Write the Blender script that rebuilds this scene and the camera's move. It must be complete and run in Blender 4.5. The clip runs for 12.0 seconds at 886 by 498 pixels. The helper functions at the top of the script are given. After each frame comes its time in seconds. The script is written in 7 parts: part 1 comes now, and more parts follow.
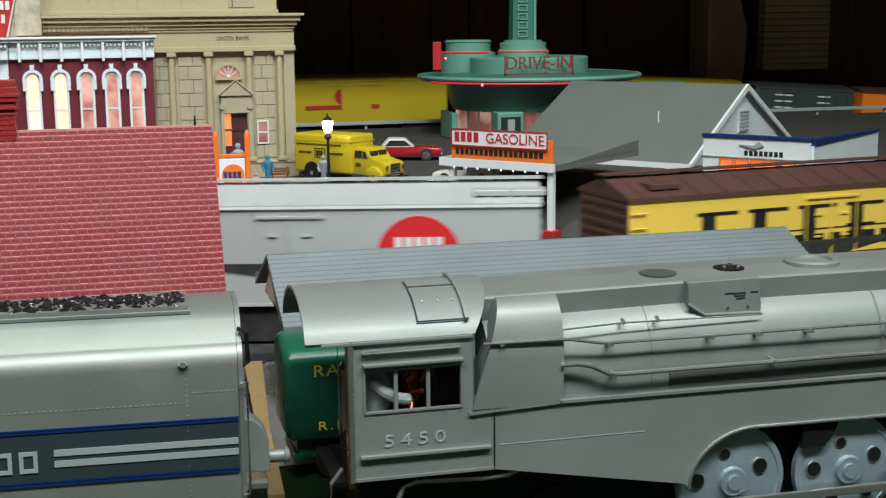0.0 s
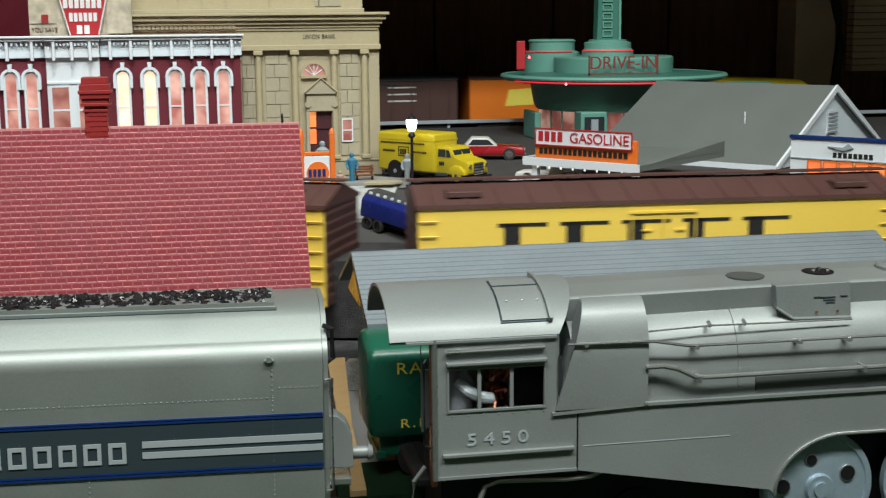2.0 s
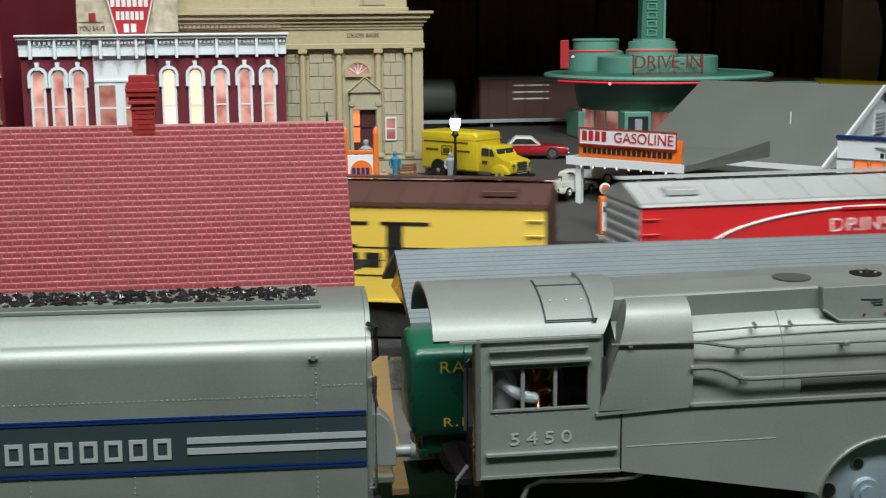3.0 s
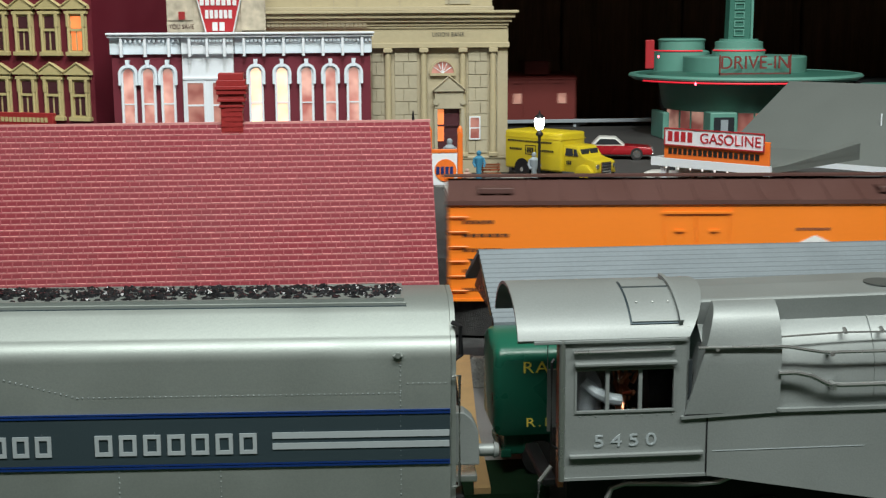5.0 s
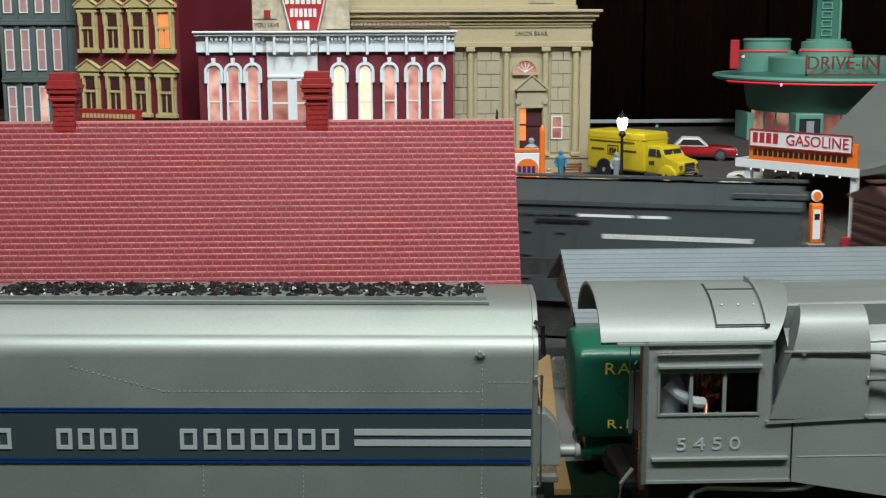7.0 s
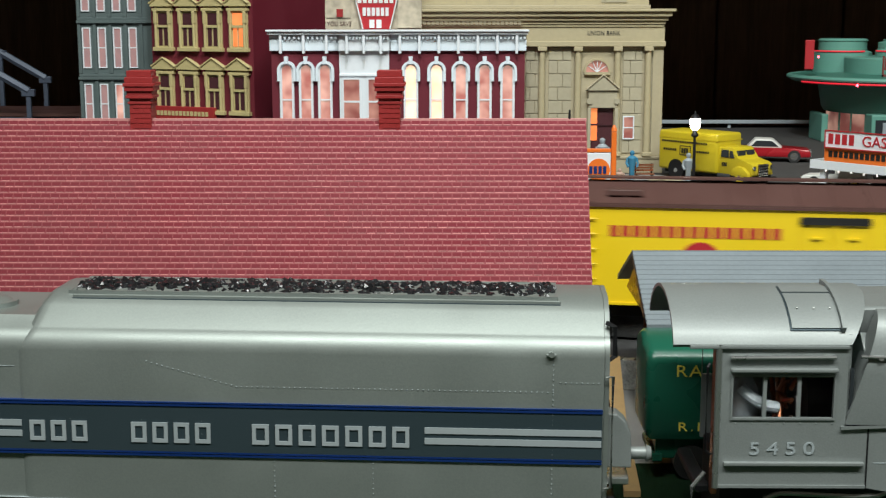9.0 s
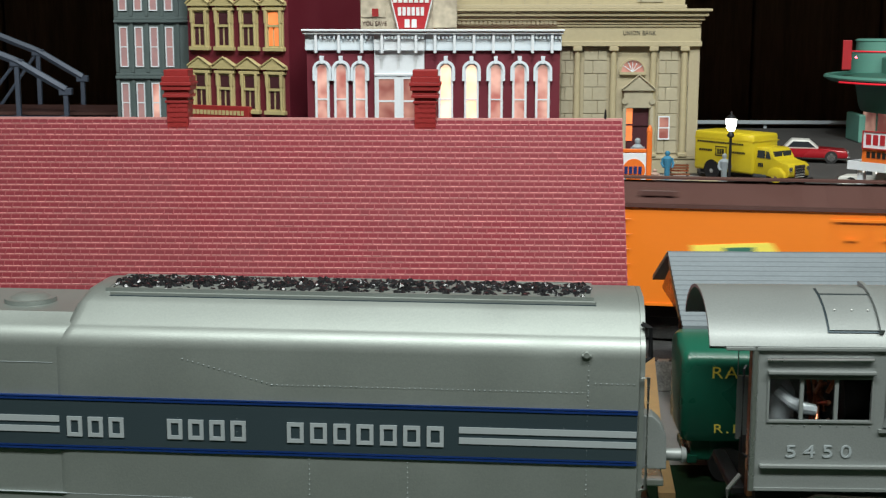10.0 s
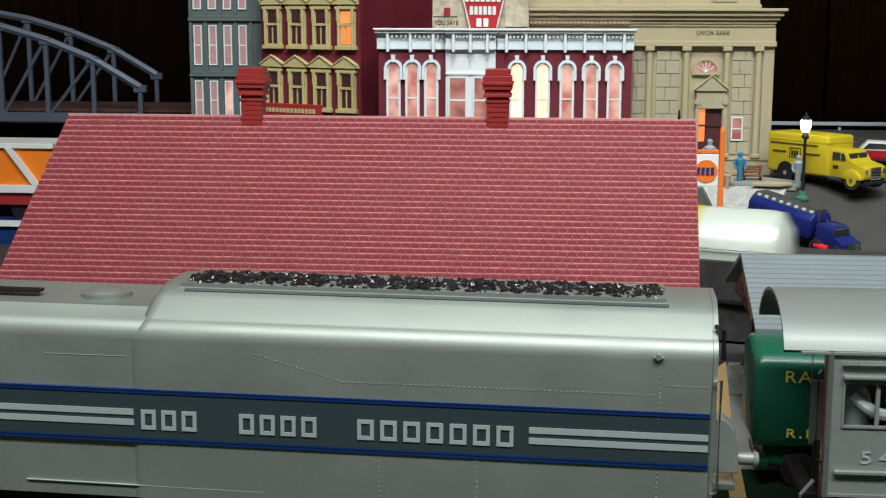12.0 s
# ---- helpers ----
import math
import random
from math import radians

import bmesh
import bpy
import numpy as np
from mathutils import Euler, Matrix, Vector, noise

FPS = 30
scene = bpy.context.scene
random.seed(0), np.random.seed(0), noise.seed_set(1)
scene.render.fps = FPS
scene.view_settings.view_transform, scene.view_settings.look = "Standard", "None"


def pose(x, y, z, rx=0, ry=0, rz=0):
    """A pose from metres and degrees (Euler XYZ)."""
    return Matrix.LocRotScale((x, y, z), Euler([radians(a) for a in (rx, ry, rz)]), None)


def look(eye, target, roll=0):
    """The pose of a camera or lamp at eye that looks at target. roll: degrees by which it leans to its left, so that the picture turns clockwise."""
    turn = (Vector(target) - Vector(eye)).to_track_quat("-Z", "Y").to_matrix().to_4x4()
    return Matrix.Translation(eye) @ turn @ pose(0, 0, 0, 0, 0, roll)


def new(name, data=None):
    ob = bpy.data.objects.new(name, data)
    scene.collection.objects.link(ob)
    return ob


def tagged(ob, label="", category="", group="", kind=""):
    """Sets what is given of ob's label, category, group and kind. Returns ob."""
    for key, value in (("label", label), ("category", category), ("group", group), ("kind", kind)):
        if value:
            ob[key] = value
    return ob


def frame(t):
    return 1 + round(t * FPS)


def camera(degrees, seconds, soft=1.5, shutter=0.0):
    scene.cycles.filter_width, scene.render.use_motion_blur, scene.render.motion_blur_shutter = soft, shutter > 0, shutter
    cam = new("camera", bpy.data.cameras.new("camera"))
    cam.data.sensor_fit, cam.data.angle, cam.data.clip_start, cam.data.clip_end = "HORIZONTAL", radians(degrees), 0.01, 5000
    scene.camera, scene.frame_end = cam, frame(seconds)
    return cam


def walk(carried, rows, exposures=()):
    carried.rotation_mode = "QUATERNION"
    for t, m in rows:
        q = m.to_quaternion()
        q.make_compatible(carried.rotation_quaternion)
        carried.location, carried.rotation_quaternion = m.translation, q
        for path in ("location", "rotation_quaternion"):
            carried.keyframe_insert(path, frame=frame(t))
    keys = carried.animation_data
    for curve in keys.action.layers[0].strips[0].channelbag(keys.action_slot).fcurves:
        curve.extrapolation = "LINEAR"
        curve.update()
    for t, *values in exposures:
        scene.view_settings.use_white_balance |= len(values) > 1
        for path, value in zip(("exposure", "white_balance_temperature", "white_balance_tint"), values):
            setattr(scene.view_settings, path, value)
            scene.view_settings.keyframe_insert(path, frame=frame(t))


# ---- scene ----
cam = camera(36.82, 12.0, soft=1.25, shutter=0.5)
EYE = 0.25
ROWS = [
    (0.0, 0.0132, 0.0447, -14.297, -9.937, 0.647),
    (0.5, 0.0125, 0.0449, -13.355, -9.943, 0.614),
    (1.0, 0.0118, 0.0451, -12.514, -9.936, 0.573),
    (1.5, 0.0112, 0.0452, -11.717, -9.940, 0.531),
    (2.0, 0.0105, 0.0454, -10.841, -9.939, 0.505),
    (2.5, 0.0098, 0.0456, -9.948, -9.963, 0.483),
    (3.0, 0.0091, 0.0457, -9.047, -9.967, 0.445),
    (3.5, 0.0083, 0.0458, -8.133, -9.962, 0.389),
    (5.5, 0.0056, 0.0463, -4.738, -9.986, 0.272),
    (6.0, 0.0049, 0.0463, -3.862, -9.994, 0.234),
    (6.5, 0.0042, 0.0464, -2.979, -10.005, 0.210),
    (7.0, 0.0036, 0.0465, -2.196, -10.005, 0.177),
    (9.0, 0.0012, 0.0466, 0.723, -10.034, 0.057),
    (9.5, 0.0006, 0.0466, 1.456, -10.051, 0.024),
    (10.0, 0.0, 0.0466, 2.153, -10.049, 0.003),
    (10.5, -0.0006, 0.0466, 2.943, -10.061, -0.030),
    (11.0, -0.0012, 0.0466, 3.649, -10.065, -0.073),
    (11.5, -0.0017, 0.0466, 4.317, -10.073, -0.101),
    (12.0, -0.0023, 0.0465, 5.071, -10.087, -0.131),
]
walk(cam, [(t, pose(x, y, EYE, 90 + pitch, roll, yaw)) for t, x, y, yaw, pitch, roll in ROWS])

# ---- light: a dim room, one tube fixture over the aisle, one spot on the town ----
world = bpy.data.worlds.new("room_air")
scene.world = world
world.use_nodes = True
world.node_tree.nodes["Background"].inputs[0].default_value = (0.75, 0.85, 1.0, 1)
world.node_tree.nodes["Background"].inputs[1].default_value = 0.16


def area_lamp(name, eye, target, sx, sy, power, color):
    d = bpy.data.lights.new(name, "AREA")
    d.shape, d.size, d.size_y, d.energy, d.color = "RECTANGLE", sx, sy, power, color
    ob = new(name, d)
    ob.matrix_world = look(eye, target)
    return ob


area_lamp("tube_light", (0.18, -0.15, 1.42), (0.18, 0.60, 0.1), 1.8, 0.22, 39.5, (0.95, 1.0, 0.94))
spot = bpy.data.lights.new("town_spot", "SPOT")
spot.energy, spot.spot_size, spot.spot_blend, spot.shadow_soft_size, spot.color = 27.0, radians(54), 0.7, 0.04, (0.93, 0.97, 1.0)
new("town_spot", spot).matrix_world = look((0.02, 0.45, 1.25), (0.10, 1.18, 0.16))

# ---- materials ----


def mat(name, color, rough=0.6, metal=0.0, grain=60.0, vary=0.12, bump=0.0, stain=6.0, coat=0.0, random_obj=0.0, island=0.0, stretch=(1, 1, 1), spec=0.5):
    """A surface with fine grain and broad stains, in object space."""
    m = bpy.data.materials.new(name)
    m.use_nodes = True
    nt = m.node_tree
    b = nt.nodes["Principled BSDF"]
    tc = nt.nodes.new("ShaderNodeTexCoord")
    mp = nt.nodes.new("ShaderNodeMapping")
    mp.inputs["Scale"].default_value = stretch
    nt.links.new(tc.outputs["Object"], mp.inputs[0])
    n1 = nt.nodes.new("ShaderNodeTexNoise")
    n1.inputs["Scale"].default_value, n1.inputs["Detail"].default_value = grain * 8, 4
    n2 = nt.nodes.new("ShaderNodeTexNoise")
    n2.inputs["Scale"].default_value, n2.inputs["Detail"].default_value = stain * 4, 3
    nt.links.new(mp.outputs[0], n1.inputs["Vector"])
    nt.links.new(mp.outputs[0], n2.inputs["Vector"])
    add = nt.nodes.new("ShaderNodeMath")
    add.operation = "ADD"
    nt.links.new(n1.outputs[0], add.inputs[0])
    nt.links.new(n2.outputs[0], add.inputs[1])
    last = add.outputs[0]
    if random_obj or island:
        src = nt.nodes.new("ShaderNodeObjectInfo") if random_obj else nt.nodes.new("ShaderNodeNewGeometry")
        out = src.outputs["Random"] if random_obj else src.outputs["Random Per Island"]
        ml = nt.nodes.new("ShaderNodeMath")
        ml.operation = "MULTIPLY_ADD"
        ml.inputs[1].default_value = (random_obj or island) * 2
        nt.links.new(out, ml.inputs[0])
        nt.links.new(last, ml.inputs[2])
        last = ml.outputs[0]
        sub = nt.nodes.new("ShaderNodeMath")
        sub.operation = "SUBTRACT"
        sub.inputs[1].default_value = random_obj or island
        nt.links.new(last, sub.inputs[0])
        last = sub.outputs[0]
    mr = nt.nodes.new("ShaderNodeMapRange")
    mr.inputs["From Min"].default_value, mr.inputs["From Max"].default_value = 0.5, 1.5
    mr.inputs["To Min"].default_value, mr.inputs["To Max"].default_value = 1 - vary, 1 + vary
    mr.clamp = False
    nt.links.new(last, mr.inputs[0])
    mx = nt.nodes.new("ShaderNodeMix")
    mx.data_type, mx.blend_type = "RGBA", "MULTIPLY"
    mx.inputs["Factor"].default_value = 1
    mx.inputs["A"].default_value = (*color, 1)
    nt.links.new(mr.outputs[0], mx.inputs["B"])
    nt.links.new(mx.outputs["Result"], b.inputs["Base Color"])
    rr = nt.nodes.new("ShaderNodeMapRange")
    rr.inputs["From Min"].default_value, rr.inputs["From Max"].default_value = 0.3, 0.7
    rr.inputs["To Min"].default_value, rr.inputs["To Max"].default_value = max(0.02, rough - 0.07), min(1, rough + 0.07)
    nt.links.new(n2.outputs[0], rr.inputs[0])
    nt.links.new(rr.outputs[0], b.inputs["Roughness"])
    b.inputs["Metallic"].default_value = metal
    b.inputs["Specular IOR Level"].default_value = spec
    if coat:
        b.inputs["Coat Weight"].default_value, b.inputs["Coat Roughness"].default_value = coat, 0.24
    if bump:
        bp = nt.nodes.new("ShaderNodeBump")
        bp.inputs["Strength"].default_value, bp.inputs["Distance"].default_value = bump, 0.001
        nt.links.new(n1.outputs[0], bp.inputs["Height"])
        nt.links.new(bp.outputs[0], b.inputs["Normal"])
    return m


def glow(name, color, strength):
    m = mat(name, color, 0.5)
    b = m.node_tree.nodes["Principled BSDF"]
    b.inputs["Emission Color"].default_value, b.inputs["Emission Strength"].default_value = (*color, 1), strength
    return m


def lit_window(name, low, high, strength, scale=70.0):
    """A translucent pane lit unevenly from inside by a small bulb."""
    m = bpy.data.materials.new(name)
    m.use_nodes = True
    nt = m.node_tree
    b = nt.nodes["Principled BSDF"]
    tc = nt.nodes.new("ShaderNodeTexCoord")
    n = nt.nodes.new("ShaderNodeTexNoise")
    n.inputs["Scale"].default_value = scale
    nt.links.new(tc.outputs["Object"], n.inputs["Vector"])
    cr = nt.nodes.new("ShaderNodeValToRGB")
    cr.color_ramp.elements[0].position, cr.color_ramp.elements[1].position = 0.35, 0.65
    cr.color_ramp.elements[0].color, cr.color_ramp.elements[1].color = (*low, 1), (*high, 1)
    nt.links.new(n.outputs[0], cr.inputs[0])
    nt.links.new(cr.outputs[0], b.inputs["Emission Color"])
    b.inputs["Base Color"].default_value = (*low, 1)
    b.inputs["Emission Strength"].default_value = strength
    b.inputs["Roughness"].default_value = 0.3
    return m


M = {}
M["silver"] = mat("grey_enamel", (0.315, 0.348, 0.335), 0.48, 0.60, 150, 0.10, 0.05, 5, coat=0.05)
M["loco"] = mat("grey_matt_enamel", (0.275, 0.30, 0.30), 0.52, 0.35, 150, 0.11, 0.08, 5, coat=0.2)
# the engine grey made darker; shade is put into this colour
M["shaded_grey"] = mat("shaded_grey_enamel", (0.105, 0.115, 0.112), 0.5, 0.3, 150, 0.06)
M["silver_dark"] = mat("band_enamel", (0.052, 0.078, 0.094), 0.36, 0.4, 150, 0.05, 0.03, 3)
M["blue_line"] = mat("blue_stripe_paint", (0.006, 0.030, 0.150), 0.4, 0.1)
M["pale_paint"] = mat("pale_grey_paint", (0.42, 0.47, 0.50), 0.45, 0.2, 100, 0.06)
M["steel"] = mat("bright_steel", (0.55, 0.56, 0.56), 0.3, 0.85, 100, 0.08)
M["wheel"] = mat("blued_steel", (0.36, 0.46, 0.54), 0.42, 0.55, 60, 0.14, 0.05, 12)
M["black"] = mat("black_metal", (0.012, 0.012, 0.014), 0.5, 0.3)
M["dark_grey"] = mat("dark_grey_plastic", (0.04, 0.045, 0.048), 0.55)
M["coal"] = mat("coal", (0.022, 0.022, 0.025), 0.18, 0.2, 40, 0.3, 0.3, 20, island=0.6)
M["brass"] = mat("copper_pipes", (0.45, 0.17, 0.09), 0.3, 0.8)
M["brick"] = mat("red_brick_paint", (0.182, 0.018, 0.028), 0.7, 0, 80, 0.10, 0.1, 8, random_obj=0.25, spec=0.25)
M["brick_rest"] = mat("red_brick_paint_joined", (0.182, 0.018, 0.028), 0.7, 0, 80, 0.10, 0.1, 8, island=0.25, spec=0.25)
M["mortar"] = mat("pink_mortar", (0.310, 0.075, 0.084), 0.65, spec=0.25)
# pale joint colour with the highlight of the brick edges put in
M["bead"] = mat("pale_line_and_highlight", (0.53, 0.24, 0.23), 0.6, 0, 80, 0.2, 0, 8, island=0.5, spec=0.25)
M["chimney"] = mat("chimney_red", (0.30, 0.022, 0.022), 0.5, 0, 80, 0.15, 0.1)
M["shed"] = mat("corrugated_grey", (0.17, 0.20, 0.22), 0.55, 0.1, 60, 0.12, 0.05, 10)
M["wood"] = mat("tan_wood", (0.50, 0.33, 0.15), 0.6, 0, 40, 0.15, 0.1, 8, stretch=(1, 6, 1))
M["grass"] = mat("dark_grass_mat", (0.010, 0.030, 0.013), 0.95, 0, 250, 0.6, 0.8, 30, spec=0.1)
M["asphalt"] = mat("asphalt_sheet", (0.062, 0.060, 0.058), 0.85, 0, 200, 0.25, 0.4, 14, spec=0.2)
M["concrete"] = mat("grey_road", (0.26, 0.26, 0.25), 0.8, 0, 120, 0.12, 0.2, 12)
M["speckle"] = mat("speckled_stone", (0.40, 0.41, 0.39), 0.85, 0, 110, 0.55, 0.4, 40)
M["ballast"] = mat("ballast", (0.055, 0.055, 0.055), 0.9, 0, 160, 0.6, 0.8, 30, spec=0.1)
M["tie"] = mat("dark_ties", (0.03, 0.022, 0.018), 0.8)
M["panel"] = mat("dark_wood_panelling", (0.215, 0.122, 0.072), 0.75, 0, 8, 0.45, 0.05, 3, stretch=(6, 1, 0.4), spec=0.12)
M["room"] = mat("room_plaster", (0.68, 0.665, 0.63), 0.9)
M["green_truck"] = mat("dark_green_gloss", (0.010, 0.105, 0.065), 0.3, 0.0, 60, 0.06)
M["yellow_text"] = mat("yellow_letter", (0.92, 0.78, 0.12), 0.5)
M["cream"] = mat("cream_stone", (0.385, 0.332, 0.222), 0.6, 0, 60, 0.08, 0.1, 14)
M["cream_dark"] = mat("cream_stone_shaded_blocks", (0.385, 0.345, 0.245), 0.65, 0, 60, 0.10, 0.1, 14, random_obj=0.12)
M["cream_up"] = mat("pale_yellow_stucco", (0.415, 0.355, 0.220), 0.7, 0, 40, 0.08, 0.1, 10)
M["maroon"] = mat("maroon_brick", (0.13, 0.010, 0.022), 0.6, 0, 120, 0.15, 0.15, 10)
M["white"] = mat("white_trim", (0.72, 0.76, 0.80), 0.5, 0, 60, 0.05)
M["pale_blue"] = mat("pale_blue_trim", (0.70, 0.78, 0.84), 0.5, 0, 60, 0.05)
M["ochre"] = mat("yellow_window_stone", (0.50, 0.42, 0.20), 0.6, 0, 60, 0.10, 0.1, 14)
M["grey_brick"] = mat("grey_green_brick", (0.085, 0.115, 0.115), 0.65, 0, 120, 0.18, 0.2, 10)
M["sign_red"] = mat("sign_red", (0.42, 0.018, 0.025), 0.5)
M["poster"] = mat("faded_poster", (0.48, 0.42, 0.32), 0.7, 0, 18, 0.55, 0, 9)
M["red_pane"] = lit_window("red_lit_pane", (0.22, 0.07, 0.06), (0.85, 0.50, 0.38), 0.5, 55)
M["cream_pane"] = lit_window("cream_lit_pane", (0.36, 0.12, 0.10), (1.0, 0.72, 0.58), 0.62, 60)
M["warm_pane"] = lit_window("warm_lit_pane", (1.0, 0.50, 0.30), (1.0, 0.80, 0.58), 1.05, 60)
M["dark_pane"] = mat("dark_pane", (0.07, 0.025, 0.03), 0.2)
M["pink_pane"] = lit_window("dim_pink_pane", (0.28, 0.17, 0.17), (0.5, 0.25, 0.22), 0.4, 90)
M["orange_glow"] = lit_window("orange_lit_pane", (0.85, 0.15, 0.04), (1.0, 0.36, 0.12), 0.75, 50)
M["orange"] = mat("orange_paint", (0.80, 0.17, 0.02), 0.45)
M["mint"] = mat("mint_plastic", (0.125, 0.315, 0.255), 0.45, 0, 60, 0.05)
M["mint_dark"] = mat("deep_green_plastic", (0.045, 0.165, 0.125), 0.45, 0, 60, 0.05)
M["neon"] = glow("red_neon", (0.75, 0.02, 0.04), 0.45)
M["bulb"] = glow("small_bulb", (1.0, 0.97, 0.92), 1.2)
M["led"] = glow("red_lamp_point", (1.0, 0.07, 0.10), 9.0)
M["lamp"] = glow("lamp_globe", (1.0, 0.97, 0.92), 9.0)
M["roof_grey"] = mat("grey_shingle_sheet", (0.125, 0.14, 0.13), 0.8, 0, 90, 0.10, 0.15, 8)
M["yellow"] = mat("yellow_enamel", (0.52, 0.40, 0.015), 0.4, 0, 60, 0.06)
M["tyre"] = mat("black_rubber", (0.015, 0.015, 0.015), 0.7)
M["glass"] = mat("tinted_window", (0.03, 0.035, 0.04), 0.12)
M["chrome"] = mat("chrome", (0.7, 0.7, 0.7), 0.15, 1.0)
M["car_red"] = mat("red_gloss", (0.33, 0.008, 0.015), 0.25, 0, 60, 0.05, coat=0.6)
M["car_white"] = mat("ivory_gloss", (0.66, 0.66, 0.62), 0.35, 0, 60, 0.05)
M["car_blue"] = mat("blue_gloss", (0.012, 0.022, 0.16), 0.3, 0.1, 60, 0.05)
M["skin"] = mat("painted_figure_pale", (0.45, 0.30, 0.24), 0.6)
M["fig_blue"] = mat("painted_figure_blue", (0.04, 0.20, 0.33), 0.6)
M["fig_grey"] = mat("painted_figure_grey", (0.30, 0.34, 0.37), 0.6)
M["fig_dim"] = mat("painted_figure_slate", (0.14, 0.15, 0.17), 0.5)
M["bridge"] = mat("blue_grey_girder", (0.085, 0.105, 0.15), 0.5, 0.2, 60, 0.1)
M["letter_black"] = mat("black_letter", (0.012, 0.012, 0.012), 0.5)
M["letter_white"] = mat("white_letter", (0.70, 0.72, 0.72), 0.5)
M["brown"] = mat("brown_car_roof", (0.085, 0.038, 0.032), 0.55, 0, 60, 0.12, 0.1)
M["swift_yellow"] = mat("car_yellow", (0.80, 0.56, 0.09), 0.45, 0, 60, 0.05)
M["ap_yellow"] = mat("bright_car_yellow", (0.80, 0.56, 0.01), 0.45, 0, 60, 0.05)
M["car_orange"] = mat("car_orange", (0.85, 0.21, 0.015), 0.45, 0, 60, 0.05)
M["car_silver"] = mat("car_light_grey", (0.47, 0.49, 0.50), 0.42, 0.2, 60, 0.06)
M["car_sred"] = mat("car_scarlet", (0.62, 0.018, 0.022), 0.42, 0, 60, 0.05)
M["car_char"] = mat("car_charcoal", (0.045, 0.055, 0.058), 0.5, 0, 60, 0.08)
M["car_buff"] = mat("car_warm_grey", (0.34, 0.34, 0.31), 0.5, 0, 60, 0.06)
M["tank_white"] = mat("tank_white", (0.58, 0.64, 0.58), 0.3, 0.1, 60, 0.05)
M["caboose"] = mat("dull_red", (0.20, 0.03, 0.025), 0.6)
M["slat"] = mat("beige_slats", (0.80, 0.68, 0.48), 0.6, 0, 60, 0.1)

# ---- mesh helpers ----
ORG = {}


def thing(name, at=(0, 0, 0), label="", category="", group="", kind=""):
    ob = new(name)
    ob.empty_display_size = 0.01
    ob.location = at
    ORG[ob] = Vector(at)
    return tagged(ob, label, category, group, kind)


def part(name, bm, material, parent=None, label="", smooth=False, local=False):
    """Links bm as one mesh, under a thing or part when one is given; bm is in world places unless local."""
    me = bpy.data.meshes.new(name)
    org = ORG.get(parent, Vector())
    if parent is not None and not local and org.length:
        bmesh.ops.translate(bm, verts=bm.verts, vec=-org)
    bmesh.ops.recalc_face_normals(bm, faces=bm.faces)
    bm.to_mesh(me)
    bm.free()
    if smooth:
        for p in me.polygons:
            p.use_smooth = True
        me.set_sharp_from_angle(angle=radians(35))
    me.materials.append(M[material] if isinstance(material, str) else material)
    ob = new(name, me)
    if parent is not None:
        ob.parent = parent
        ORG[ob] = org
    if label:
        ob["label"] = label
    return ob


def setting(name, bm, material, label="", smooth=False):
    return tagged(part(name, bm, material, None, "", smooth), label, "", "", "structure")


def box(x0, x1, y0, y1, z0, z1, bev=0.0, bm=None, seg=2):
    own = bmesh.new()
    bmesh.ops.create_cube(own, size=1)
    for v in own.verts:
        v.co = Vector(((x0 + x1) / 2 + v.co.x * (x1 - x0), (y0 + y1) / 2 + v.co.y * (y1 - y0), (z0 + z1) / 2 + v.co.z * (z1 - z0)))
    if bev:
        bmesh.ops.bevel(own, geom=own.edges[:], offset=bev, segments=seg, affect="EDGES", profile=0.5)
    return merge(bm, own)


def merge(bm, own):
    if bm is None:
        return own
    me = bpy.data.meshes.new("tmp")
    own.to_mesh(me)
    own.free()
    bm.from_mesh(me)
    bpy.data.meshes.remove(me)
    return bm


def cyl(p0, p1, r0, r1=None, seg=16, bm=None, caps=True):
    p0, p1 = Vector(p0), Vector(p1)
    own = bmesh.new()
    bmesh.ops.create_cone(own, cap_ends=caps, segments=seg, radius1=r0, radius2=r0 if r1 is None else r1, depth=(p1 - p0).length)
    m = Matrix.Translation((p0 + p1) / 2) @ (p1 - p0).to_track_quat("Z", "Y").to_matrix().to_4x4()
    own.transform(m)
    return merge(bm, own)


def tube(points, r, seg=8, bm=None):
    """A round bar along points."""
    own = bmesh.new()
    pts = [Vector(p) for p in points]
    rings = []
    for i, p in enumerate(pts):
        d = (pts[min(i + 1, len(pts) - 1)] - pts[max(i - 1, 0)]).normalized()
        q = d.to_track_quat("Z", "Y").to_matrix()
        rings.append([own.verts.new(p + q @ Vector((r * math.cos(a), r * math.sin(a), 0))) for a in [2 * math.pi * k / seg for k in range(seg)]])
    for a, b in zip(rings, rings[1:]):
        for k in range(seg):
            own.faces.new((a[k], a[(k + 1) % seg], b[(k + 1) % seg], b[k]))
    own.faces.new(rings[0][::-1])
    own.faces.new(rings[-1])
    return merge(bm, own)


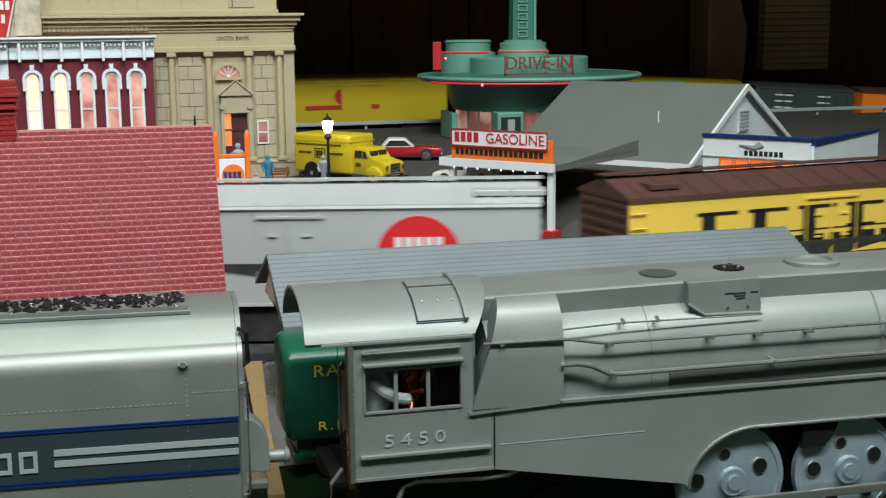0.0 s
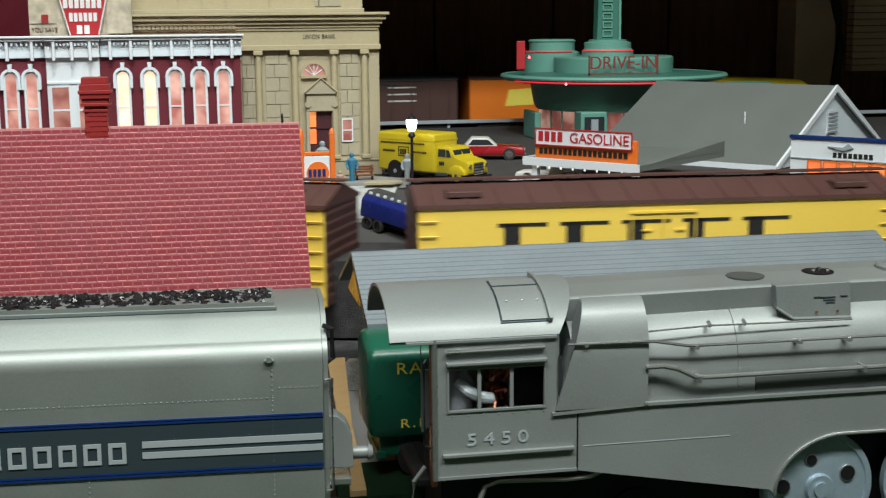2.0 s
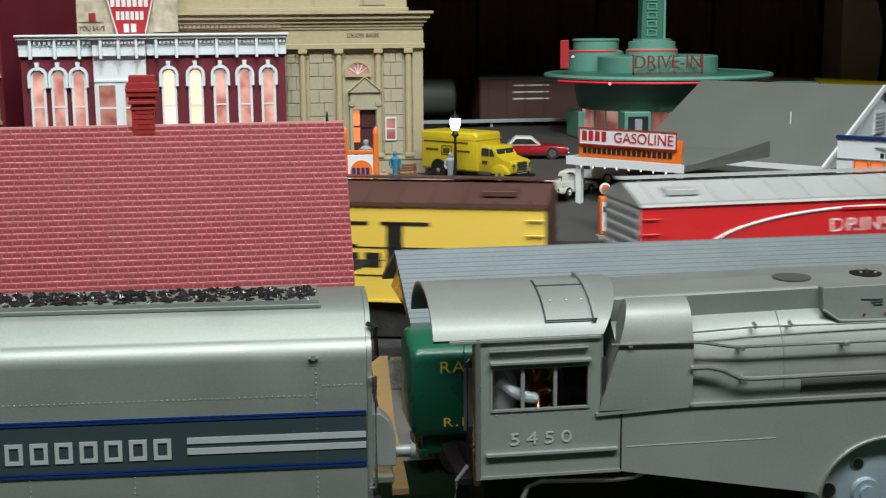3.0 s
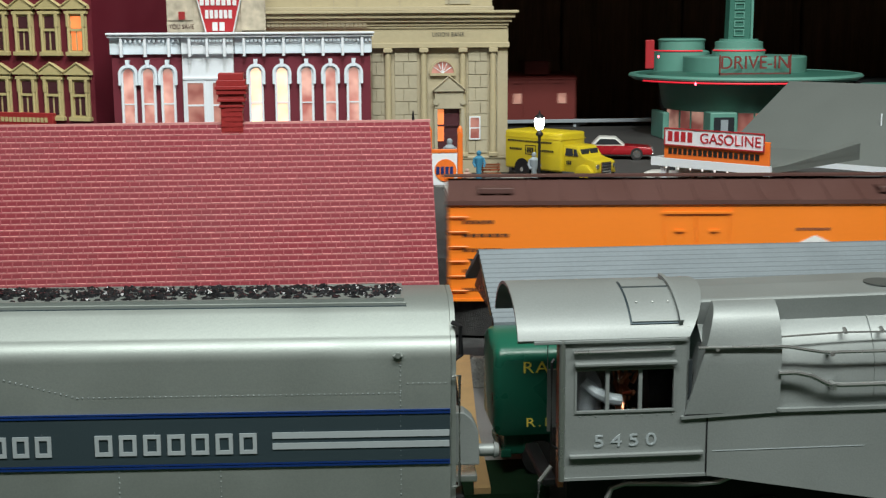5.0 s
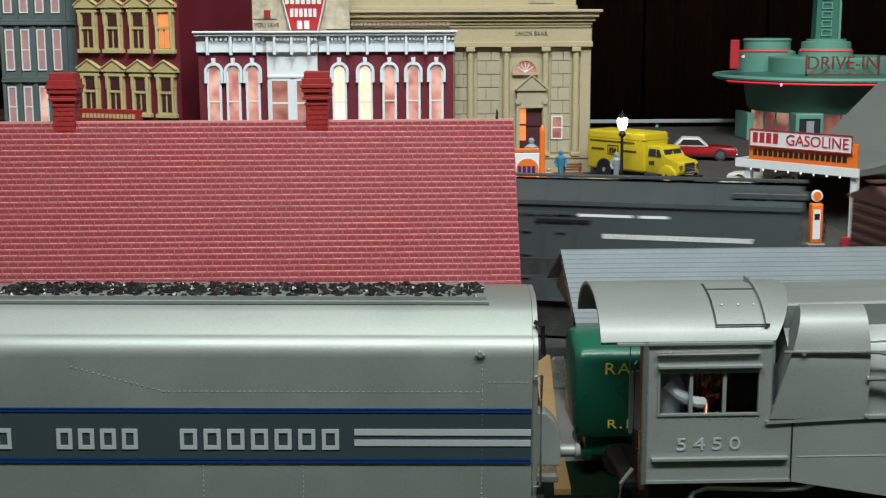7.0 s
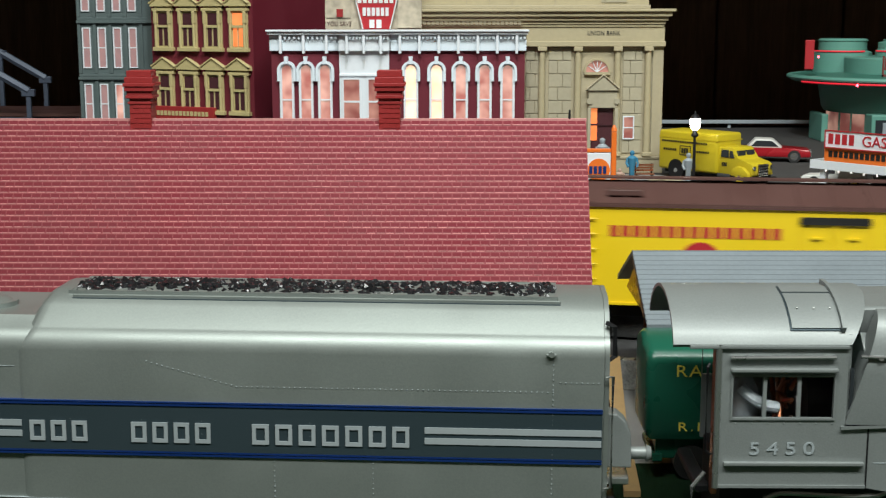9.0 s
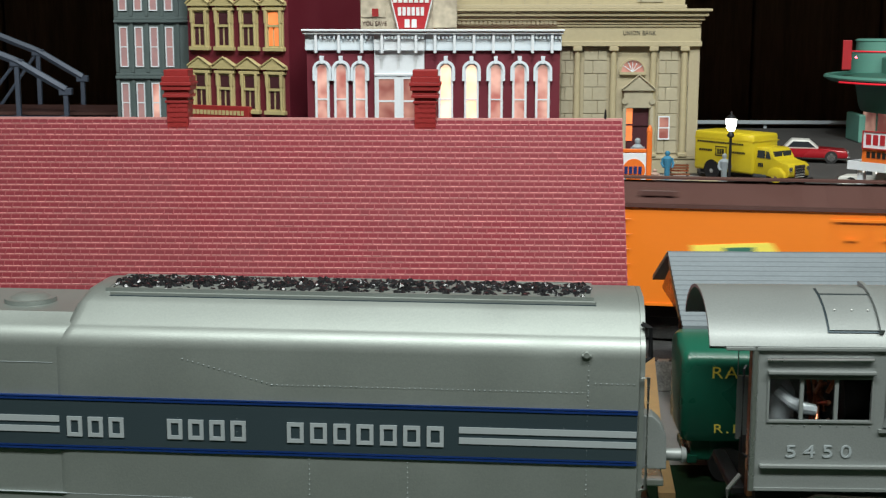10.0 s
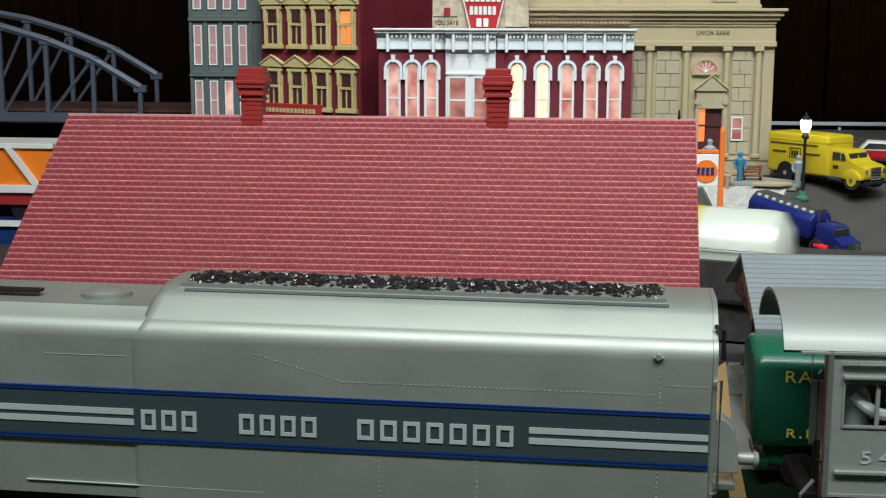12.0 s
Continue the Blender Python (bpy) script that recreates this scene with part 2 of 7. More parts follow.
def prism(poly, axis, a, b, bm=None, bev=0.0):
    """A flat outline swept along x, y or z. Outline pairs: (y,z), (x,z) or (x,y)."""
    own = bmesh.new()

    def put(u, v, w):
        return {"x": (w, u, v), "y": (u, w, v), "z": (u, v, w)}[axis]

    va = [own.verts.new(put(u, v, a)) for u, v in poly]
    vb = [own.verts.new(put(u, v, b)) for u, v in poly]
    n = len(poly)
    own.faces.new(va)
    own.faces.new(vb[::-1])
    for i in range(n):
        own.faces.new((va[i], va[(i + 1) % n], vb[(i + 1) % n], vb[i]))
    if bev:
        bmesh.ops.bevel(own, geom=own.edges[:], offset=bev, segments=2, affect="EDGES", profile=0.5)
    return merge(bm, own)


def lathe(profile, cx, cy, seg=48, bm=None):
    """Rings of (radius, z) round the upright axis at cx, cy."""
    own = bmesh.new()
    rings = [[own.verts.new((cx + r * math.cos(2 * math.pi * k / seg), cy + r * math.sin(2 * math.pi * k / seg), z)) for k in range(seg)] for r, z in profile]
    for a, b in zip(rings, rings[1:]):
        for k in range(seg):
            own.faces.new((a[k], a[(k + 1) % seg], b[(k + 1) % seg], b[k]))
    own.faces.new(rings[0][::-1])
    own.faces.new(rings[-1])
    return merge(bm, own)


def ring_bar(x0, x1, y0, y1, z0, z1, w, bm=None):
    """A rectangular frame in the x-z plane, bars w wide."""
    bm = box(x0, x0 + w, y0, y1, z0, z1, 0, bm)
    box(x1 - w, x1, y0, y1, z0, z1, 0, bm)
    box(x0 + w, x1 - w, y0, y1, z0, z0 + w, 0, bm)
    return box(x0 + w, x1 - w, y0, y1, z1 - w, z1, 0, bm)


def text_mesh(words, width, height, depth=0.0003, spacing=1.0):
    """Raised letters in the x-z plane facing -y, from 0 to width, 0 to height."""
    cu = bpy.data.curves.new("t", "FONT")
    cu.body, cu.extrude, cu.space_character = words, 0.02, spacing
    ob = bpy.data.objects.new("t", cu)
    scene.collection.objects.link(ob)
    bpy.context.view_layer.update()
    me = bpy.data.meshes.new_from_object(ob.evaluated_get(bpy.context.evaluated_depsgraph_get()))
    bpy.data.objects.remove(ob)
    bm = bmesh.new()
    bm.from_mesh(me)
    bpy.data.meshes.remove(me)
    xs = [v.co.x for v in bm.verts]
    ys = [v.co.y for v in bm.verts]
    zs = [v.co.z for v in bm.verts]
    fx, fy, fz = width / (max(xs) - min(xs)), height / (max(ys) - min(ys)), depth / (max(zs) - min(zs))
    x0, y0, z0 = min(xs), min(ys), min(zs)
    for v in bm.verts:
        v.co = Vector(((v.co.x - x0) * fx, -(v.co.z - z0) * fz, (v.co.y - y0) * fy))
    return bm


def moved(bm, m):
    bm.transform(m)
    return bm


def bars(x0, x1, y, z0, z1, count, bm=None, depth=0.0003, fill=0.72):
    """Plain upright bars that stand in for letters."""
    w = (x1 - x0) / count
    for i in range(count):
        bm = box(x0 + i * w, x0 + (i + fill) * w, y - depth, y, z0, z1, 0, bm)
    return bm

# ---- the layout table, its ground and the room ----


def far_fall(x):
    return min(0.055, 0.07 * max(0.0, x - 0.55))


def ground_height(x, y):
    """Low front shelf, road shelf, then the bank up to the town."""
    a = 1.0 if x < 0.0 else min(1.15, 0.914 + (x - 0.36) ** 2 / 1.8)
    if x < -0.34:
        a = 1.28
    b = max(1.06, a + 0.06)
    if y < 0.622:
        return 0.0
    if y < 0.632:
        return 0.03 * (y - 0.622) / 0.01
    if y < 0.8145:
        return 0.03
    if y < 0.816:
        return 0.03 + 0.013 * (y - 0.8145) / 0.0015
    if y < a:
        return 0.043
    if y < a + 0.02:
        return 0.043 + 0.042 * (y - a) / 0.02
    if y < b:
        return 0.085 + 0.039 * (y - a - 0.02) / (b - a - 0.02)
    if y < 1.54:
        return 0.124
    return 0.124 - (0.026 + far_fall(x)) * min(1.0, (y - 1.54) / 0.03)


def make_ground():
    bm = bmesh.new()
    ys = [-0.1, 0.5, 0.61, 0.622, 0.632, 0.68, 0.75, 0.8145, 0.816, 0.90] + [0.91 + 0.01 * i for i in range(33)] + [ 1.3, 1.54, 1.57, 1.7, 1.9]
    xs = [-2.2, -1.0, -0.5, -0.36, -0.335, -0.3, -0.15, -0.05] + [0.02 * i for i in range(41)] + [1.2, 1.35, 2.0, 4.2]
    grid = [[bm.verts.new((x, y, ground_height(x, y))) for x in xs] for y in ys]
    for j in range(len(ys) - 1):
        for i in range(len(xs) - 1):
            bm.faces.new((grid[j][i], grid[j][i + 1], grid[j + 1][i + 1], grid[j + 1][i]))
    ob = setting("ground", bm, "ballast", "layered layout ground of ballast, grass mat and asphalt sheet")
    for m in ("grass", "concrete", "speckle", "asphalt"):
        ob.data.materials.append(M[m])
    for p in ob.data.polygons:
        y = p.center.y
        z = p.center.z
        p.material_index = 1 if y < 0.68 else 2 if y < 0.8145 else 3 if y < 0.816 else 0 if z < 0.0435 and y < 1.3 else 1 if z < 0.086 else 4
    return ob


make_ground()
setting("table_apron", box(-2.2, 4.2, -0.1, -0.08, -0.95, -0.002), "panel", "dark wooden front of the layout table")
setting("floor", box(-3.8, 4.6, -2.6, 2.6, -1.0, -0.95), "room", "dim floor of the train room")
setting("ceiling", box(-3.8, 4.6, -2.6, 2.6, 1.95, 2.0), "room", "dim plaster ceiling of the train room")
# unseen board, added to keep the lamps off the back of the layout
setting("rear_shelf", box(-1.2, 4.2, 1.405, 1.872, 0.325, 0.345), "panel", "unseen dark board added to shade the back of the layout")
setting("wall_north", box(-3.8, 4.6, 1.9, 1.95, -0.95, 1.95), "room", "wall behind the wood panelling")
setting("wall_south", box(-3.8, 4.6, -2.65, -2.6, -0.95, 1.95), "room", "plain wall behind the aisle")
setting("wall_west", box(-3.85, -3.8, -2.6, 1.95, -0.95, 1.95), "room", "plain side wall of the train room")
setting("wall_east", box(4.6, 4.65, -2.6, 1.95, -0.95, 1.95), "room", "plain side wall of the train room")


def make_panelling():
    wall = thing("wood_panelling", (1.0, 1.89, 0.0), "dark brown vertical wood panelling on the wall behind the town", "wall panelling", "", "structure")
    random.seed(4)
    for i in range(36):
        x = -2.2 + i * 0.17
        part("panel", box(x, x + 0.167, 1.872 + random.uniform(0, 0.003), 1.899, -0.3, 1.9, 0.002, None, 1), "panel", wall)


make_panelling()

# tracks


def rail_profile():
    return [(-0.0032, 0), (0.0032, 0), (0.0032, 0.0008), (0.0008, 0.0014), (0.0008, 0.0042), (0.0016, 0.0046), (0.0016, 0.006), (-0.0016, 0.006), (-0.0016, 0.0046), (-0.0008, 0.0042), (-0.0008, 0.0014), (-0.0032, 0.0008)]


def sweep(profile, frames, bm=None):
    own = bmesh.new()
    rings = [[own.verts.new(m @ Vector((0, u, v))) for u, v in profile] for m in frames]
    n = len(profile)
    for a, b in zip(rings, rings[1:]):
        for k in range(n):
            own.faces.new((a[k], a[(k + 1) % n], b[(k + 1) % n], b[k]))
    own.faces.new(rings[0][::-1])
    own.faces.new(rings[-1])
    return merge(bm, own)


def make_track(name, frames, z_bed, label, bed="ballast"):
    """frames: poses at rail foot height along the line, x forward."""
    t = thing(name, frames[len(frames) // 2].translation, label, "railway track", "", "structure")
    h = frames[0].translation.z - z_bed
    part("roadbed", sweep([(-0.036, -h - 0.001), (0.036, -h - 0.001), (0.028, -0.003), (-0.028, -0.003)], frames), bed, t)
    for off in (-0.0165, 0.0, 0.0165):
        part("rail", sweep([(u + off, v) for u, v in rail_profile()], frames), "steel", t)
    tb = bmesh.new()
    for a, b in zip(frames, frames[1:]):
        steps = max(1, round((b.translation - a.translation).length / 0.012))
        for k in range(steps):
            m = a.lerp(b, k / steps)
            own = box(-0.0025, 0.0025, -0.026, 0.026, -0.0035, 0.0, 0.0)
            own.transform(m)
            merge(tb, own)
    tagged(part("ties", tb, "tie", t), "dark ties", "", "", "stuff")
    return t


make_track("track_front", [pose(x, 0.60, 0.013) for x in (-1.2, 0.0, 0.6, 1.6)], 0.0, "three-rail track on dark ties under the grey locomotive", "grass")

# the curved line of the freight train: arc nearest to the aisle at x = 0.36
ARC_R = 0.917
S_LEFT, S_RIGHT = -0.69, 0.30


def heading(s):
    if s > S_RIGHT:
        return (S_RIGHT / ARC_R) * max(0.0, 1 - max(0.0, s - S_RIGHT - 0.05) / 0.6)
    if s < S_LEFT:
        return (S_LEFT / ARC_R) * max(0.0, 1 - max(0.0, S_LEFT - 0.06 - s) / 0.6)
    return s / ARC_R


LINE_Y, LINE_Z, DS = 0.873, 0.048, 0.01
LINE = {0: (0.36, LINE_Y)}
for sgn in (1, -1):
    px_, py_ = LINE[0]
    for i in range(1, 480):
        h = heading(sgn * (i - 0.5) * DS)
        px_ += sgn * DS * math.cos(h)
        py_ += sgn * DS * math.sin(h)
        LINE[sgn * i] = (px_, py_)


def on_line(s, z=LINE_Z):
    """The pose on the freight line at arc length s."""
    i = math.floor(s / DS)
    k = s / DS - i
    (xa, ya), (xb, yb) = LINE[i], LINE[i + 1]
    drop = min(0.055, 0.16 * max(0.0, -0.44 - s))
    return pose(xa + (xb - xa) * k, ya + (yb - ya) * k, z - drop, 0, 0, math.degrees(heading(s)))


make_track("track_freight", [on_line(-1.6 + 0.1 * i) for i in range(33)], 0.043, "curved three-rail track of the freight train")
make_track("track_rear", [pose(x, 1.655, 0.103 - far_fall(x)) for x in (-1.0, -0.3, 0.4, 0.55, 0.7, 0.9, 1.2, 1.35, 1.6, 3.6)], 0.098, "three-rail track along the dark back wall")

# ---- the grey locomotive and tender ----


def side_prism(profile, x0, x1, bm=None):
    return prism(profile, "x", x0, x1, bm)


def hull(half, z0, shoulder, top, crown, n=10):
    """Half-width, bottom, height where the round shoulder begins, top height, flat half-width: a closed section (y, z) round y = 0."""
    pts = [(-half, z0), (-half, shoulder)]
    for i in range(1, n + 1):
        a = math.pi / 2 * i / n
        pts.append((-crown - (half - crown) * math.cos(a), shoulder + (top - shoulder) * math.sin(a)))
    pts += [(-u, v) for u, v in pts[::-1]]
    return pts


def rivets(bm, pts, y, r=0.00028):
    for x, z in pts:
        own = bmesh.new()
        bmesh.ops.create_icosphere(own, subdivisions=1, radius=r)
        bmesh.ops.translate(own, verts=own.verts, vec=(x, y, z))
        merge(bm, own)
    return bm


def tender_section(half, z0, top):
    """Upright sides, a tight round shoulder, then a sloping deck."""
    pts = [(-half, z0), (-half, 0.0935)]
    for i in range(1, 9):
        a = radians(62) * i / 8
        pts.append((-half + 0.0100 * (1 - math.cos(a)), 0.0935 + 0.0100 * math.sin(a)))
    pts += [(-0.0225, (pts[-1][1] + top) / 2 + 0.0018), (-0.012, top), ]
    return pts + [(-u, v) for u, v in pts[::-1]]


def make_tender():
    """Local: x along the car from its front end (0) backwards (-), y from the centre line, z up from the rail."""
    t = thing("tender", (0.0605, 0.601, 0.019), "grey streamlined toy tender with coal and a blue-lined band", "tender")
    t.rotation_euler = (0, radians(0.3), radians(-2.2))
    H = 0.033
    front = tender_section(H, 0.024, 0.1150)
    secs = []
    for x, g in ((-0.2428, 0.0040), (-0.2424, 0.0022), (-0.2412, 0.0009), (-0.2390, 0.0002), (-0.2360, 0.0), (0.0, 0.0)):
        secs.append([(x + max(0.0, v - 0.094) * (0.42 if x < -0.2 else 0.0), u * (1 - g / 0.033), v - (g if v > 0.09 else 0)) for u, v in front])
    body = loft(secs)
    part("coal_bunker", body, "silver", t, "", True, True)
    rear = prism(tender_section(H - 0.0008, 0.024, 0.1060), "x", -0.40, -0.228, None)
    part("water_tank", rear, "silver", t, "", True, True)
    # dark band, blue lines, pale stripes
    part("side_band", box(-0.40, -0.0003, -H - 0.0004, -H + 0.001, 0.0512, 0.0709), "silver_dark", t, "dark grey side band", False, True)
    for z in (0.0497, 0.0712):
        part("blue_line", box(-0.40, -0.0003, -H - 0.0008, -H + 0.001, z - 0.0004, z + 0.0004), "blue_line", t, "thin blue line", False, True)
        part("blue_line", box(-0.40, -0.0003, -H - 0.0008, -H + 0.001, z + 0.0008, z + 0.0014), "blue_line", t, "thin blue line", False, True)
    for z in (0.0567, 0.0612):
        for a, b in ((-0.0727, -0.0006), (-0.40, -0.2405)):
            part("pale_stripe", box(a, b, -H - 0.0008, -H + 0.001, z, z + 0.0026), "pale_paint", t, "pale grey stripe", False, True)
    # the road name as plain letter-high blocks
    for a, b, n in ((-0.2372, -0.2105, 3), (-0.1945, -0.1588, 4), (-0.1440, -0.0763, 7)):
        w = (b - a) / n
        for i in range(n):
            lb = ring_bar(a + i * w, a + (i + 0.72) * w, -H - 0.0009, -H + 0.001, 0.0551, 0.0637, 0.0016)
            part("letter_block", lb, "pale_paint", t, "plain pale letter-sized block", False, True)
    # coal tray and coal
    part("coal_coaming", ring_bar_xy(-0.2245, -0.0185, -0.0152, 0.0152, 0.1125, 0.1152, 0.0010), "silver", t, "", False, True)
    part("coaming_rail", box(-0.2220, -0.0175, -0.0176, -0.0168, 0.1122, 0.1140, 0.0003), "silver", t, "", False, True)
    part("coaming_groove", box(-0.2220, -0.0175, -0.0184, -0.0176, 0.1118, 0.1126), "silver_dark", t, "dark groove", False, True)
    part("coal_bed", box(-0.2240, -0.019, -0.0142, 0.0142, 0.110, 0.1138), "coal", t, "", False, True)
    random.seed(11)
    cb = bmesh.new()
    for i in range(1250):
        own = bmesh.new()
        bmesh.ops.create_icosphere(own, subdivisions=1, radius=random.uniform(0.0009, 0.0020))
        q = Euler([random.uniform(0, 6) for _ in range(3)]).to_matrix().to_4x4()
        for v in own.verts:
            v.co *= random.uniform(0.7, 1.25)
        y = random.uniform(-0.0128, 0.0128)
        own.transform(Matrix.Translation((random.uniform(-0.2230, -0.0200), y, 0.1136 + 0.0012 * (1 - (y / 0.0145) ** 2) + random.uniform(-0.0006, 0.0008))) @ q)
        merge(cb, own)
    tagged(part("coal", cb, "coal", t, "glossy black lump coal", False, True), "", "", "", "stuff")
    rv = bmesh.new()
    dots = [(-0.0205, 0.030 + 0.0021 * i) for i in range(30)] + [(-0.0205 - 0.0022 * i, 0.0795) for i in range(60)] + [(-0.0022 * i, 0.0835) for i in range(1, 9)]
    dots += [(-0.15 - 0.0022 * i, 0.0795 + 0.0006 * i) for i in range(18)] + [(-0.094, 0.028 + 0.0022 * i) for i in range(10)] + [(-0.135, 0.026 + 0.0022 * i) for i in range(11)]
    dots += [(x, z) for x in (-0.22, -0.19, -0.165, -0.12, -0.06, -0.03) for z in (0.0561, 0.0645, 0.0590)]
    tagged(part("rivets", rivets(rv, dots, -H - 0.0002), "pale_paint", t, "", False, True), "", "", "", "stuff")
    part("lug", cyl((-0.0215, -H - 0.002, 0.0955), (-0.0215, -H + 0.001, 0.0955), 0.0012, seg=10), "silver", t, "", True, True)
    part("lug", box(-0.0235, -0.0195, -H - 0.0012, -H + 0.001, 0.0945, 0.0955, 0.0003), "silver", t, "", False, True)
    part("scratch", box(-0.279, -0.243, -H + 0.0006, -H + 0.0012, 0.0863, 0.08645), "pale_paint", t, "pale scratch", False, True)
    part("scratch", prism([(-0.290, 0.0298), (-0.185, 0.0293), (-0.185, 0.0295), (-0.290, 0.0300)], "y", -H - 0.0001, -H + 0.0010), "pale_paint", t, "pale scratch", False, True)
    # filler hatch and slot on the rear deck
    part("water_hatch", cyl((-0.262, -0.004, 0.1045), (-0.262, -0.004, 0.1080), 0.011, seg=28), "silver", t, "", True, True)
    part("hatch_lid", cyl((-0.262, -0.004, 0.1080), (-0.262, -0.004, 0.1096), 0.0085, 0.006, seg=28), "silver", t, "", True, True)
    part("deck_slot", box(-0.312, -0.290, -0.012, -0.006, 0.1078, 0.1090), "black", t, "black slot", False, True)
    # front end: face, bunker ladder, buffer, handrail, draw gear
    part("front_sheet", prism([(u * 0.97, v) for u, v in front], "x", 0.0002, 0.0022), "silver", t, "", True, True)
    part("grab_rail", tube([(0.001, -0.0335, 0.086), (0.0035, -0.0345, 0.087), (0.0035, -0.0345, 0.040), (0.001, -0.0335, 0.039)], 0.0007), "steel", t, "", True, True)
    part("end_handle", tube([(0.001, -0.026, 0.107), (0.004, -0.0285, 0.106), (0.0045, -0.029, 0.094), (0.001, -0.030, 0.092)], 0.0011), "black", t, "", True, True)
    part("front_step", prism([(0.001, 0.0700), (0.0058, 0.0698), (0.0095, 0.0665), (0.0118, 0.0610), (0.0122, 0.0470), (0.001, 0.0470)], "y", -0.030, -0.020, None, 0.0006), "loco", t, "", False, True)
    part("buffer", cyl((0.0115, -0.025, 0.0520), (0.0185, -0.025, 0.0520), 0.0027, seg=18), "loco", t, "", True, True)
    part("buffer_head", cyl((0.0185, -0.025, 0.0520), (0.0205, -0.025, 0.0520), 0.0036, 0.0026, seg=18), "loco", t, "", True, True)
    part("lower_step", box(0.001, 0.0112, -0.031, -0.014, 0.0400, 0.0432, 0.0006), "steel", t, "", False, True)
    part("end_frame", box(0.000, 0.006, -0.030, 0.030, 0.012, 0.034, 0.001), "black", t, "", False, True)
    part("underframe", box(-0.39, -0.004, -0.026, 0.026, 0.012, 0.024), "black", t, "", False, True)
    for x in (-0.03, -0.075, -0.12, -0.165, -0.21, -0.30, -0.35):
        part("wheel", cyl((x, -0.022, 0.0095), (x, 0.022, 0.0095), 0.0095, seg=24), "black", t, "", True, True)
    return t


def ring_bar_xy(x0, x1, y0, y1, z0, z1, w, bm=None):
    bm = box(x0, x1, y0, y0 + w, z0, z1, 0, bm)
    box(x0, x1, y1 - w, y1, z0, z1, 0, bm)
    box(x0, x0 + w, y0 + w, y1 - w, z0, z1, 0, bm)
    return box(x1 - w, x1, y0 + w, y1 - w, z0, z1, 0, bm)


def sheet_with_hole(outline, hole, y0, y1):
    """An upright plate with one rectangular opening, as one welded mesh."""
    x0, x1, z0, z1 = hole
    bm = bmesh.new()
    xs = sorted({u for u, _ in outline} | {x0, x1})
    zs = sorted({v for _, v in outline} | {z0, z1})

    def inside(u, v):
        hit = False
        for (ua, va), (ub, vb) in zip(outline, outline[1:] + outline[:1]):
            if (va > v) != (vb > v) and u < (ub - ua) * (v - va) / (vb - va) + ua:
                hit = not hit
        return hit and not (x0 < u < x1 and z0 < v < z1)

    cells = [(i, j) for i in range(len(xs) - 1) for j in range(len(zs) - 1) if inside((xs[i] + xs[i + 1]) / 2, (zs[j] + zs[j + 1]) / 2)]
    for i, j in cells:
        box(xs[i], xs[i + 1], y0, y1, zs[j], zs[j + 1], 0, bm)
    bmesh.ops.remove_doubles(bm, verts=bm.verts, dist=1e-6)
    return bm


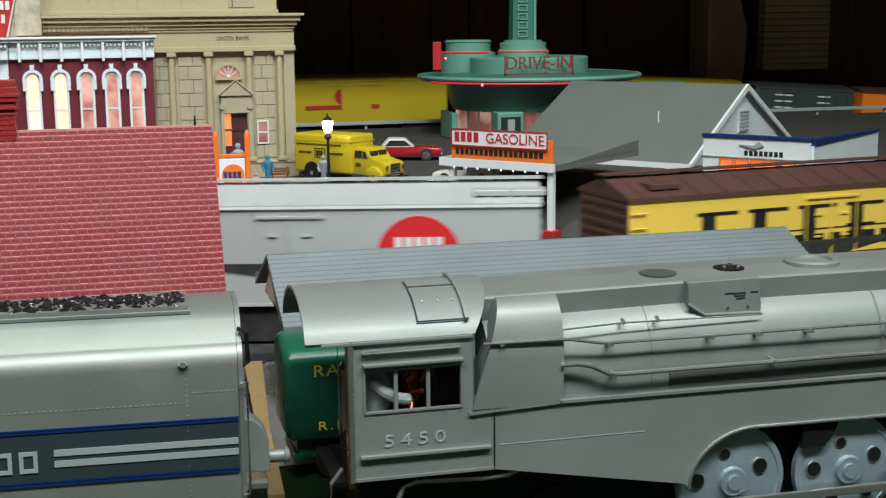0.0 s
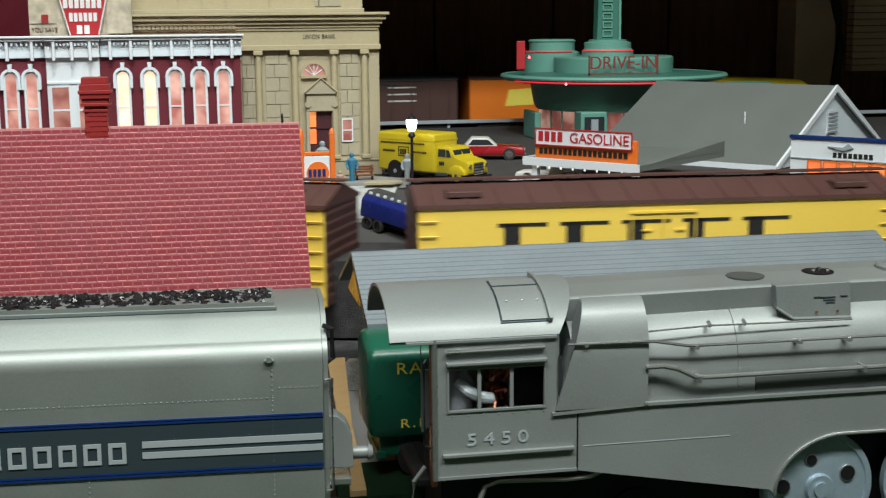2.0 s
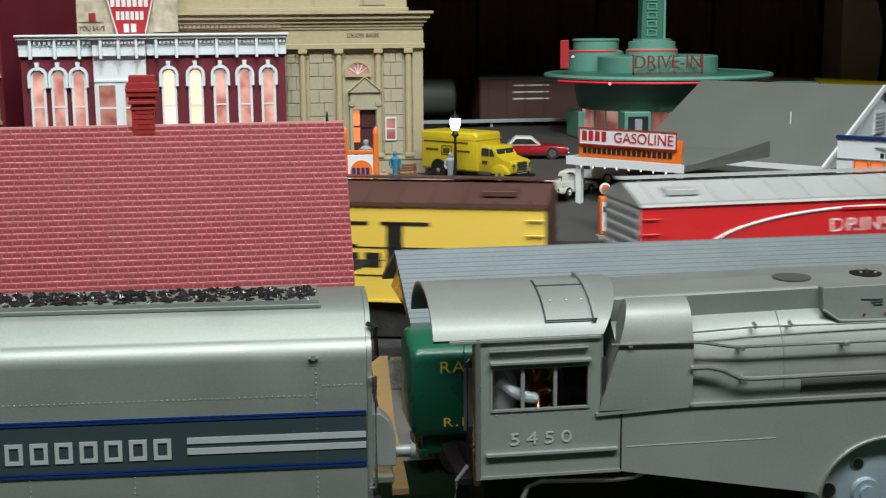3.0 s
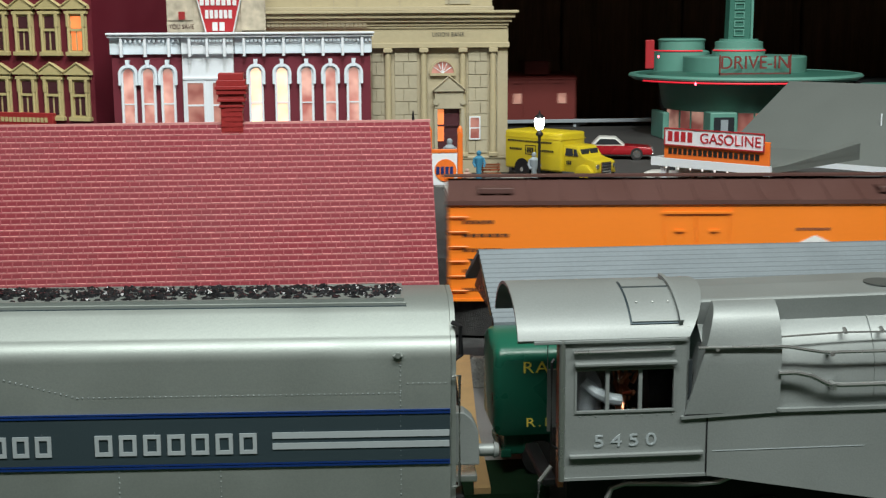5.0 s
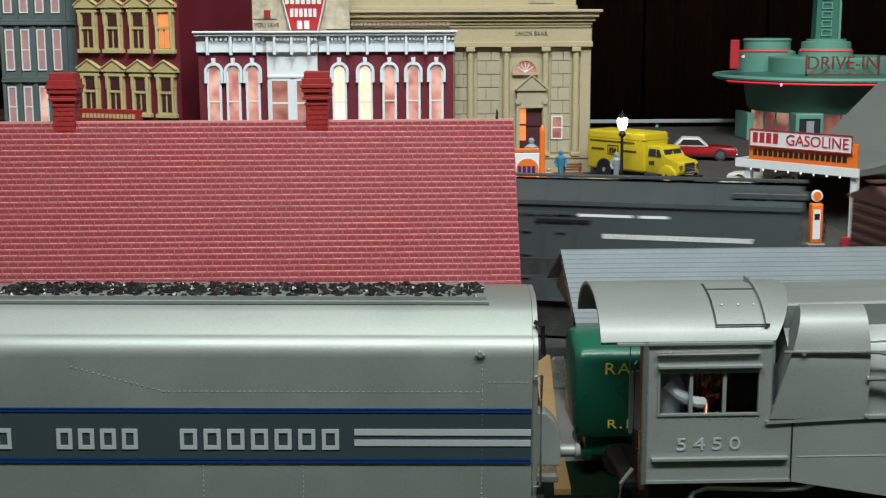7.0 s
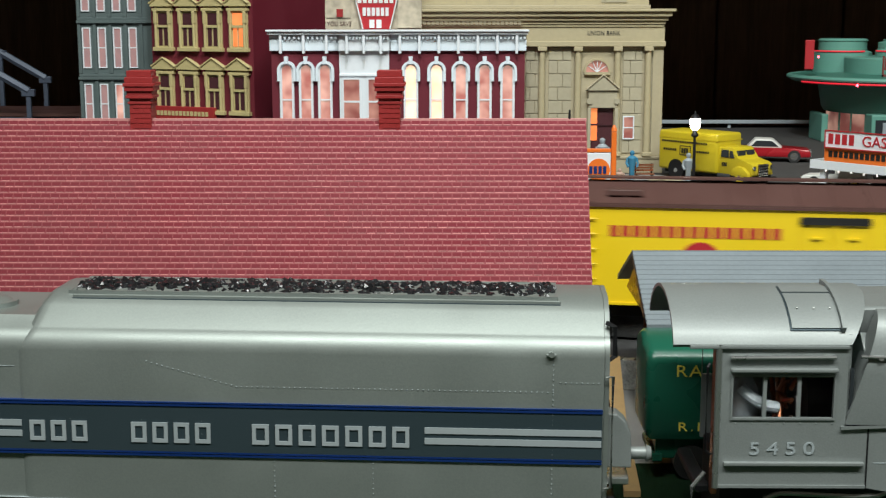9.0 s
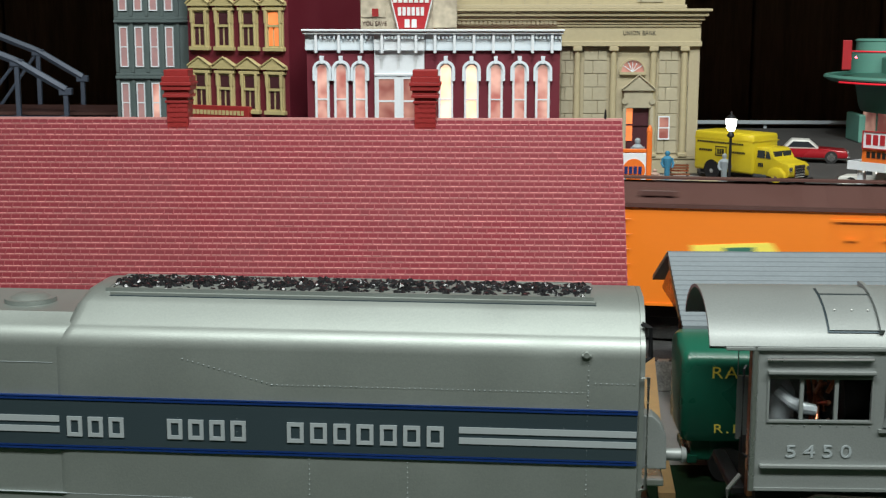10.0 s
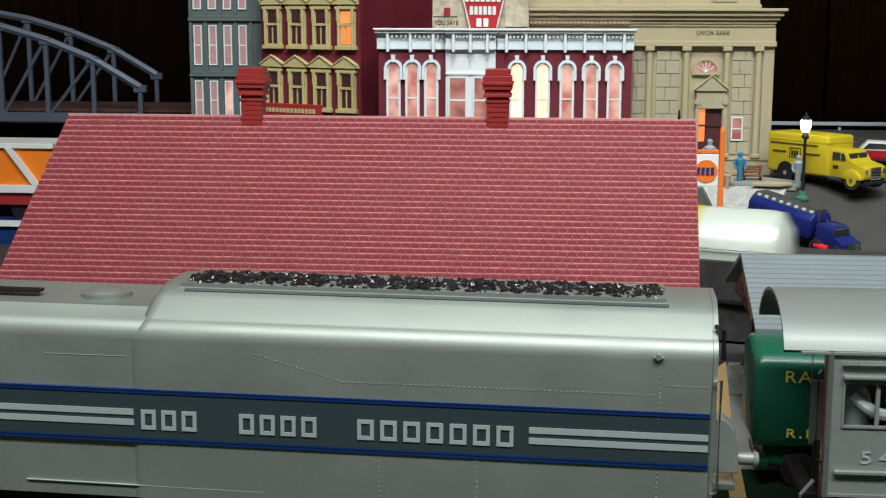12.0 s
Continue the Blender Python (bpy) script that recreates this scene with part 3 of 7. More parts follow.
def make_locomotive():
    """Local: x from 0 (cab rear edge) forwards, y from the centre line, z up from the rail."""
    t = thing("steam_locomotive", (0.1055, 0.601, 0.019), "grey streamlined toy steam locomotive with side skirts and steel driving wheels", "locomotive")
    H = 0.034

    def P(name, bm, m="loco", label="", smooth=False, parent=None):
        return part(name, bm, m, parent or t, label, smooth, True)

    # cab: side sheets with three window openings
    for s in (-1, 1):
        y0, y1 = (-H, -H + 0.0016) if s < 0 else (H - 0.0016, H)
        e = 0.0 if s < 0 else 0.0058
        cb = sheet_with_hole([(e, 0.040), (0.0612, 0.040), (0.0612, 0.066), (0.052, 0.069), (0.052, 0.1005), (e, 0.1005)], (0.0060, 0.0466, 0.0696, 0.0868), y0, y1)
        side = P("cab_side", cb)
        if s < 0:
            for x in (0.0182, 0.0320):
                part("window_post", box(x, x + 0.0015, y0, y1, 0.0696, 0.0868), "loco", side, "", False, True)
            part("window_frame", ring_bar(0.0052, 0.0474, y0 - 0.0006, y0, 0.0688, 0.0876, 0.0008), "loco", side, "", False, True)
            part("pane", box(0.0060, 0.0466, y1 - 0.0004, y1, 0.0696, 0.0868), GLASS, side, "", False, True).visible_shadow = False
    P("drip_rail", tube([(0.0045, -H - 0.0012, 0.0949), (0.0465, -H - 0.0012, 0.0952)], 0.0008), "steel", "", True)
    P("window_hood", box(0.0048, 0.0476, -H - 0.0024, -H, 0.0890, 0.0906, 0.0004), "loco")
    rv = bmesh.new()
    rivets(rv, [(0.0075 + 0.0065 * i, 0.0674) for i in range(7)], -H - 0.0001, 0.00035)
    tagged(P("rivets", rv, "loco"), "", "", "", "stuff")
    P("cab_ledge", box(0.003, 0.0597, -H - 0.0020, -H, 0.0497, 0.0514, 0.0004), "loco")
    P("cab_bottom_strip", box(0.0, 0.0612, -H - 0.0006, -H, 0.0400, 0.0412), "loco")
    P("cab_corner_post", tube([(0.0, -H, 0.040), (0.0, -H, 0.1)], 0.0013), "steel", "", True)
    P("cab_front_wall", box(0.052, 0.0535, -H + 0.0016, H - 0.0016, 0.04, 0.104))
    P("cab_floor", box(0.008, 0.06, -H + 0.002, H - 0.002, 0.0400, 0.0420), "black")
    P("backhead", cyl((0.040, 0, 0.068), (0.052, 0, 0.068), 0.021, seg=28), "black", "", True)
    random.seed(7)
    for i in range(34):
        a = (0.032 + random.uniform(-0.004, 0.002), random.uniform(-0.026, 0.004), random.uniform(0.066, 0.09))
        b = (a[0] + random.uniform(-0.004, 0.004), a[1] + random.uniform(-0.008, 0.004), a[2] + random.uniform(-0.014, 0.014))
        P("cab_pipe", tube([a, b], 0.0009), "brass", "copper pipe", True)
    # roof: a curved sheet that overhangs behind
    n = 18
    arc = []
    for i in range(n + 1):
        a = math.pi * (0.085 + 0.83 * i / n)
        arc.append((-0.0345 * math.cos(a) / math.cos(math.pi * 0.085), 0.094 + 0.0235 * math.sin(a)))
    inner = [(u * 0.965, v - 0.0013) for u, v in arc[::-1]]
    front_x = lambda v: 0.0515 + 0.0125 * max(0.0, (v - 0.098)) / 0.0195
    outline = arc + inner
    P("cab_roof", loft([[(-0.0185, u, v) for u, v in outline], [(front_x(v), u, v) for u, v in outline]]), "loco", "", True)
    P("cab_rear_post", box(-0.001, 0.0015, -0.031, -0.026, 0.036, 0.099, 0.0004), "brass", "reddish post")
    P("roof_edge_bar", box(-0.012, 0.052, -0.0352, -0.0340, 0.0985, 0.1000, 0.0003), "loco")
    # roof hatch with its raised frame, set into the curved sheet
    P("hatch_seam", sheet_on_arc(arc, 0.0287, 0.0493, 1.6, 8.4, 0.0003), "silver_dark", "dark hatch seam", True)
    P("roof_hatch", sheet_on_arc(arc, 0.0293, 0.0489, 1.8, 6.6, 0.0007), "loco", "", True)
    P("hatch_hinge", sheet_on_arc(arc, 0.0293, 0.0489, 6.85, 8.3, 0.0008), "loco", "", True)
    for hx in (0.0325, 0.0393, 0.0458):
        P("hatch_screw", sheet_on_arc(arc, hx, hx + 0.0006, 4.1, 4.25, 0.0012), "letter_white", "bright screw head")
    P("roof_rib", sheet_on_arc(arc, 0.0490, 0.0506, 1.5, 9.8, 0.0022), "loco", "", True)
    # boiler casing from cab to the front, narrowing slightly, with a flat skyline top
    prof = []
    for x, half, top in ((0.060, 0.0330, 0.1065), (0.095, 0.0328, 0.1082), (0.15, 0.0325, 0.1100), (0.20, 0.0320, 0.1100), (0.33, 0.0312, 0.1090)):
        prof.append([(x, u, v) for u, v in hull(half, 0.058, 0.080, top, 0.004, 16)])
    P("boiler_casing", loft(prof), "loco", "", True)
    for x in (0.1335, 0.2465):
        band = [(x, -0.0329, 0.072)] + [(x, u * 1.006, v + 0.0002) for u, v in hull(0.0325, 0.072, 0.080, 0.1098, 0.004, 16)[1:15]]
        P("boiler_band", tube(band, 0.0002, 6), "loco", "", True)
    # skyline casing along the top: a flat deck with upright sides
    sky = []
    for x, half, z in ((0.060, 0.0215, 0.1128), (0.15, 0.0220, 0.1142), (0.33, 0.0212, 0.1142)):
        sky.append([(x, u, v) for u, v in ((-half + 0.0015, 0.0990), (-half, z - 0.0012), (-half + 0.0004, z - 0.0004), (-half + 0.0014, z), (0, z + 0.0010), (half - 0.0014, z), (half - 0.0004, z - 0.0004), (half, z - 0.0012), (half - 0.0015, 0.0990))])
    P("skyline_cover", loft(sky), "loco")
    fold = bmesh.new()
    rivets(fold, [(0.066 + 0.0030 * i, 0.1108 + 0.00004 * i) for i in range(10)], -0.0218, 0.0004)
    tagged(P("fold_rivets", fold, "loco"), "", "", "", "stuff")
    # shroud ahead of the cab
    sh = []
    for x in (0.0535, 0.068, 0.0917):
        sh.append([(x, -0.0352, 0.0672), (x, -0.0362, 0.088)] + [(x, -0.0362 + 0.0135 * (1 - math.cos(a)), 0.088 + 0.0245 * math.sin(a)) for a in [math.pi / 2 * k / 8 for k in range(1, 9)]] + [(x, -0.0205, 0.066)])
    sh[0] = [(x - 0.002 + 0.0135 * max(0.0, v - 0.07) / 0.042, u, v) for x, u, v in sh[0]]
    P("firebox_shroud", loft(sh), "loco", "", True)
    P("shroud_lip", box(0.0905, 0.0921, -0.0358, -0.020, 0.0672, 0.0688, 0.0003))
    P("front_window", box(0.0532, 0.0545, -0.0338, -0.028, 0.071, 0.090), "glass", "dark narrow front window")
    # side skirt with the wheel arch cut-out
    sk = [(0.0612, 0.0400), (0.1495, 0.0245)]
    for i in range(0, 13):
        a = math.pi * (1 - 0.5 * i / 12)
        sk.append((0.1835 + 0.032 * math.cos(a), 0.022 + 0.026 * math.sin(a)))
    sk += [(0.33, 0.0468), (0.33, 0.0668), (0.092, 0.0672), (0.0612, 0.0655)]
    for y in (-H, H - 0.0016):
        P("side_skirt", prism(sk, "y", y, y + 0.0016))
    P("running_board", prism([(0.050, 0.0650), (0.092, 0.0668), (0.33, 0.0664), (0.33, 0.0676), (0.092, 0.0681), (0.050, 0.0663)], "y", -H - 0.0012, -0.028), "loco")
    arch = [(0.1835 + 0.032 * math.cos(math.pi * (1 - 0.5 * i / 12)), -H - 0.0004, 0.022 + 0.026 * math.sin(math.pi * (1 - 0.5 * i / 12))) for i in range(13)] + [(0.33, -H - 0.0004, 0.0468)]
    P("arch_bead", tube(arch, 0.0008), "steel", "", True)
    P("panel_seam", box(0.0610, 0.0616, -H - 0.0003, -H + 0.0002, 0.040, 0.0652), "black")
    P("long_scratch", box(0.064, 0.130, -H - 0.0002, -H + 0.0002, 0.0505, 0.0508), "pale_paint")
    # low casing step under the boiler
    # darker grey paints in the shade of the recessed panel
    P("step_panel", box(0.1415, 0.33, -0.0332, -0.026, 0.0694, 0.0762, 0.0004), "shaded_grey", "grey panel with its recess shade painted in")
    # piping
    P("hand_rail", tube([(0.056, -0.0365, 0.0958), (0.0905, -0.0370, 0.0955), (0.094, -0.037, 0.0952), (0.108, -0.0362, 0.0925), (0.112, -0.0362, 0.0922), (0.33, -0.0352, 0.0915)], 0.0007), "steel", "", True)
    P("feed_pipe", tube([(0.0905, -0.0362, 0.0840), (0.098, -0.0370, 0.0842), (0.104, -0.0372, 0.0828), (0.1115, -0.0372, 0.0790), (0.117, -0.037, 0.0783), (0.33, -0.0360, 0.0780)], 0.0011), "steel", "", True)
    P("upper_pipe", tube([(0.092, -0.0325, 0.0985), (0.12, -0.0318, 0.0995), (0.187, -0.0300, 0.0985)], 0.0004), "steel", "", True)
    for x, z in ((0.064, 0.0958), (0.113, 0.0922), (0.160, 0.0920), (0.183, 0.0918), (0.208, 0.0915), (0.25, 0.0915), (0.29, 0.0914)):
        P("rail_stanchion", cyl((x, -0.0372, z - 0.0005), (x, -0.030, z - 0.0016), 0.0011, seg=8), "steel", "", True)
    for x in (0.114, 0.19, 0.26):
        P("pipe_bracket", box(x - 0.0008, x + 0.0008, -0.0388, -0.030, 0.0765, 0.0795, 0.0003), "steel")
    for x in (0.121, 0.137):
        P("casing_knob", cyl((x, -0.0305, 0.0990), (x, -0.028, 0.1002), 0.0009, seg=8), "steel", "", True)
    # sand box cowl on the flank
    cowl = [(0.1535, 0.1040), (0.1610, 0.0992), (0.1875, 0.0986), (0.1885, 0.0996), (0.1875, 0.1146), (0.1525, 0.1142)]
    P("flank_cowl", prism(cowl, "y", -0.0262, -0.012, None, 0.0004), "loco")
    P("cowl_lip", tube([(0.1530, -0.0264, 0.1044), (0.1608, -0.0266, 0.0992), (0.1882, -0.0266, 0.0986)], 0.0007, 8), "loco", "", True)
    for i, z in enumerate((0.1080, 0.1068, 0.1056)):
        P("cowl_louvre", box(0.1740 + 0.001 * i, 0.1805, -0.0266, -0.0260, z, z + 0.0003), "silver_dark")
    for x in (0.1705, 0.1830):
        P("cowl_tick", box(x, x + 0.0035, -0.0266, -0.0260, 0.1082, 0.1085), "silver_dark")
    for x in (0.1720, 0.1818):
        P("cowl_screw", cyl((x, -0.0270, 0.1018), (x, -0.0260, 0.1018), 0.0005, seg=8), "brass")
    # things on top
    # flat disc; the shade inside the opening is put into its colour
    P("top_opening", cyl((0.147, -0.006, 0.1148), (0.147, -0.006, 0.1154), 0.0085, seg=26), "shaded_grey", "oval plate painted dark as a shaded opening")
    P("vent_well", cyl((0.183, -0.004, 0.1146), (0.183, -0.004, 0.1154), 0.0072, seg=20), "black", "dark well")
    for dx, dy in ((-0.003, -0.002), (0.001, 0.001), (0.003, -0.003)):
        P("whistle", cyl((0.183 + dx, -0.004 + dy, 0.1150), (0.183 + dx, -0.004 + dy, 0.1168), 0.0010, seg=8), "chrome", "bright whistle", True)
    P("stack_ring", lathe([(0.0128, 0.1140), (0.0128, 0.1164), (0.0118, 0.1172), (0.0092, 0.1172), (0.0088, 0.1160)], 0.2255, -0.004, 40), "loco", "", True)
    # number
    nm = moved(text_mesh("5450", 0.0263, 0.0052, 0.0004, 1.45), pose(0.0136, -H, 0.0540, 0, -0.5, 0))
    P("cab_number", nm, "pale_paint", "pale cab number 5450")
    # wheels with balance holes
    for x in (0.1742, 0.2325, 0.2908):
        w = part("driving_wheel", disc_wheel(0.0262), "wheel", t, "blued steel disc wheel", True, True)
        w.matrix_basis = pose(x, -0.0298, 0.0222)
        for k in range(5):
            rr, hr = (0.0172, 0.0135, 0.0150, 0.0160, 0.0165)[k], (0.0034, 0.0025, 0.0034, 0.0025, 0.0034)[k]
            ang = math.radians((175, 106, 23, -48, -118)[k])
            hx, hz = rr * math.cos(ang), rr * math.sin(ang)
            part("hole_rim", moved(lathe([(hr + 0.0005, -0.0001), (hr + 0.0004, 0.0006), (hr, 0.0007)], 0, 0, 24), pose(hx, 0, hz, 90, 0, 0)), "steel", w, "", True, True)
            part("balance_hole", moved(lathe([(hr, 0.0003), (hr, 0.0008)], 0, 0, 24), pose(hx, 0, hz, 90, 0, 0)), "black", w, "dark round hole", True, True)
        part("hub", cyl((0, -0.0030, 0), (0, 0.0, 0), 0.0062, 0.0072, seg=28), "wheel", w, "", True, True)
        part("axle_cap", cyl((0, -0.0042, 0), (0, -0.003, 0), 0.0034, seg=20), "wheel", w, "", True, True)
    P("side_rod", prism([(0.17, 0.0118), (0.30, 0.0118), (0.30, 0.0158), (0.17, 0.0158)], "y", -0.0362, -0.0340, None, 0.0005), "steel")
    P("crosshead", box(0.252, 0.262, -0.0385, -0.0330, 0.012, 0.0265, 0.001), "steel")
    P("main_rod", tube([(0.255, -0.0375, 0.020), (0.33, -0.0375, 0.0275)], 0.0019), "steel", "", True)
    P("brake_hanger", prism([(0.2085, 0.0455), (0.226, 0.0460), (0.223, 0.0395), (0.219, 0.0350), (0.2075, 0.0350)], "y", -0.0325, -0.0305), "black", "black bracket")
    P("underframe", box(0.005, 0.33, -0.020, 0.020, 0.010, 0.045), "black", "dark inner frame")
    P("trailing_wheel", cyl((0.045, -0.022, 0.011), (0.045, 0.022, 0.011), 0.011, seg=28), "black", "", True)
    P("trailing_wheel", cyl((0.092, -0.022, 0.0125), (0.092, 0.022, 0.0125), 0.0125, seg=28), "black", "", True)
    P("injector_pipe", tube([(0.018, -0.030, 0.024), (0.022, -0.030, 0.0345), (0.028, -0.030, 0.0365), (0.058, -0.031, 0.0355), (0.068, -0.031, 0.036), (0.074, -0.031, 0.0385)], 0.0013), "steel", "", True)
    P("cab_ladder_rail", tube([(-0.004, -0.032, 0.046), (-0.009, -0.033, 0.040), (-0.010, -0.033, 0.028), (-0.004, -0.033, 0.020)], 0.0009), "steel", "", True)
    P("cab_grab_iron", tube([(-0.0035, -0.0335, 0.092), (-0.0045, -0.0345, 0.091), (-0.0045, -0.0345, 0.056), (-0.002, -0.0335, 0.054)], 0.0006), "black", "", True)
    P("apron", box(-0.006, 0.0, -0.024, 0.024, 0.034, 0.038, 0.001), "black")
    for k in range(6):
        P("cab_hose", tube([(-0.012 + 0.003 * k, -0.028, 0.016), (-0.006 + 0.002 * k, -0.030, 0.022 + 0.001 * k), (0.002 + 0.002 * k, -0.029, 0.020)], 0.0011), "black", "", True)
    # engineer figure at the window, one plain mesh
    fig = lathe([(0.005, 0.060), (0.0070, 0.068), (0.0068, 0.078), (0.0040, 0.0835), (0.0030, 0.085), (0.0040, 0.089), (0.0030, 0.0935)], 0.0125, -0.020, 18)
    tube([(0.0105, -0.0268, 0.0805), (0.0150, -0.0288, 0.0765), (0.0200, -0.0290, 0.0735), (0.0255, -0.0270, 0.0720)], 0.0026, 10, fig)
    ob = part("engineer_figurine", fig, "fig_grey", None, "", True)
    ob.matrix_world = pose(0.1055, 0.601, 0.019)
    tagged(ob, "small painted figurine in pale grey seated inside the cab", "figurine")
    return t


def sheet_on_arc(arc, x0, x1, i0, i1, lift):
    """A thin plate that follows the curved roof between two places on its arc."""
    def at(i):
        k = max(0, min(len(arc) - 2, int(i)))
        a, b = arc[k], arc[k + 1]
        return (a[0] + (b[0] - a[0]) * (i - k), a[1] + (b[1] - a[1]) * (i - k))
    pts = [at(i0 + (i1 - i0) * k / 6) for k in range(7)]
    up = [(u * (1 + lift / 0.034) - 0.0002, v + lift) for u, v in pts]
    return prism(up + [(u, v - 0.0004) for u, v in pts[::-1]], "x", x0, x1)


def loft(sections, bm=None):
    own = bmesh.new()
    rings = [[own.verts.new(p) for p in s] for s in sections]
    n = len(rings[0])
    for a, b in zip(rings, rings[1:]):
        for k in range(n):
            own.faces.new((a[k], a[(k + 1) % n], b[(k + 1) % n], b[k]))
    own.faces.new(rings[0][::-1])
    own.faces.new(rings[-1])
    return merge(bm, own)


def disc_wheel(r):
    """A solid wheel face in the x-z plane with round holes: rim, recessed web, and dark hole cups."""
    bm = bmesh.new()
    seg = 56
    prof = [(r, 0.004), (r, 0.0004), (r * 0.965, 0.0), (r * 0.90, 0.0), (r * 0.885, 0.0007), (r * 0.5, 0.0002), (0.008, -0.0008)]
    rings = [[bm.verts.new((q * math.cos(2 * math.pi * k / seg), d, q * math.sin(2 * math.pi * k / seg))) for k in range(seg)] for q, d in prof]
    for a, b in zip(rings, rings[1:]):
        for k in range(seg):
            bm.faces.new((a[k], a[(k + 1) % seg], b[(k + 1) % seg], b[k]))
    bm.faces.new(rings[-1])
    return bm


GLASS = bpy.data.materials.new("clear_pane")
GLASS.use_nodes = True
_b = GLASS.node_tree.nodes["Principled BSDF"]
_b.inputs["Transmission Weight"].default_value, _b.inputs["Roughness"].default_value, _b.inputs["IOR"].default_value = 1.0, 0.02, 1.05
make_tender()
make_locomotive()

# ---- red brick-roofed station, corrugated shed, express van ----
RX0, RX1, HIP = -0.2665, 0.0672, 0.0335
RIDGE_Y, RIDGE_Z, EAVE_Y, EAVE_Z = 0.745, 0.1955, 0.676, 0.083
SLOPE = math.atan2(RIDGE_Z - EAVE_Z, RIDGE_Y - EAVE_Y)
SLOPE_LEN = math.hypot(RIDGE_Z - EAVE_Z, RIDGE_Y - EAVE_Y)


def chimney(parent, x):
    w, z0, y = 0.0056, 0.182, 0.7475
    c = part("chimney", box(x - w, x + w, y - w, y + w, z0, 0.2065, 0.0003), "chimney", parent, "dark red corbelled brick chimney")
    for z, g, h in ((0.2035, 0.0007, 0.0014), (0.2065, 0.0016, 0.0016), (0.2081, 0.0010, 0.0022), (0.2103, 0.0020, 0.0024), (0.2127, 0.0026, 0.0018), (0.2145, 0.0018, 0.0030), (0.2175, 0.0008, 0.0034)):
        part("corbel", box(x - w - g, x + w + g, y - w - g, y + w + g, z, z + h, 0.0002, None, 1), "chimney", c)
    for i in range(6):
        z = 0.1885 + i * 0.0026
        for k in range(3):
            xa = x - w + 0.0002 + k * 2 * w / 3 + (0.0018 if i % 2 else 0)
            part("brick", box(xa, min(xa + 0.0033, x + w), y - w - 0.0003, y - w + 0.0005, z, z + 0.0021), "chimney", c)
    return c


def make_station():
    st = thing("station_building", (-0.1, 0.745, 0.03), "model station with a steep red brick-patterned roof and two chimneys", "building")
    part("wall", box(RX0 + 0.008, RX1 - 0.006, 0.690, 0.800, 0.03, 0.105), "brick_rest", st)
    for s, nm in ((1, "gable"), (-1, "gable")):
        x = RX1 - 0.006 if s > 0 else RX0 + 0.006
        part(nm, prism([(0.690, 0.10), (0.800, 0.10), (0.745, 0.190)], "x", x - 0.0015, x + 0.0015), "brick_rest", st)
    slab = [(EAVE_Y, EAVE_Z - 0.0025), (EAVE_Y, EAVE_Z), (RIDGE_Y, RIDGE_Z), (2 * RIDGE_Y - EAVE_Y, EAVE_Z), (2 * RIDGE_Y - EAVE_Y, EAVE_Z - 0.0025), (RIDGE_Y, RIDGE_Z - 0.004)]
    hip = lambda v: HIP * (RIDGE_Z - v) / (RIDGE_Z - EAVE_Z)
    roof = part("roof", loft([[(RX0 - hip(v), u, v) for u, v in slab], [(RX1, u, v) for u, v in slab]]), "mortar", st, "red brick-patterned roof with pale joints")
    part("ridge_cap", box(RX0 - 0.0003, RX1 + 0.0003, RIDGE_Y - 0.0007, RIDGE_Y + 0.0007, RIDGE_Z - 0.0012, RIDGE_Z + 0.0004, 0.0002), "bead", roof, "pale ridge line")
    chimney(st, -0.0355)
    chimney(st, -0.1658)
    part("finial", cyl((0.0585, 0.745, 0.1955), (0.0585, 0.745, 0.2005), 0.0008, 0.0004, 8), "black", st)
    return st, roof


STATION, STATION_ROOF = make_station()


def make_shed():
    sh = thing("freight_shed", (0.25, 0.725, 0.03), "low open shed with a grey corrugated roof and brown gable", "shed")
    ry, rz, ey, ez = 0.757, 0.1235, 0.694, 0.0975
    x0, x1 = 0.0945, 0.4045
    n = 15
    outline = []
    for i in range(n * 2 + 1):
        k = i / (2 * n)
        outline.append((ey + (ry - ey) * k, ez + (rz - ez) * k + (0.0007 if i % 2 else 0.0)))
    back = [(2 * ry - u, v) for u, v in outline[::-1][1:]]
    under = [(u, v - 0.0022) for u, v in (outline[-1:] + [(2 * ry - ey, ez)])][::-1] + [(ey, ez - 0.0022)]
    part("roof", prism(outline + back + under, "x", x0, x1), "shed", sh)
    part("eave_board", box(x0, x1, ey - 0.0008, ey + 0.0004, ez - 0.0045, ez), "shed", sh)
    part("gable", prism([(0.712, 0.095), (0.80, 0.095), (ry, 0.119)], "x", x0 + 0.003, x0 + 0.0045), "brass", sh, "brown wooden gable")
    part("barge_board", prism([(ey + 0.015, ez + 0.003), (ry, rz - 0.003), (ry, rz - 0.0065), (ey + 0.018, ez - 0.001)], "x", x0 + 0.0005, x0 + 0.0015), "wood", sh)
    for x in (0.11, 0.2, 0.3, 0.39):
        for y in (0.715, 0.80):
            part("post", box(x - 0.002, x + 0.002, y - 0.002, y + 0.002, 0.03 if y < 0.75 else 0.043, 0.105), "brass", sh)
    return sh


make_shed()


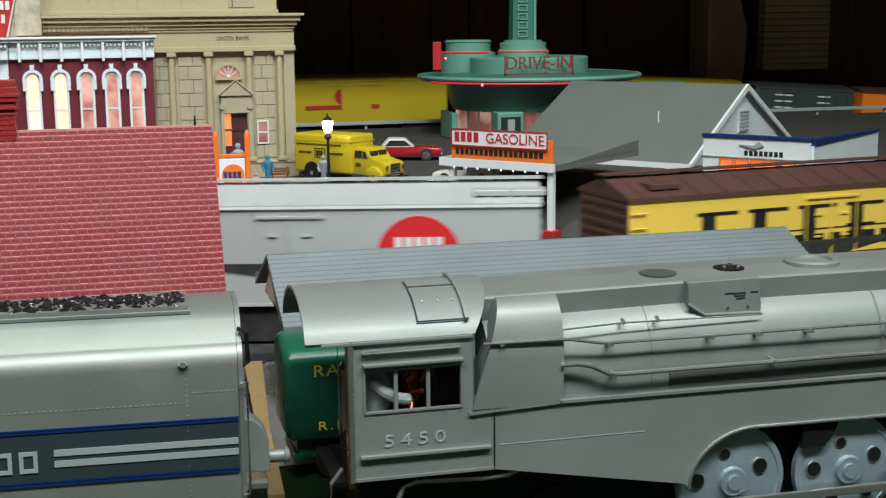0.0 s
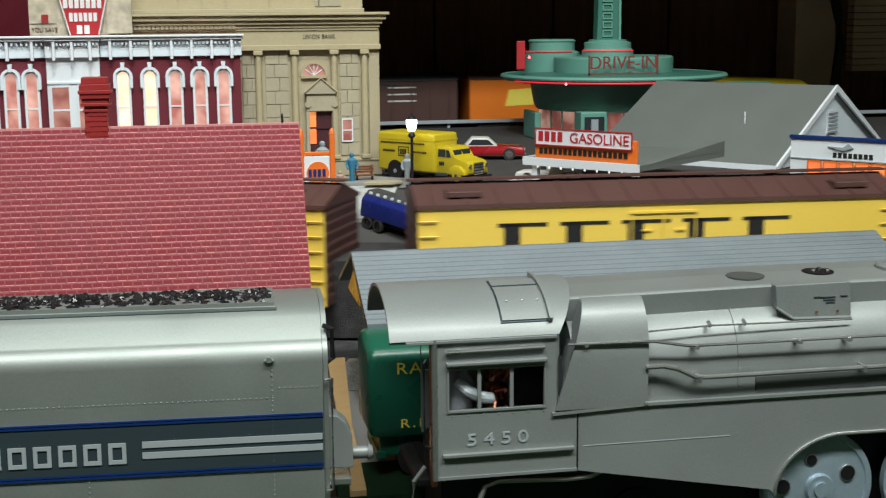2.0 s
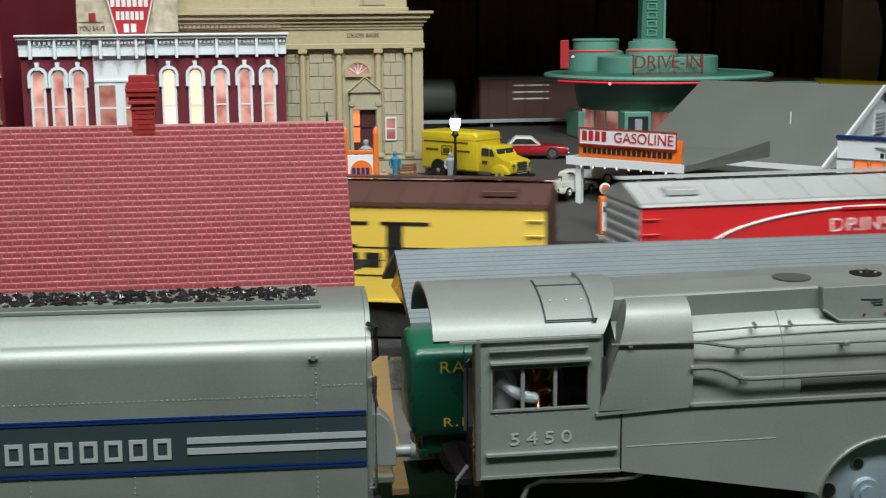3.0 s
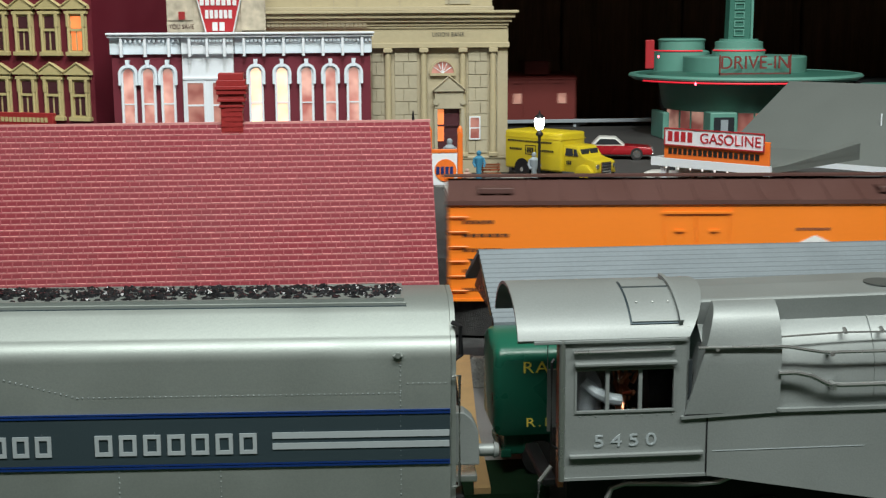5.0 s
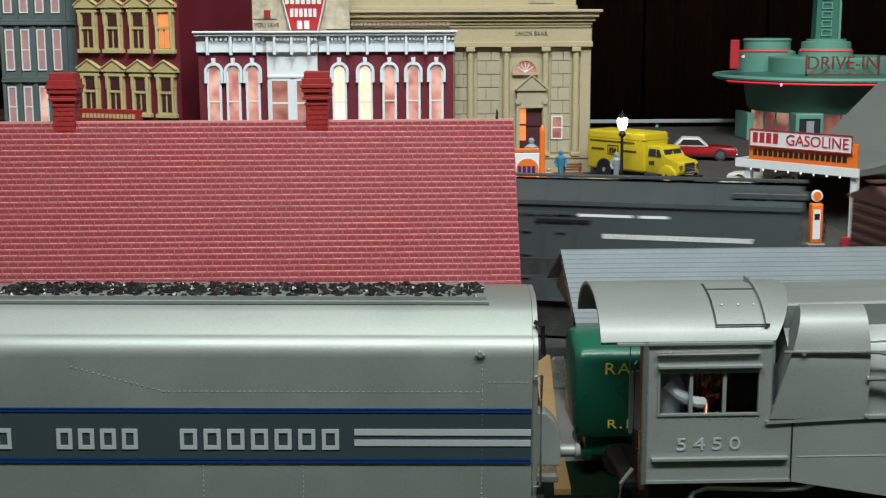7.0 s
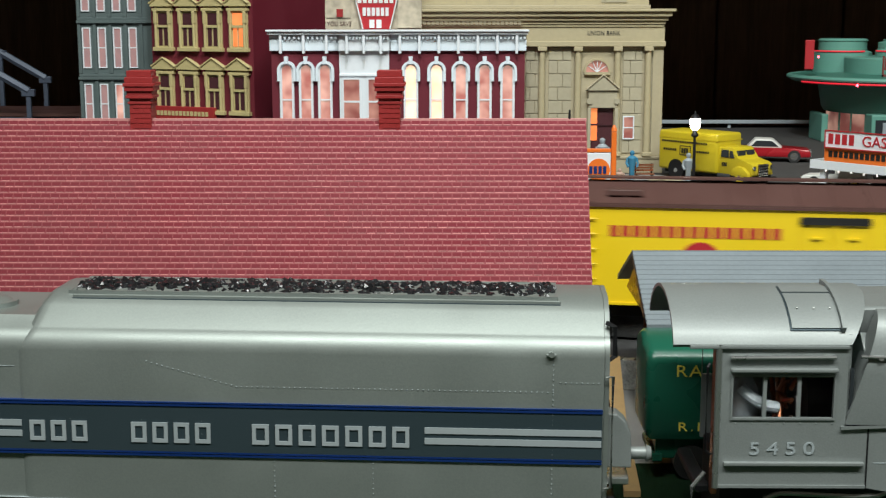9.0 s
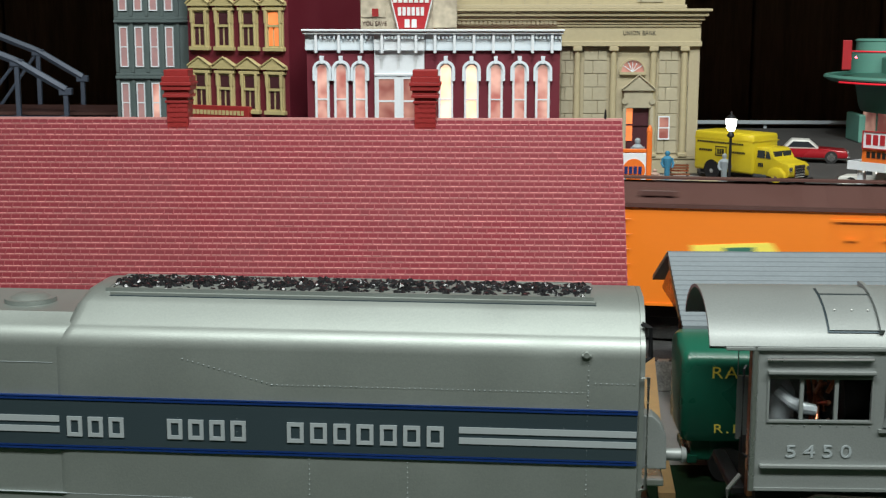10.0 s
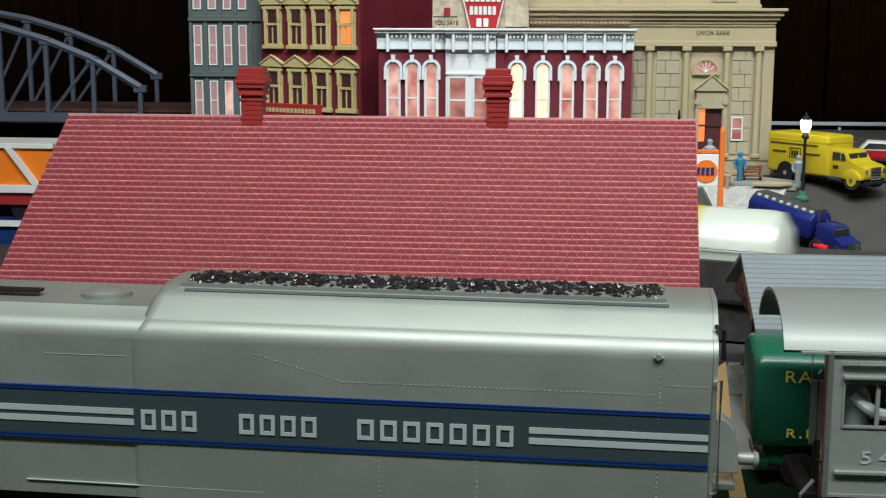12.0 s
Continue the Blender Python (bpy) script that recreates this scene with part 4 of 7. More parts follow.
def make_express_van():
    v = thing("express_van", (0.14, 0.68, 0.03), "dark green toy express van with yellow lettering beside the locomotive", "van")
    y0, y1, x0, x1 = 0.652, 0.692, 0.0888, 0.195
    b = prism([(y0 + 0.002, 0.051), (y0, 0.056), (y0 - 0.0003, 0.0890), (y0 + 0.0012, 0.0925), (y0 + 0.005, 0.0950), (y0 + 0.014, 0.0980), (y0 + 0.022, 0.0988), (y1 - 0.008, 0.0982), (y1 - 0.002, 0.0955), (y1, 0.0920), (y1, 0.051)], "x", x0, x1)
    bmesh.ops.bevel(b, geom=[e for e in b.edges if all(abs(q.co.x - x0) < 1e-6 for q in e.verts)], offset=0.0045, segments=5, affect="EDGES", profile=0.5)
    part("body", b, "green_truck", v, "", True)
    part("upper_letters", moved(text_mesh("RA", 0.0120, 0.0055, 0.0003, 1.15), pose(0.1030, y0 - 0.0003, 0.0823)), "yellow_text", v, "yellow letters")
    part("lower_letters", moved(text_mesh("R.E.", 0.0150, 0.0042, 0.0003, 1.3), pose(0.1046, y0 - 0.0001, 0.0557)), "yellow_text", v, "yellow letters")
    part("chassis", box(x0 + 0.006, x1, y0 + 0.006, y1 - 0.006, 0.040, 0.052, 0.001), "green_truck", v, "dark green chassis")
    part("rear_bumper", box(x0 + 0.004, x0 + 0.009, y0 + 0.003, y1 - 0.003, 0.0395, 0.0435, 0.0006), "green_truck", v)
    for x in (0.112, 0.18):
        part("wheel", cyl((x, y0 + 0.004, 0.0385), (x, y0 + 0.013, 0.0385), 0.0085, seg=24), "tyre", v, "", True)
        part("wheel", cyl((x, y1 - 0.013, 0.0385), (x, y1 - 0.004, 0.0385), 0.0085, seg=24), "tyre", v, "", True)
    return v


make_express_van()
# road crossing plank, striped kerb and stone edge seen between tender and cab
plank = loft([[(xa, y, z), (xb, y, z), (xb, y, z + 0.0028), (xa, y, z + 0.0028)] for xa, xb, y, z in ((0.0770, 0.0848, 0.6325, 0.0302), (0.0805, 0.0868, 0.672, 0.0322), (0.0810, 0.0878, 0.710, 0.0370), (0.0850, 0.0955, 0.808, 0.0486))])
tagged(part("crossing_plank", plank, "wood", None, ""), "pale tan wooden plank sloping up over the grey road", "plank")


def make_kerb():
    k = thing("stone_kerb", (0.1, 0.813, 0.03), "pale speckled stone kerb with dark slanted stripes along its top", "kerb", "", "structure")
    part("kerb_stone", box(-0.28, 0.40, 0.810, 0.8165, 0.03, 0.0485, 0.0008), "speckle", k)
    for i in range(20):
        x = 0.06 + i * 0.011
        part("stripe", prism([(x, 0.8099), (x + 0.004, 0.8099), (x + 0.006, 0.8166), (x + 0.002, 0.8166)], "z", 0.0484, 0.0489), "dark_grey", k)


make_kerb()

# ---- the freight train ----
RUN = [(0, 0.0000), (0.5, 0.1385), (1.0, 0.2753), (1.5, 0.4116), (2.0, 0.5357), (2.5, 0.6645), (3.0, 0.7866), (3.5, 0.9186), (5.3, 1.3811), (5.5, 1.4298), (6.0, 1.5474), (6.5, 1.6797), (7.0, 1.8088), (7.2, 1.8646), (8.8, 2.3281), (9.0, 2.3936), (9.5, 2.5616), (10, 2.7520), (10.5, 2.9585), (11, 3.1674), (11.5, 3.3821), (12.0, 3.6005)]
CAR_LEN, CAR_PITCH, CAR_FIRST = 0.3185, 0.3570, -0.0240
HALF_W = 0.033
Z_SILL, Z_EAVE, Z_RIDGE = 0.0155, 0.0790, 0.0905
MOVERS = []


def truck_frames(car, xs):
    for x in xs:
        tr = part("bogie", box(x - 0.020, x + 0.020, -0.0245, -0.0215, 0.006, 0.013, 0.001), "black", car, "black bogie", False, True)
        part("side_frame", box(x - 0.020, x + 0.020, 0.0215, 0.0245, 0.006, 0.013, 0.001), "black", tr, "", False, True)
        part("bolster", box(x - 0.006, x + 0.006, -0.024, 0.024, 0.009, 0.0156), "black", tr, "", False, True)
        for dx in (-0.013, 0.013):
            part("wheel", cyl((x + dx, -0.0205, 0.0072), (x + dx, 0.0205, 0.0072), 0.0072, seg=20), "black", tr, "", True, True)


def freight_car(name, label, side, roof, ends, n, trim=None, length=CAR_LEN):
    """A reefer with ribbed ends, peaked roof with running board, ladders and a door. Local x runs along the car, z up from the rail top."""
    car = thing(name, (0, 0, 0), label, "freight car", "freight train on the curved track")
    h, w = length / 2 - 0.002, HALF_W
    P = lambda nm, bm, m, lb="": part(nm, bm, m, car, lb, False, True)
    P("body", box(-h, h, -w, w, Z_SILL, Z_EAVE, 0.0006), side)
    rf = prism([(-w - 0.0012, Z_EAVE - 0.001), (-w - 0.0012, Z_EAVE + 0.0012), (0, Z_RIDGE), (w + 0.0012, Z_EAVE + 0.0012), (w + 0.0012, Z_EAVE - 0.001)], "x", -h - 0.0015, h + 0.0015)
    P("roof", rf, roof)
    for i in range(15):
        x = -h + 0.010 + i * (2 * h - 0.02) / 14
        P("roof_rib", prism([(-w - 0.0010, Z_EAVE + 0.0012), (-w - 0.0010, Z_EAVE + 0.0020), (0, Z_RIDGE + 0.0006), (0, Z_RIDGE - 0.001)], "x", x - 0.0008, x + 0.0008), roof)
    P("running_board", box(-h - 0.004, h + 0.004, -0.0045, 0.0045, Z_RIDGE + 0.0012, Z_RIDGE + 0.0024), roof)
    for s in (-1, 1):
        for k in range(9):
            z = Z_SILL + 0.004 + k * 0.0066
            P("end_rib", box(s * h if s > 0 else -h - 0.0014, h + 0.0014 if s > 0 else -h, -w + 0.003, w - 0.003, z, z + 0.0030, 0.0004, None, 1), ends)
        P("end_sheet", box(s * h + (-0.0003 if s > 0 else -0.0006), s * h + (0.0006 if s > 0 else 0.0003), -w + 0.0012, w - 0.0012, Z_SILL, Z_EAVE + 0.0002), ends)
        for xx, m in ((s * (h - 0.0065), side), (s * (h - 0.030), roof)):
            if m == roof:
                P("ice_hatch", box(xx - 0.011, xx + 0.011, -w + 0.006, -w + 0.022, Z_EAVE + 0.0046, Z_EAVE + 0.0085, 0.0006), roof)
                continue
            for k in range(6):
                z = Z_SILL + 0.007 + k * 0.0095
                P("ladder_rung", tube([(xx - 0.0055, -w - 0.0012, z), (xx + 0.0055, -w - 0.0012, z)], 0.0006, 6), side)
        P("coupler", box(s * h if s > 0 else -h - 0.031, h + 0.031 if s > 0 else -h, -0.003, 0.003, 0.0095, 0.0145, 0.0008), "black")
    for x in (-0.021, 0.0205):
        P("door_post", box(x, x + 0.0008, -w - 0.0007, -w, Z_SILL + 0.002, Z_EAVE - 0.003), side)
    P("door_rail", box(-0.022, 0.022, -w - 0.0013, -w, Z_EAVE - 0.0075, Z_EAVE - 0.0060), side)
    P("door_bar", box(-0.0006, 0.0006, -w - 0.0012, -w, Z_SILL + 0.003, Z_EAVE - 0.009), side)
    for z in (0.030, 0.045, 0.060):
        for x in (-0.014, 0.008):
            P("door_hinge", box(x, x + 0.006, -w - 0.0012, -w, z, z + 0.0012), side)
    P("eave_strip", box(-h, h, -w - 0.0015, -w - 0.0001, Z_EAVE - 0.0014, Z_EAVE + 0.0002), trim or roof)
    P("side_sill", box(-h, h, -w - 0.0008, -w, Z_SILL, Z_SILL + 0.0016), side)
    P("underframe", box(-h + 0.004, h - 0.004, -0.012, 0.012, 0.0105, Z_SILL), "black")
    truck_frames(car, (-h + 0.045, h - 0.045))
    MOVERS.append((car, CAR_FIRST + (n - 1) * CAR_PITCH + 0.1493))
    return car


def mark(car, bm, m, label):
    return part("marking", bm, m, car, label, False, True)


def disc(x, z, r, d=0.0004, sx=1.0, seg=40, cut=None):
    pts = [(x + r * sx * math.cos(2 * math.pi * k / seg), z + r * math.sin(2 * math.pi * k / seg)) for k in range(seg)]
    return prism(pts, "y", -HALF_W - d, -HALF_W + 0.0002)


def ellipse_ring(x, z, rx, rz, w, d=0.0006):
    pts = [(x + rx * math.cos(2 * math.pi * k / 48), -HALF_W - d / 2, z + rz * math.sin(2 * math.pi * k / 48)) for k in range(49)]
    return tube(pts, w, 6)


YS = -HALF_W


def serif_blocks(car, x0, x1, z0, z1, n, m, label):
    """Bold plain letter-sized shapes: alternating wedges and uprights."""
    w = (x1 - x0) / n
    for i in range(n):
        a = x0 + i * w
        bm = box(a + 0.1 * w, a + 0.36 * w, YS - 0.0004, YS + 0.0002, z0, z1)
        box(a, a + 0.8 * w, YS - 0.0004, YS + 0.0002, z1 - 0.0022, z1, 0, bm)
        if i % 2:
            box(a, a + 0.62 * w, YS - 0.0004, YS + 0.0002, (z0 + z1) / 2 - 0.001, (z0 + z1) / 2 + 0.001, 0, bm)
        mark(car, bm, m, label)


# silver car with a red round emblem
c0 = freight_car("silver_refrigerator_car", "light grey model refrigerator car with a round red emblem", "car_silver", "car_silver", "car_silver", 0, "letter_white")
mark(c0, disc(0.081, 0.046, 0.0265, 0.0004), "car_sred", "round red emblem")
mark(c0, bars(0.066, 0.098, YS - 0.0003, 0.050, 0.059, 5), "letter_white", "white letter bars")
mark(c0, bars(0.060, 0.104, YS - 0.0003, 0.036, 0.046, 6), "letter_white", "white letter bars")
# two yellow cars with large black letters
for n in (1, 2):
    c = freight_car("yellow_refrigerator_car", "warm yellow model refrigerator car with large black letter shapes", "swift_yellow", "brown", "brown", n)
    serif_blocks(c, -0.107, 0.092, 0.036, 0.0675, 5, "letter_black", "large black letter shape")
    mark(c, box(-0.11, 0.095, YS - 0.0004, YS + 0.0002, 0.0505, 0.0513), "letter_black", "thin black line")
    mark(c, box(-0.11, 0.095, YS - 0.0004, YS + 0.0002, 0.0325, 0.0332), "letter_black", "thin black line")
    mark(c, bars(-0.045, 0.085, YS, 0.038, 0.0475, 9), "letter_black", "black letter bars")
    mark(c, bars(-0.14, -0.122, YS, 0.050, 0.053, 4), "letter_black", "small black bars")
# scarlet car with a white oval
c = freight_car("scarlet_refrigerator_car", "scarlet model refrigerator car with silver roof and a white oval", "car_sred", "car_silver", "car_silver", 3, "letter_white")
mark(c, ellipse_ring(0.0, 0.0455, 0.115, 0.0275, 0.0010), "letter_white", "thin white oval")
mark(c, moved(text_mesh("DRINK", 0.046, 0.0085, 0.0004, 1.1), pose(-0.028, YS, 0.0572)), "letter_white", "white word drink")
for a in (-0.060, 0.030):
    sw = tube([(a, YS - 0.0004, 0.035), (a + 0.004, YS - 0.0004, 0.047), (a + 0.014, YS - 0.0004, 0.0535), (a + 0.022, YS - 0.0004, 0.052), (a + 0.018, YS - 0.0004, 0.047)], 0.0016, 6)
    mark(c, sw, "letter_white", "white script stroke")
mark(c, bars(-0.038, 0.024, YS, 0.036, 0.044, 6), "letter_white", "white script bars")
for z in (0.041, 0.034, 0.029, 0.024):
    mark(c, bars(-0.150, -0.124, YS, z, z + 0.0026, 5), "letter_white", "small white bars")
# orange car with white and black emblem
c = freight_car("orange_refrigerator_car", "orange model refrigerator car with a white diamond emblem", "car_orange", "brown", "brown", 4)
mark(c, prism([(0.051, 0.046), (0.075, 0.0575), (0.099, 0.046), (0.099, 0.036), (0.075, 0.0265), (0.051, 0.036)], "y", YS - 0.0004, YS), "letter_white", "white emblem")
mark(c, box(0.048, 0.102, YS - 0.0007, YS, 0.0300, 0.0360), "letter_black", "black emblem bar")
mark(c, bars(0.048, 0.102, YS - 0.0003, 0.0395, 0.0470, 6), "letter_black", "dark emblem bars")
mark(c, bars(0.063, 0.085, YS, 0.0605, 0.0622, 6), "brown", "small brown bars")
for z, b in ((0.0655, -0.128), (0.057, -0.118), (0.0475, -0.122), (0.034, -0.130), (0.0305, -0.132), (0.022, -0.130)):
    mark(c, bars(-0.148, b, YS, z, z + 0.0022, 6), "letter_black", "small dark bars")
# charcoal car
c = freight_car("charcoal_refrigerator_car", "charcoal model refrigerator car with white lettering bars", "car_char", "car_char", "car_char", 5, "car_char")
mark(c, bars(-0.128, -0.030, YS, 0.0580, 0.0650, 15), "letter_white", "white letter bars")
mark(c, ellipse_ring(-0.082, 0.042, 0.0125, 0.0125, 0.0014), "letter_white", "white ring")
for a, b in ((-0.046, -0.022), (-0.018, 0.008), (0.018, 0.056), (0.060, 0.078)):
    mark(c, box(a, b, YS - 0.0004, YS, 0.0705, 0.0722), "letter_white", "white line of small lettering")
mark(c, bars(0.038, 0.130, YS, 0.0570, 0.0600, 22), "letter_white", "white letter bars")
mark(c, box(-0.005, 0.030, YS - 0.0012, YS, 0.0665, 0.0685), "black", "black door rail")
for z in (0.045, 0.030):
    mark(c, bars(0.060, 0.110, YS, z, z + 0.0030, 12), "letter_white", "white letter bars")
# two bright yellow cars
for n in (6, 7):
    c = freight_car("bright_yellow_refrigerator_car", "bright yellow model refrigerator car with brown roof and red emblem", "ap_yellow", "brown", "brown", n)
    mark(c, bars(-0.136, -0.030, YS, 0.0590, 0.0660, 15), "sign_red", "red letter bars")
    mark(c, disc(-0.080, 0.043, 0.0135, 0.0004), "sign_red", "round red emblem")
    mark(c, bars(-0.088, -0.072, YS - 0.0003, 0.0385, 0.0480, 3), "letter_white", "white letter bars")
    mark(c, box(-0.118, -0.075, YS - 0.0004, YS, 0.0240, 0.0340), "sign_red", "red banner")
    mark(c, bars(-0.112, -0.080, YS - 0.0003, 0.0265, 0.0315, 8), "letter_white", "white letter bars")
    mark(c, box(-0.021, 0.021, YS - 0.0016, YS, 0.0690, 0.0735), "letter_black", "black door track")
    for z, b in ((0.0665, 0.078), (0.051, 0.092), (0.038, 0.075), (0.0255, 0.085)):
        mark(c, bars(0.060, b, YS, z, z + 0.0026, 8), "letter_black", "small black bars")
# orange car with an oval and a green label
c = freight_car("orange_refrigerator_car", "orange model refrigerator car with a pale oval and a green label", "car_orange", "brown", "brown", 8)
mark(c, prism([(-0.106, 0.0545), (-0.058, 0.0575), (-0.049, 0.045), (-0.052, 0.030), (-0.104, 0.030)], "y", YS - 0.0004, YS), "yellow_text", "yellow label")
mark(c, prism([(-0.086, 0.0535), (-0.068, 0.0545), (-0.068, 0.047), (-0.086, 0.046)], "y", YS - 0.0008, YS), "mint_dark", "green patch")
mark(c, box(-0.104, -0.052, YS - 0.0007, YS, 0.0400, 0.0418), "letter_white", "white line")
mark(c, disc(0.108, 0.0490, 0.0120, 0.0004, 3.2), "letter_black", "dark oval edge")
mark(c, disc(0.108, 0.0490, 0.0108, 0.0008, 3.2), "car_buff", "pale oval")
mark(c, prism([(0.035, 0.062), (0.043, 0.062), (0.046, 0.058), (0.066, 0.060), (0.066, 0.055), (0.046, 0.053), (0.042, 0.049), (0.034, 0.049)], "y", YS - 0.0004, YS), "fig_grey", "grey bird-like shape")
# warm grey car
c = freight_car("warm_grey_refrigerator_car", "warm grey model refrigerator car with a yellow-edged blue emblem", "car_buff", "brown", "brown", 9, "brown")
for g, m, d in ((0.003, "yellow", 0.0004), (0.0, "blue_line", 0.0008)):
    mark(c, prism([(-0.081 - g, 0.0665 + g), (-0.055 + g, 0.0665 + g), (-0.055 + g, 0.060), (-0.045 + g, 0.058 + g), (-0.053, 0.051 - g), (-0.083, 0.051 - g), (-0.093 - g, 0.058 + g), (-0.081 - g, 0.060)], "y", YS - d, YS), m, "keystone emblem")
for z in (0.040, 0.033):
    mark(c, box(-0.14, -0.07, YS - 0.0004, YS, z, z + 0.0014), "yellow_text", "thin yellow line")
mark(c, box(-0.14, -0.07, YS - 0.0004, YS, 0.021, 0.029), "sign_red", "dull red band")
mark(c, bars(0.040, 0.120, YS, 0.055, 0.0605, 10), "fig_grey", "faded grey bars")


def tank_car(n):
    car = thing("white_tank_car", (0, 0, 0), "pale greenish white model tank car with a yellow band", "tank car", "freight train on the curved track")
    L = 0.097
    body = bmesh.new()
    prof = [(0.004, -L - 0.006), (0.018, -L - 0.004), (0.0262, -L + 0.002), (0.0272, -L + 0.008), (0.0272, L - 0.008), (0.0262, L - 0.002), (0.018, L + 0.004), (0.004, L + 0.006)]
    lathe(prof, 0, 0, 40, body)
    body.transform(pose(0, 0, 0.0455, 0, 90, 0))
    part("tank", body, "tank_white", car, "", True, True)
    part("dome", lathe([(0.013, 0.066), (0.013, 0.080), (0.0125, 0.0835), (0.010, 0.0860), (0.004, 0.0868)], -0.012, 0, 32), "tank_white", car, "", True, True)
    part("dome_lid", lathe([(0.0085, 0.0862), (0.0085, 0.0885), (0.003, 0.0895)], -0.012, 0, 24), "tank_white", car, "", True, True)
    part("hand_rail", tube([(-L, -0.0290, 0.0505), (L, -0.0290, 0.0505)], 0.0006), "steel", car, "", True, True)
    part("walkway", box(-L, L, -0.031, 0.031, 0.0165, 0.0185), "black", car, "black underframe", False, True)
    part("band", cyl((0.030, 0, 0.0455), (0.046, 0, 0.0455), 0.0275, seg=40), "yellow", car, "yellow band", True, True)
    # thin black bar that draws a shadow line on the tank as colour
    part("shadow_line", box(-0.06, 0.0, -0.0288, -0.026, 0.0535, 0.0550), "black", car, "black bar painted in as a shadow line", False, True)
    for s in (-1, 1):
        part("coupler", box(s * (L + 0.014) - 0.022, s * (L + 0.014) + 0.022, -0.003, 0.003, 0.0095, 0.0145), "black", car, "", False, True)
    truck_frames(car, (-0.062, 0.062))
    MOVERS.append((car, CAR_FIRST + (n - 1) * CAR_PITCH + 0.094))


tank_car(10)

# ---- the town ----
G = 0.124


def sash(parent, x0, x1, y, z0, z1, frame_m, pane_m, bar=0.0008, rail=True, name="window"):
    """A framed window standing 1 mm proud of a wall face at y."""
    w = part(name, ring_bar(x0, x1, y - 0.0012, y + 0.0004, z0, z1, bar), frame_m, parent)
    part("pane", box(x0 + bar * 0.6, x1 - bar * 0.6, y - 0.0002, y + 0.0003, z0 + bar * 0.6, z1 - bar * 0.6), pane_m, w)
    if rail:
        part("meeting_rail", box(x0 + bar, x1 - bar, y - 0.0009, y - 0.0002, (z0 + z1) / 2 - bar / 2, (z0 + z1) / 2 + bar / 2), frame_m, w)
    return w


def arch_poly(cx, w, z0, z1, n=12):
    """Outline of an opening with a round head: half-width w, springing so that the crown is z1."""
    zs = z1 - w
    return [(cx - w, z0)] + [(cx - w * math.cos(math.pi * k / n), zs + w * math.sin(math.pi * k / n)) for k in range(n + 1)] + [(cx + w, z0)]


def arch_band(cx, w, t, z0, zs, n=14):
    """A horseshoe hood over a round-headed window."""
    outer = [(cx - w - t, z0)] + [(cx - (w + t) * math.cos(math.pi * k / n), zs + (w + t) * math.sin(math.pi * k / n)) for k in range(n + 1)] + [(cx + w + t, z0)]
    inner = [(cx + w, z0)] + [(cx + w * math.cos(math.pi * k / n), zs + w * math.sin(math.pi * k / n)) for k in range(n + 1)] + [(cx - w, z0)]
    return outer + inner


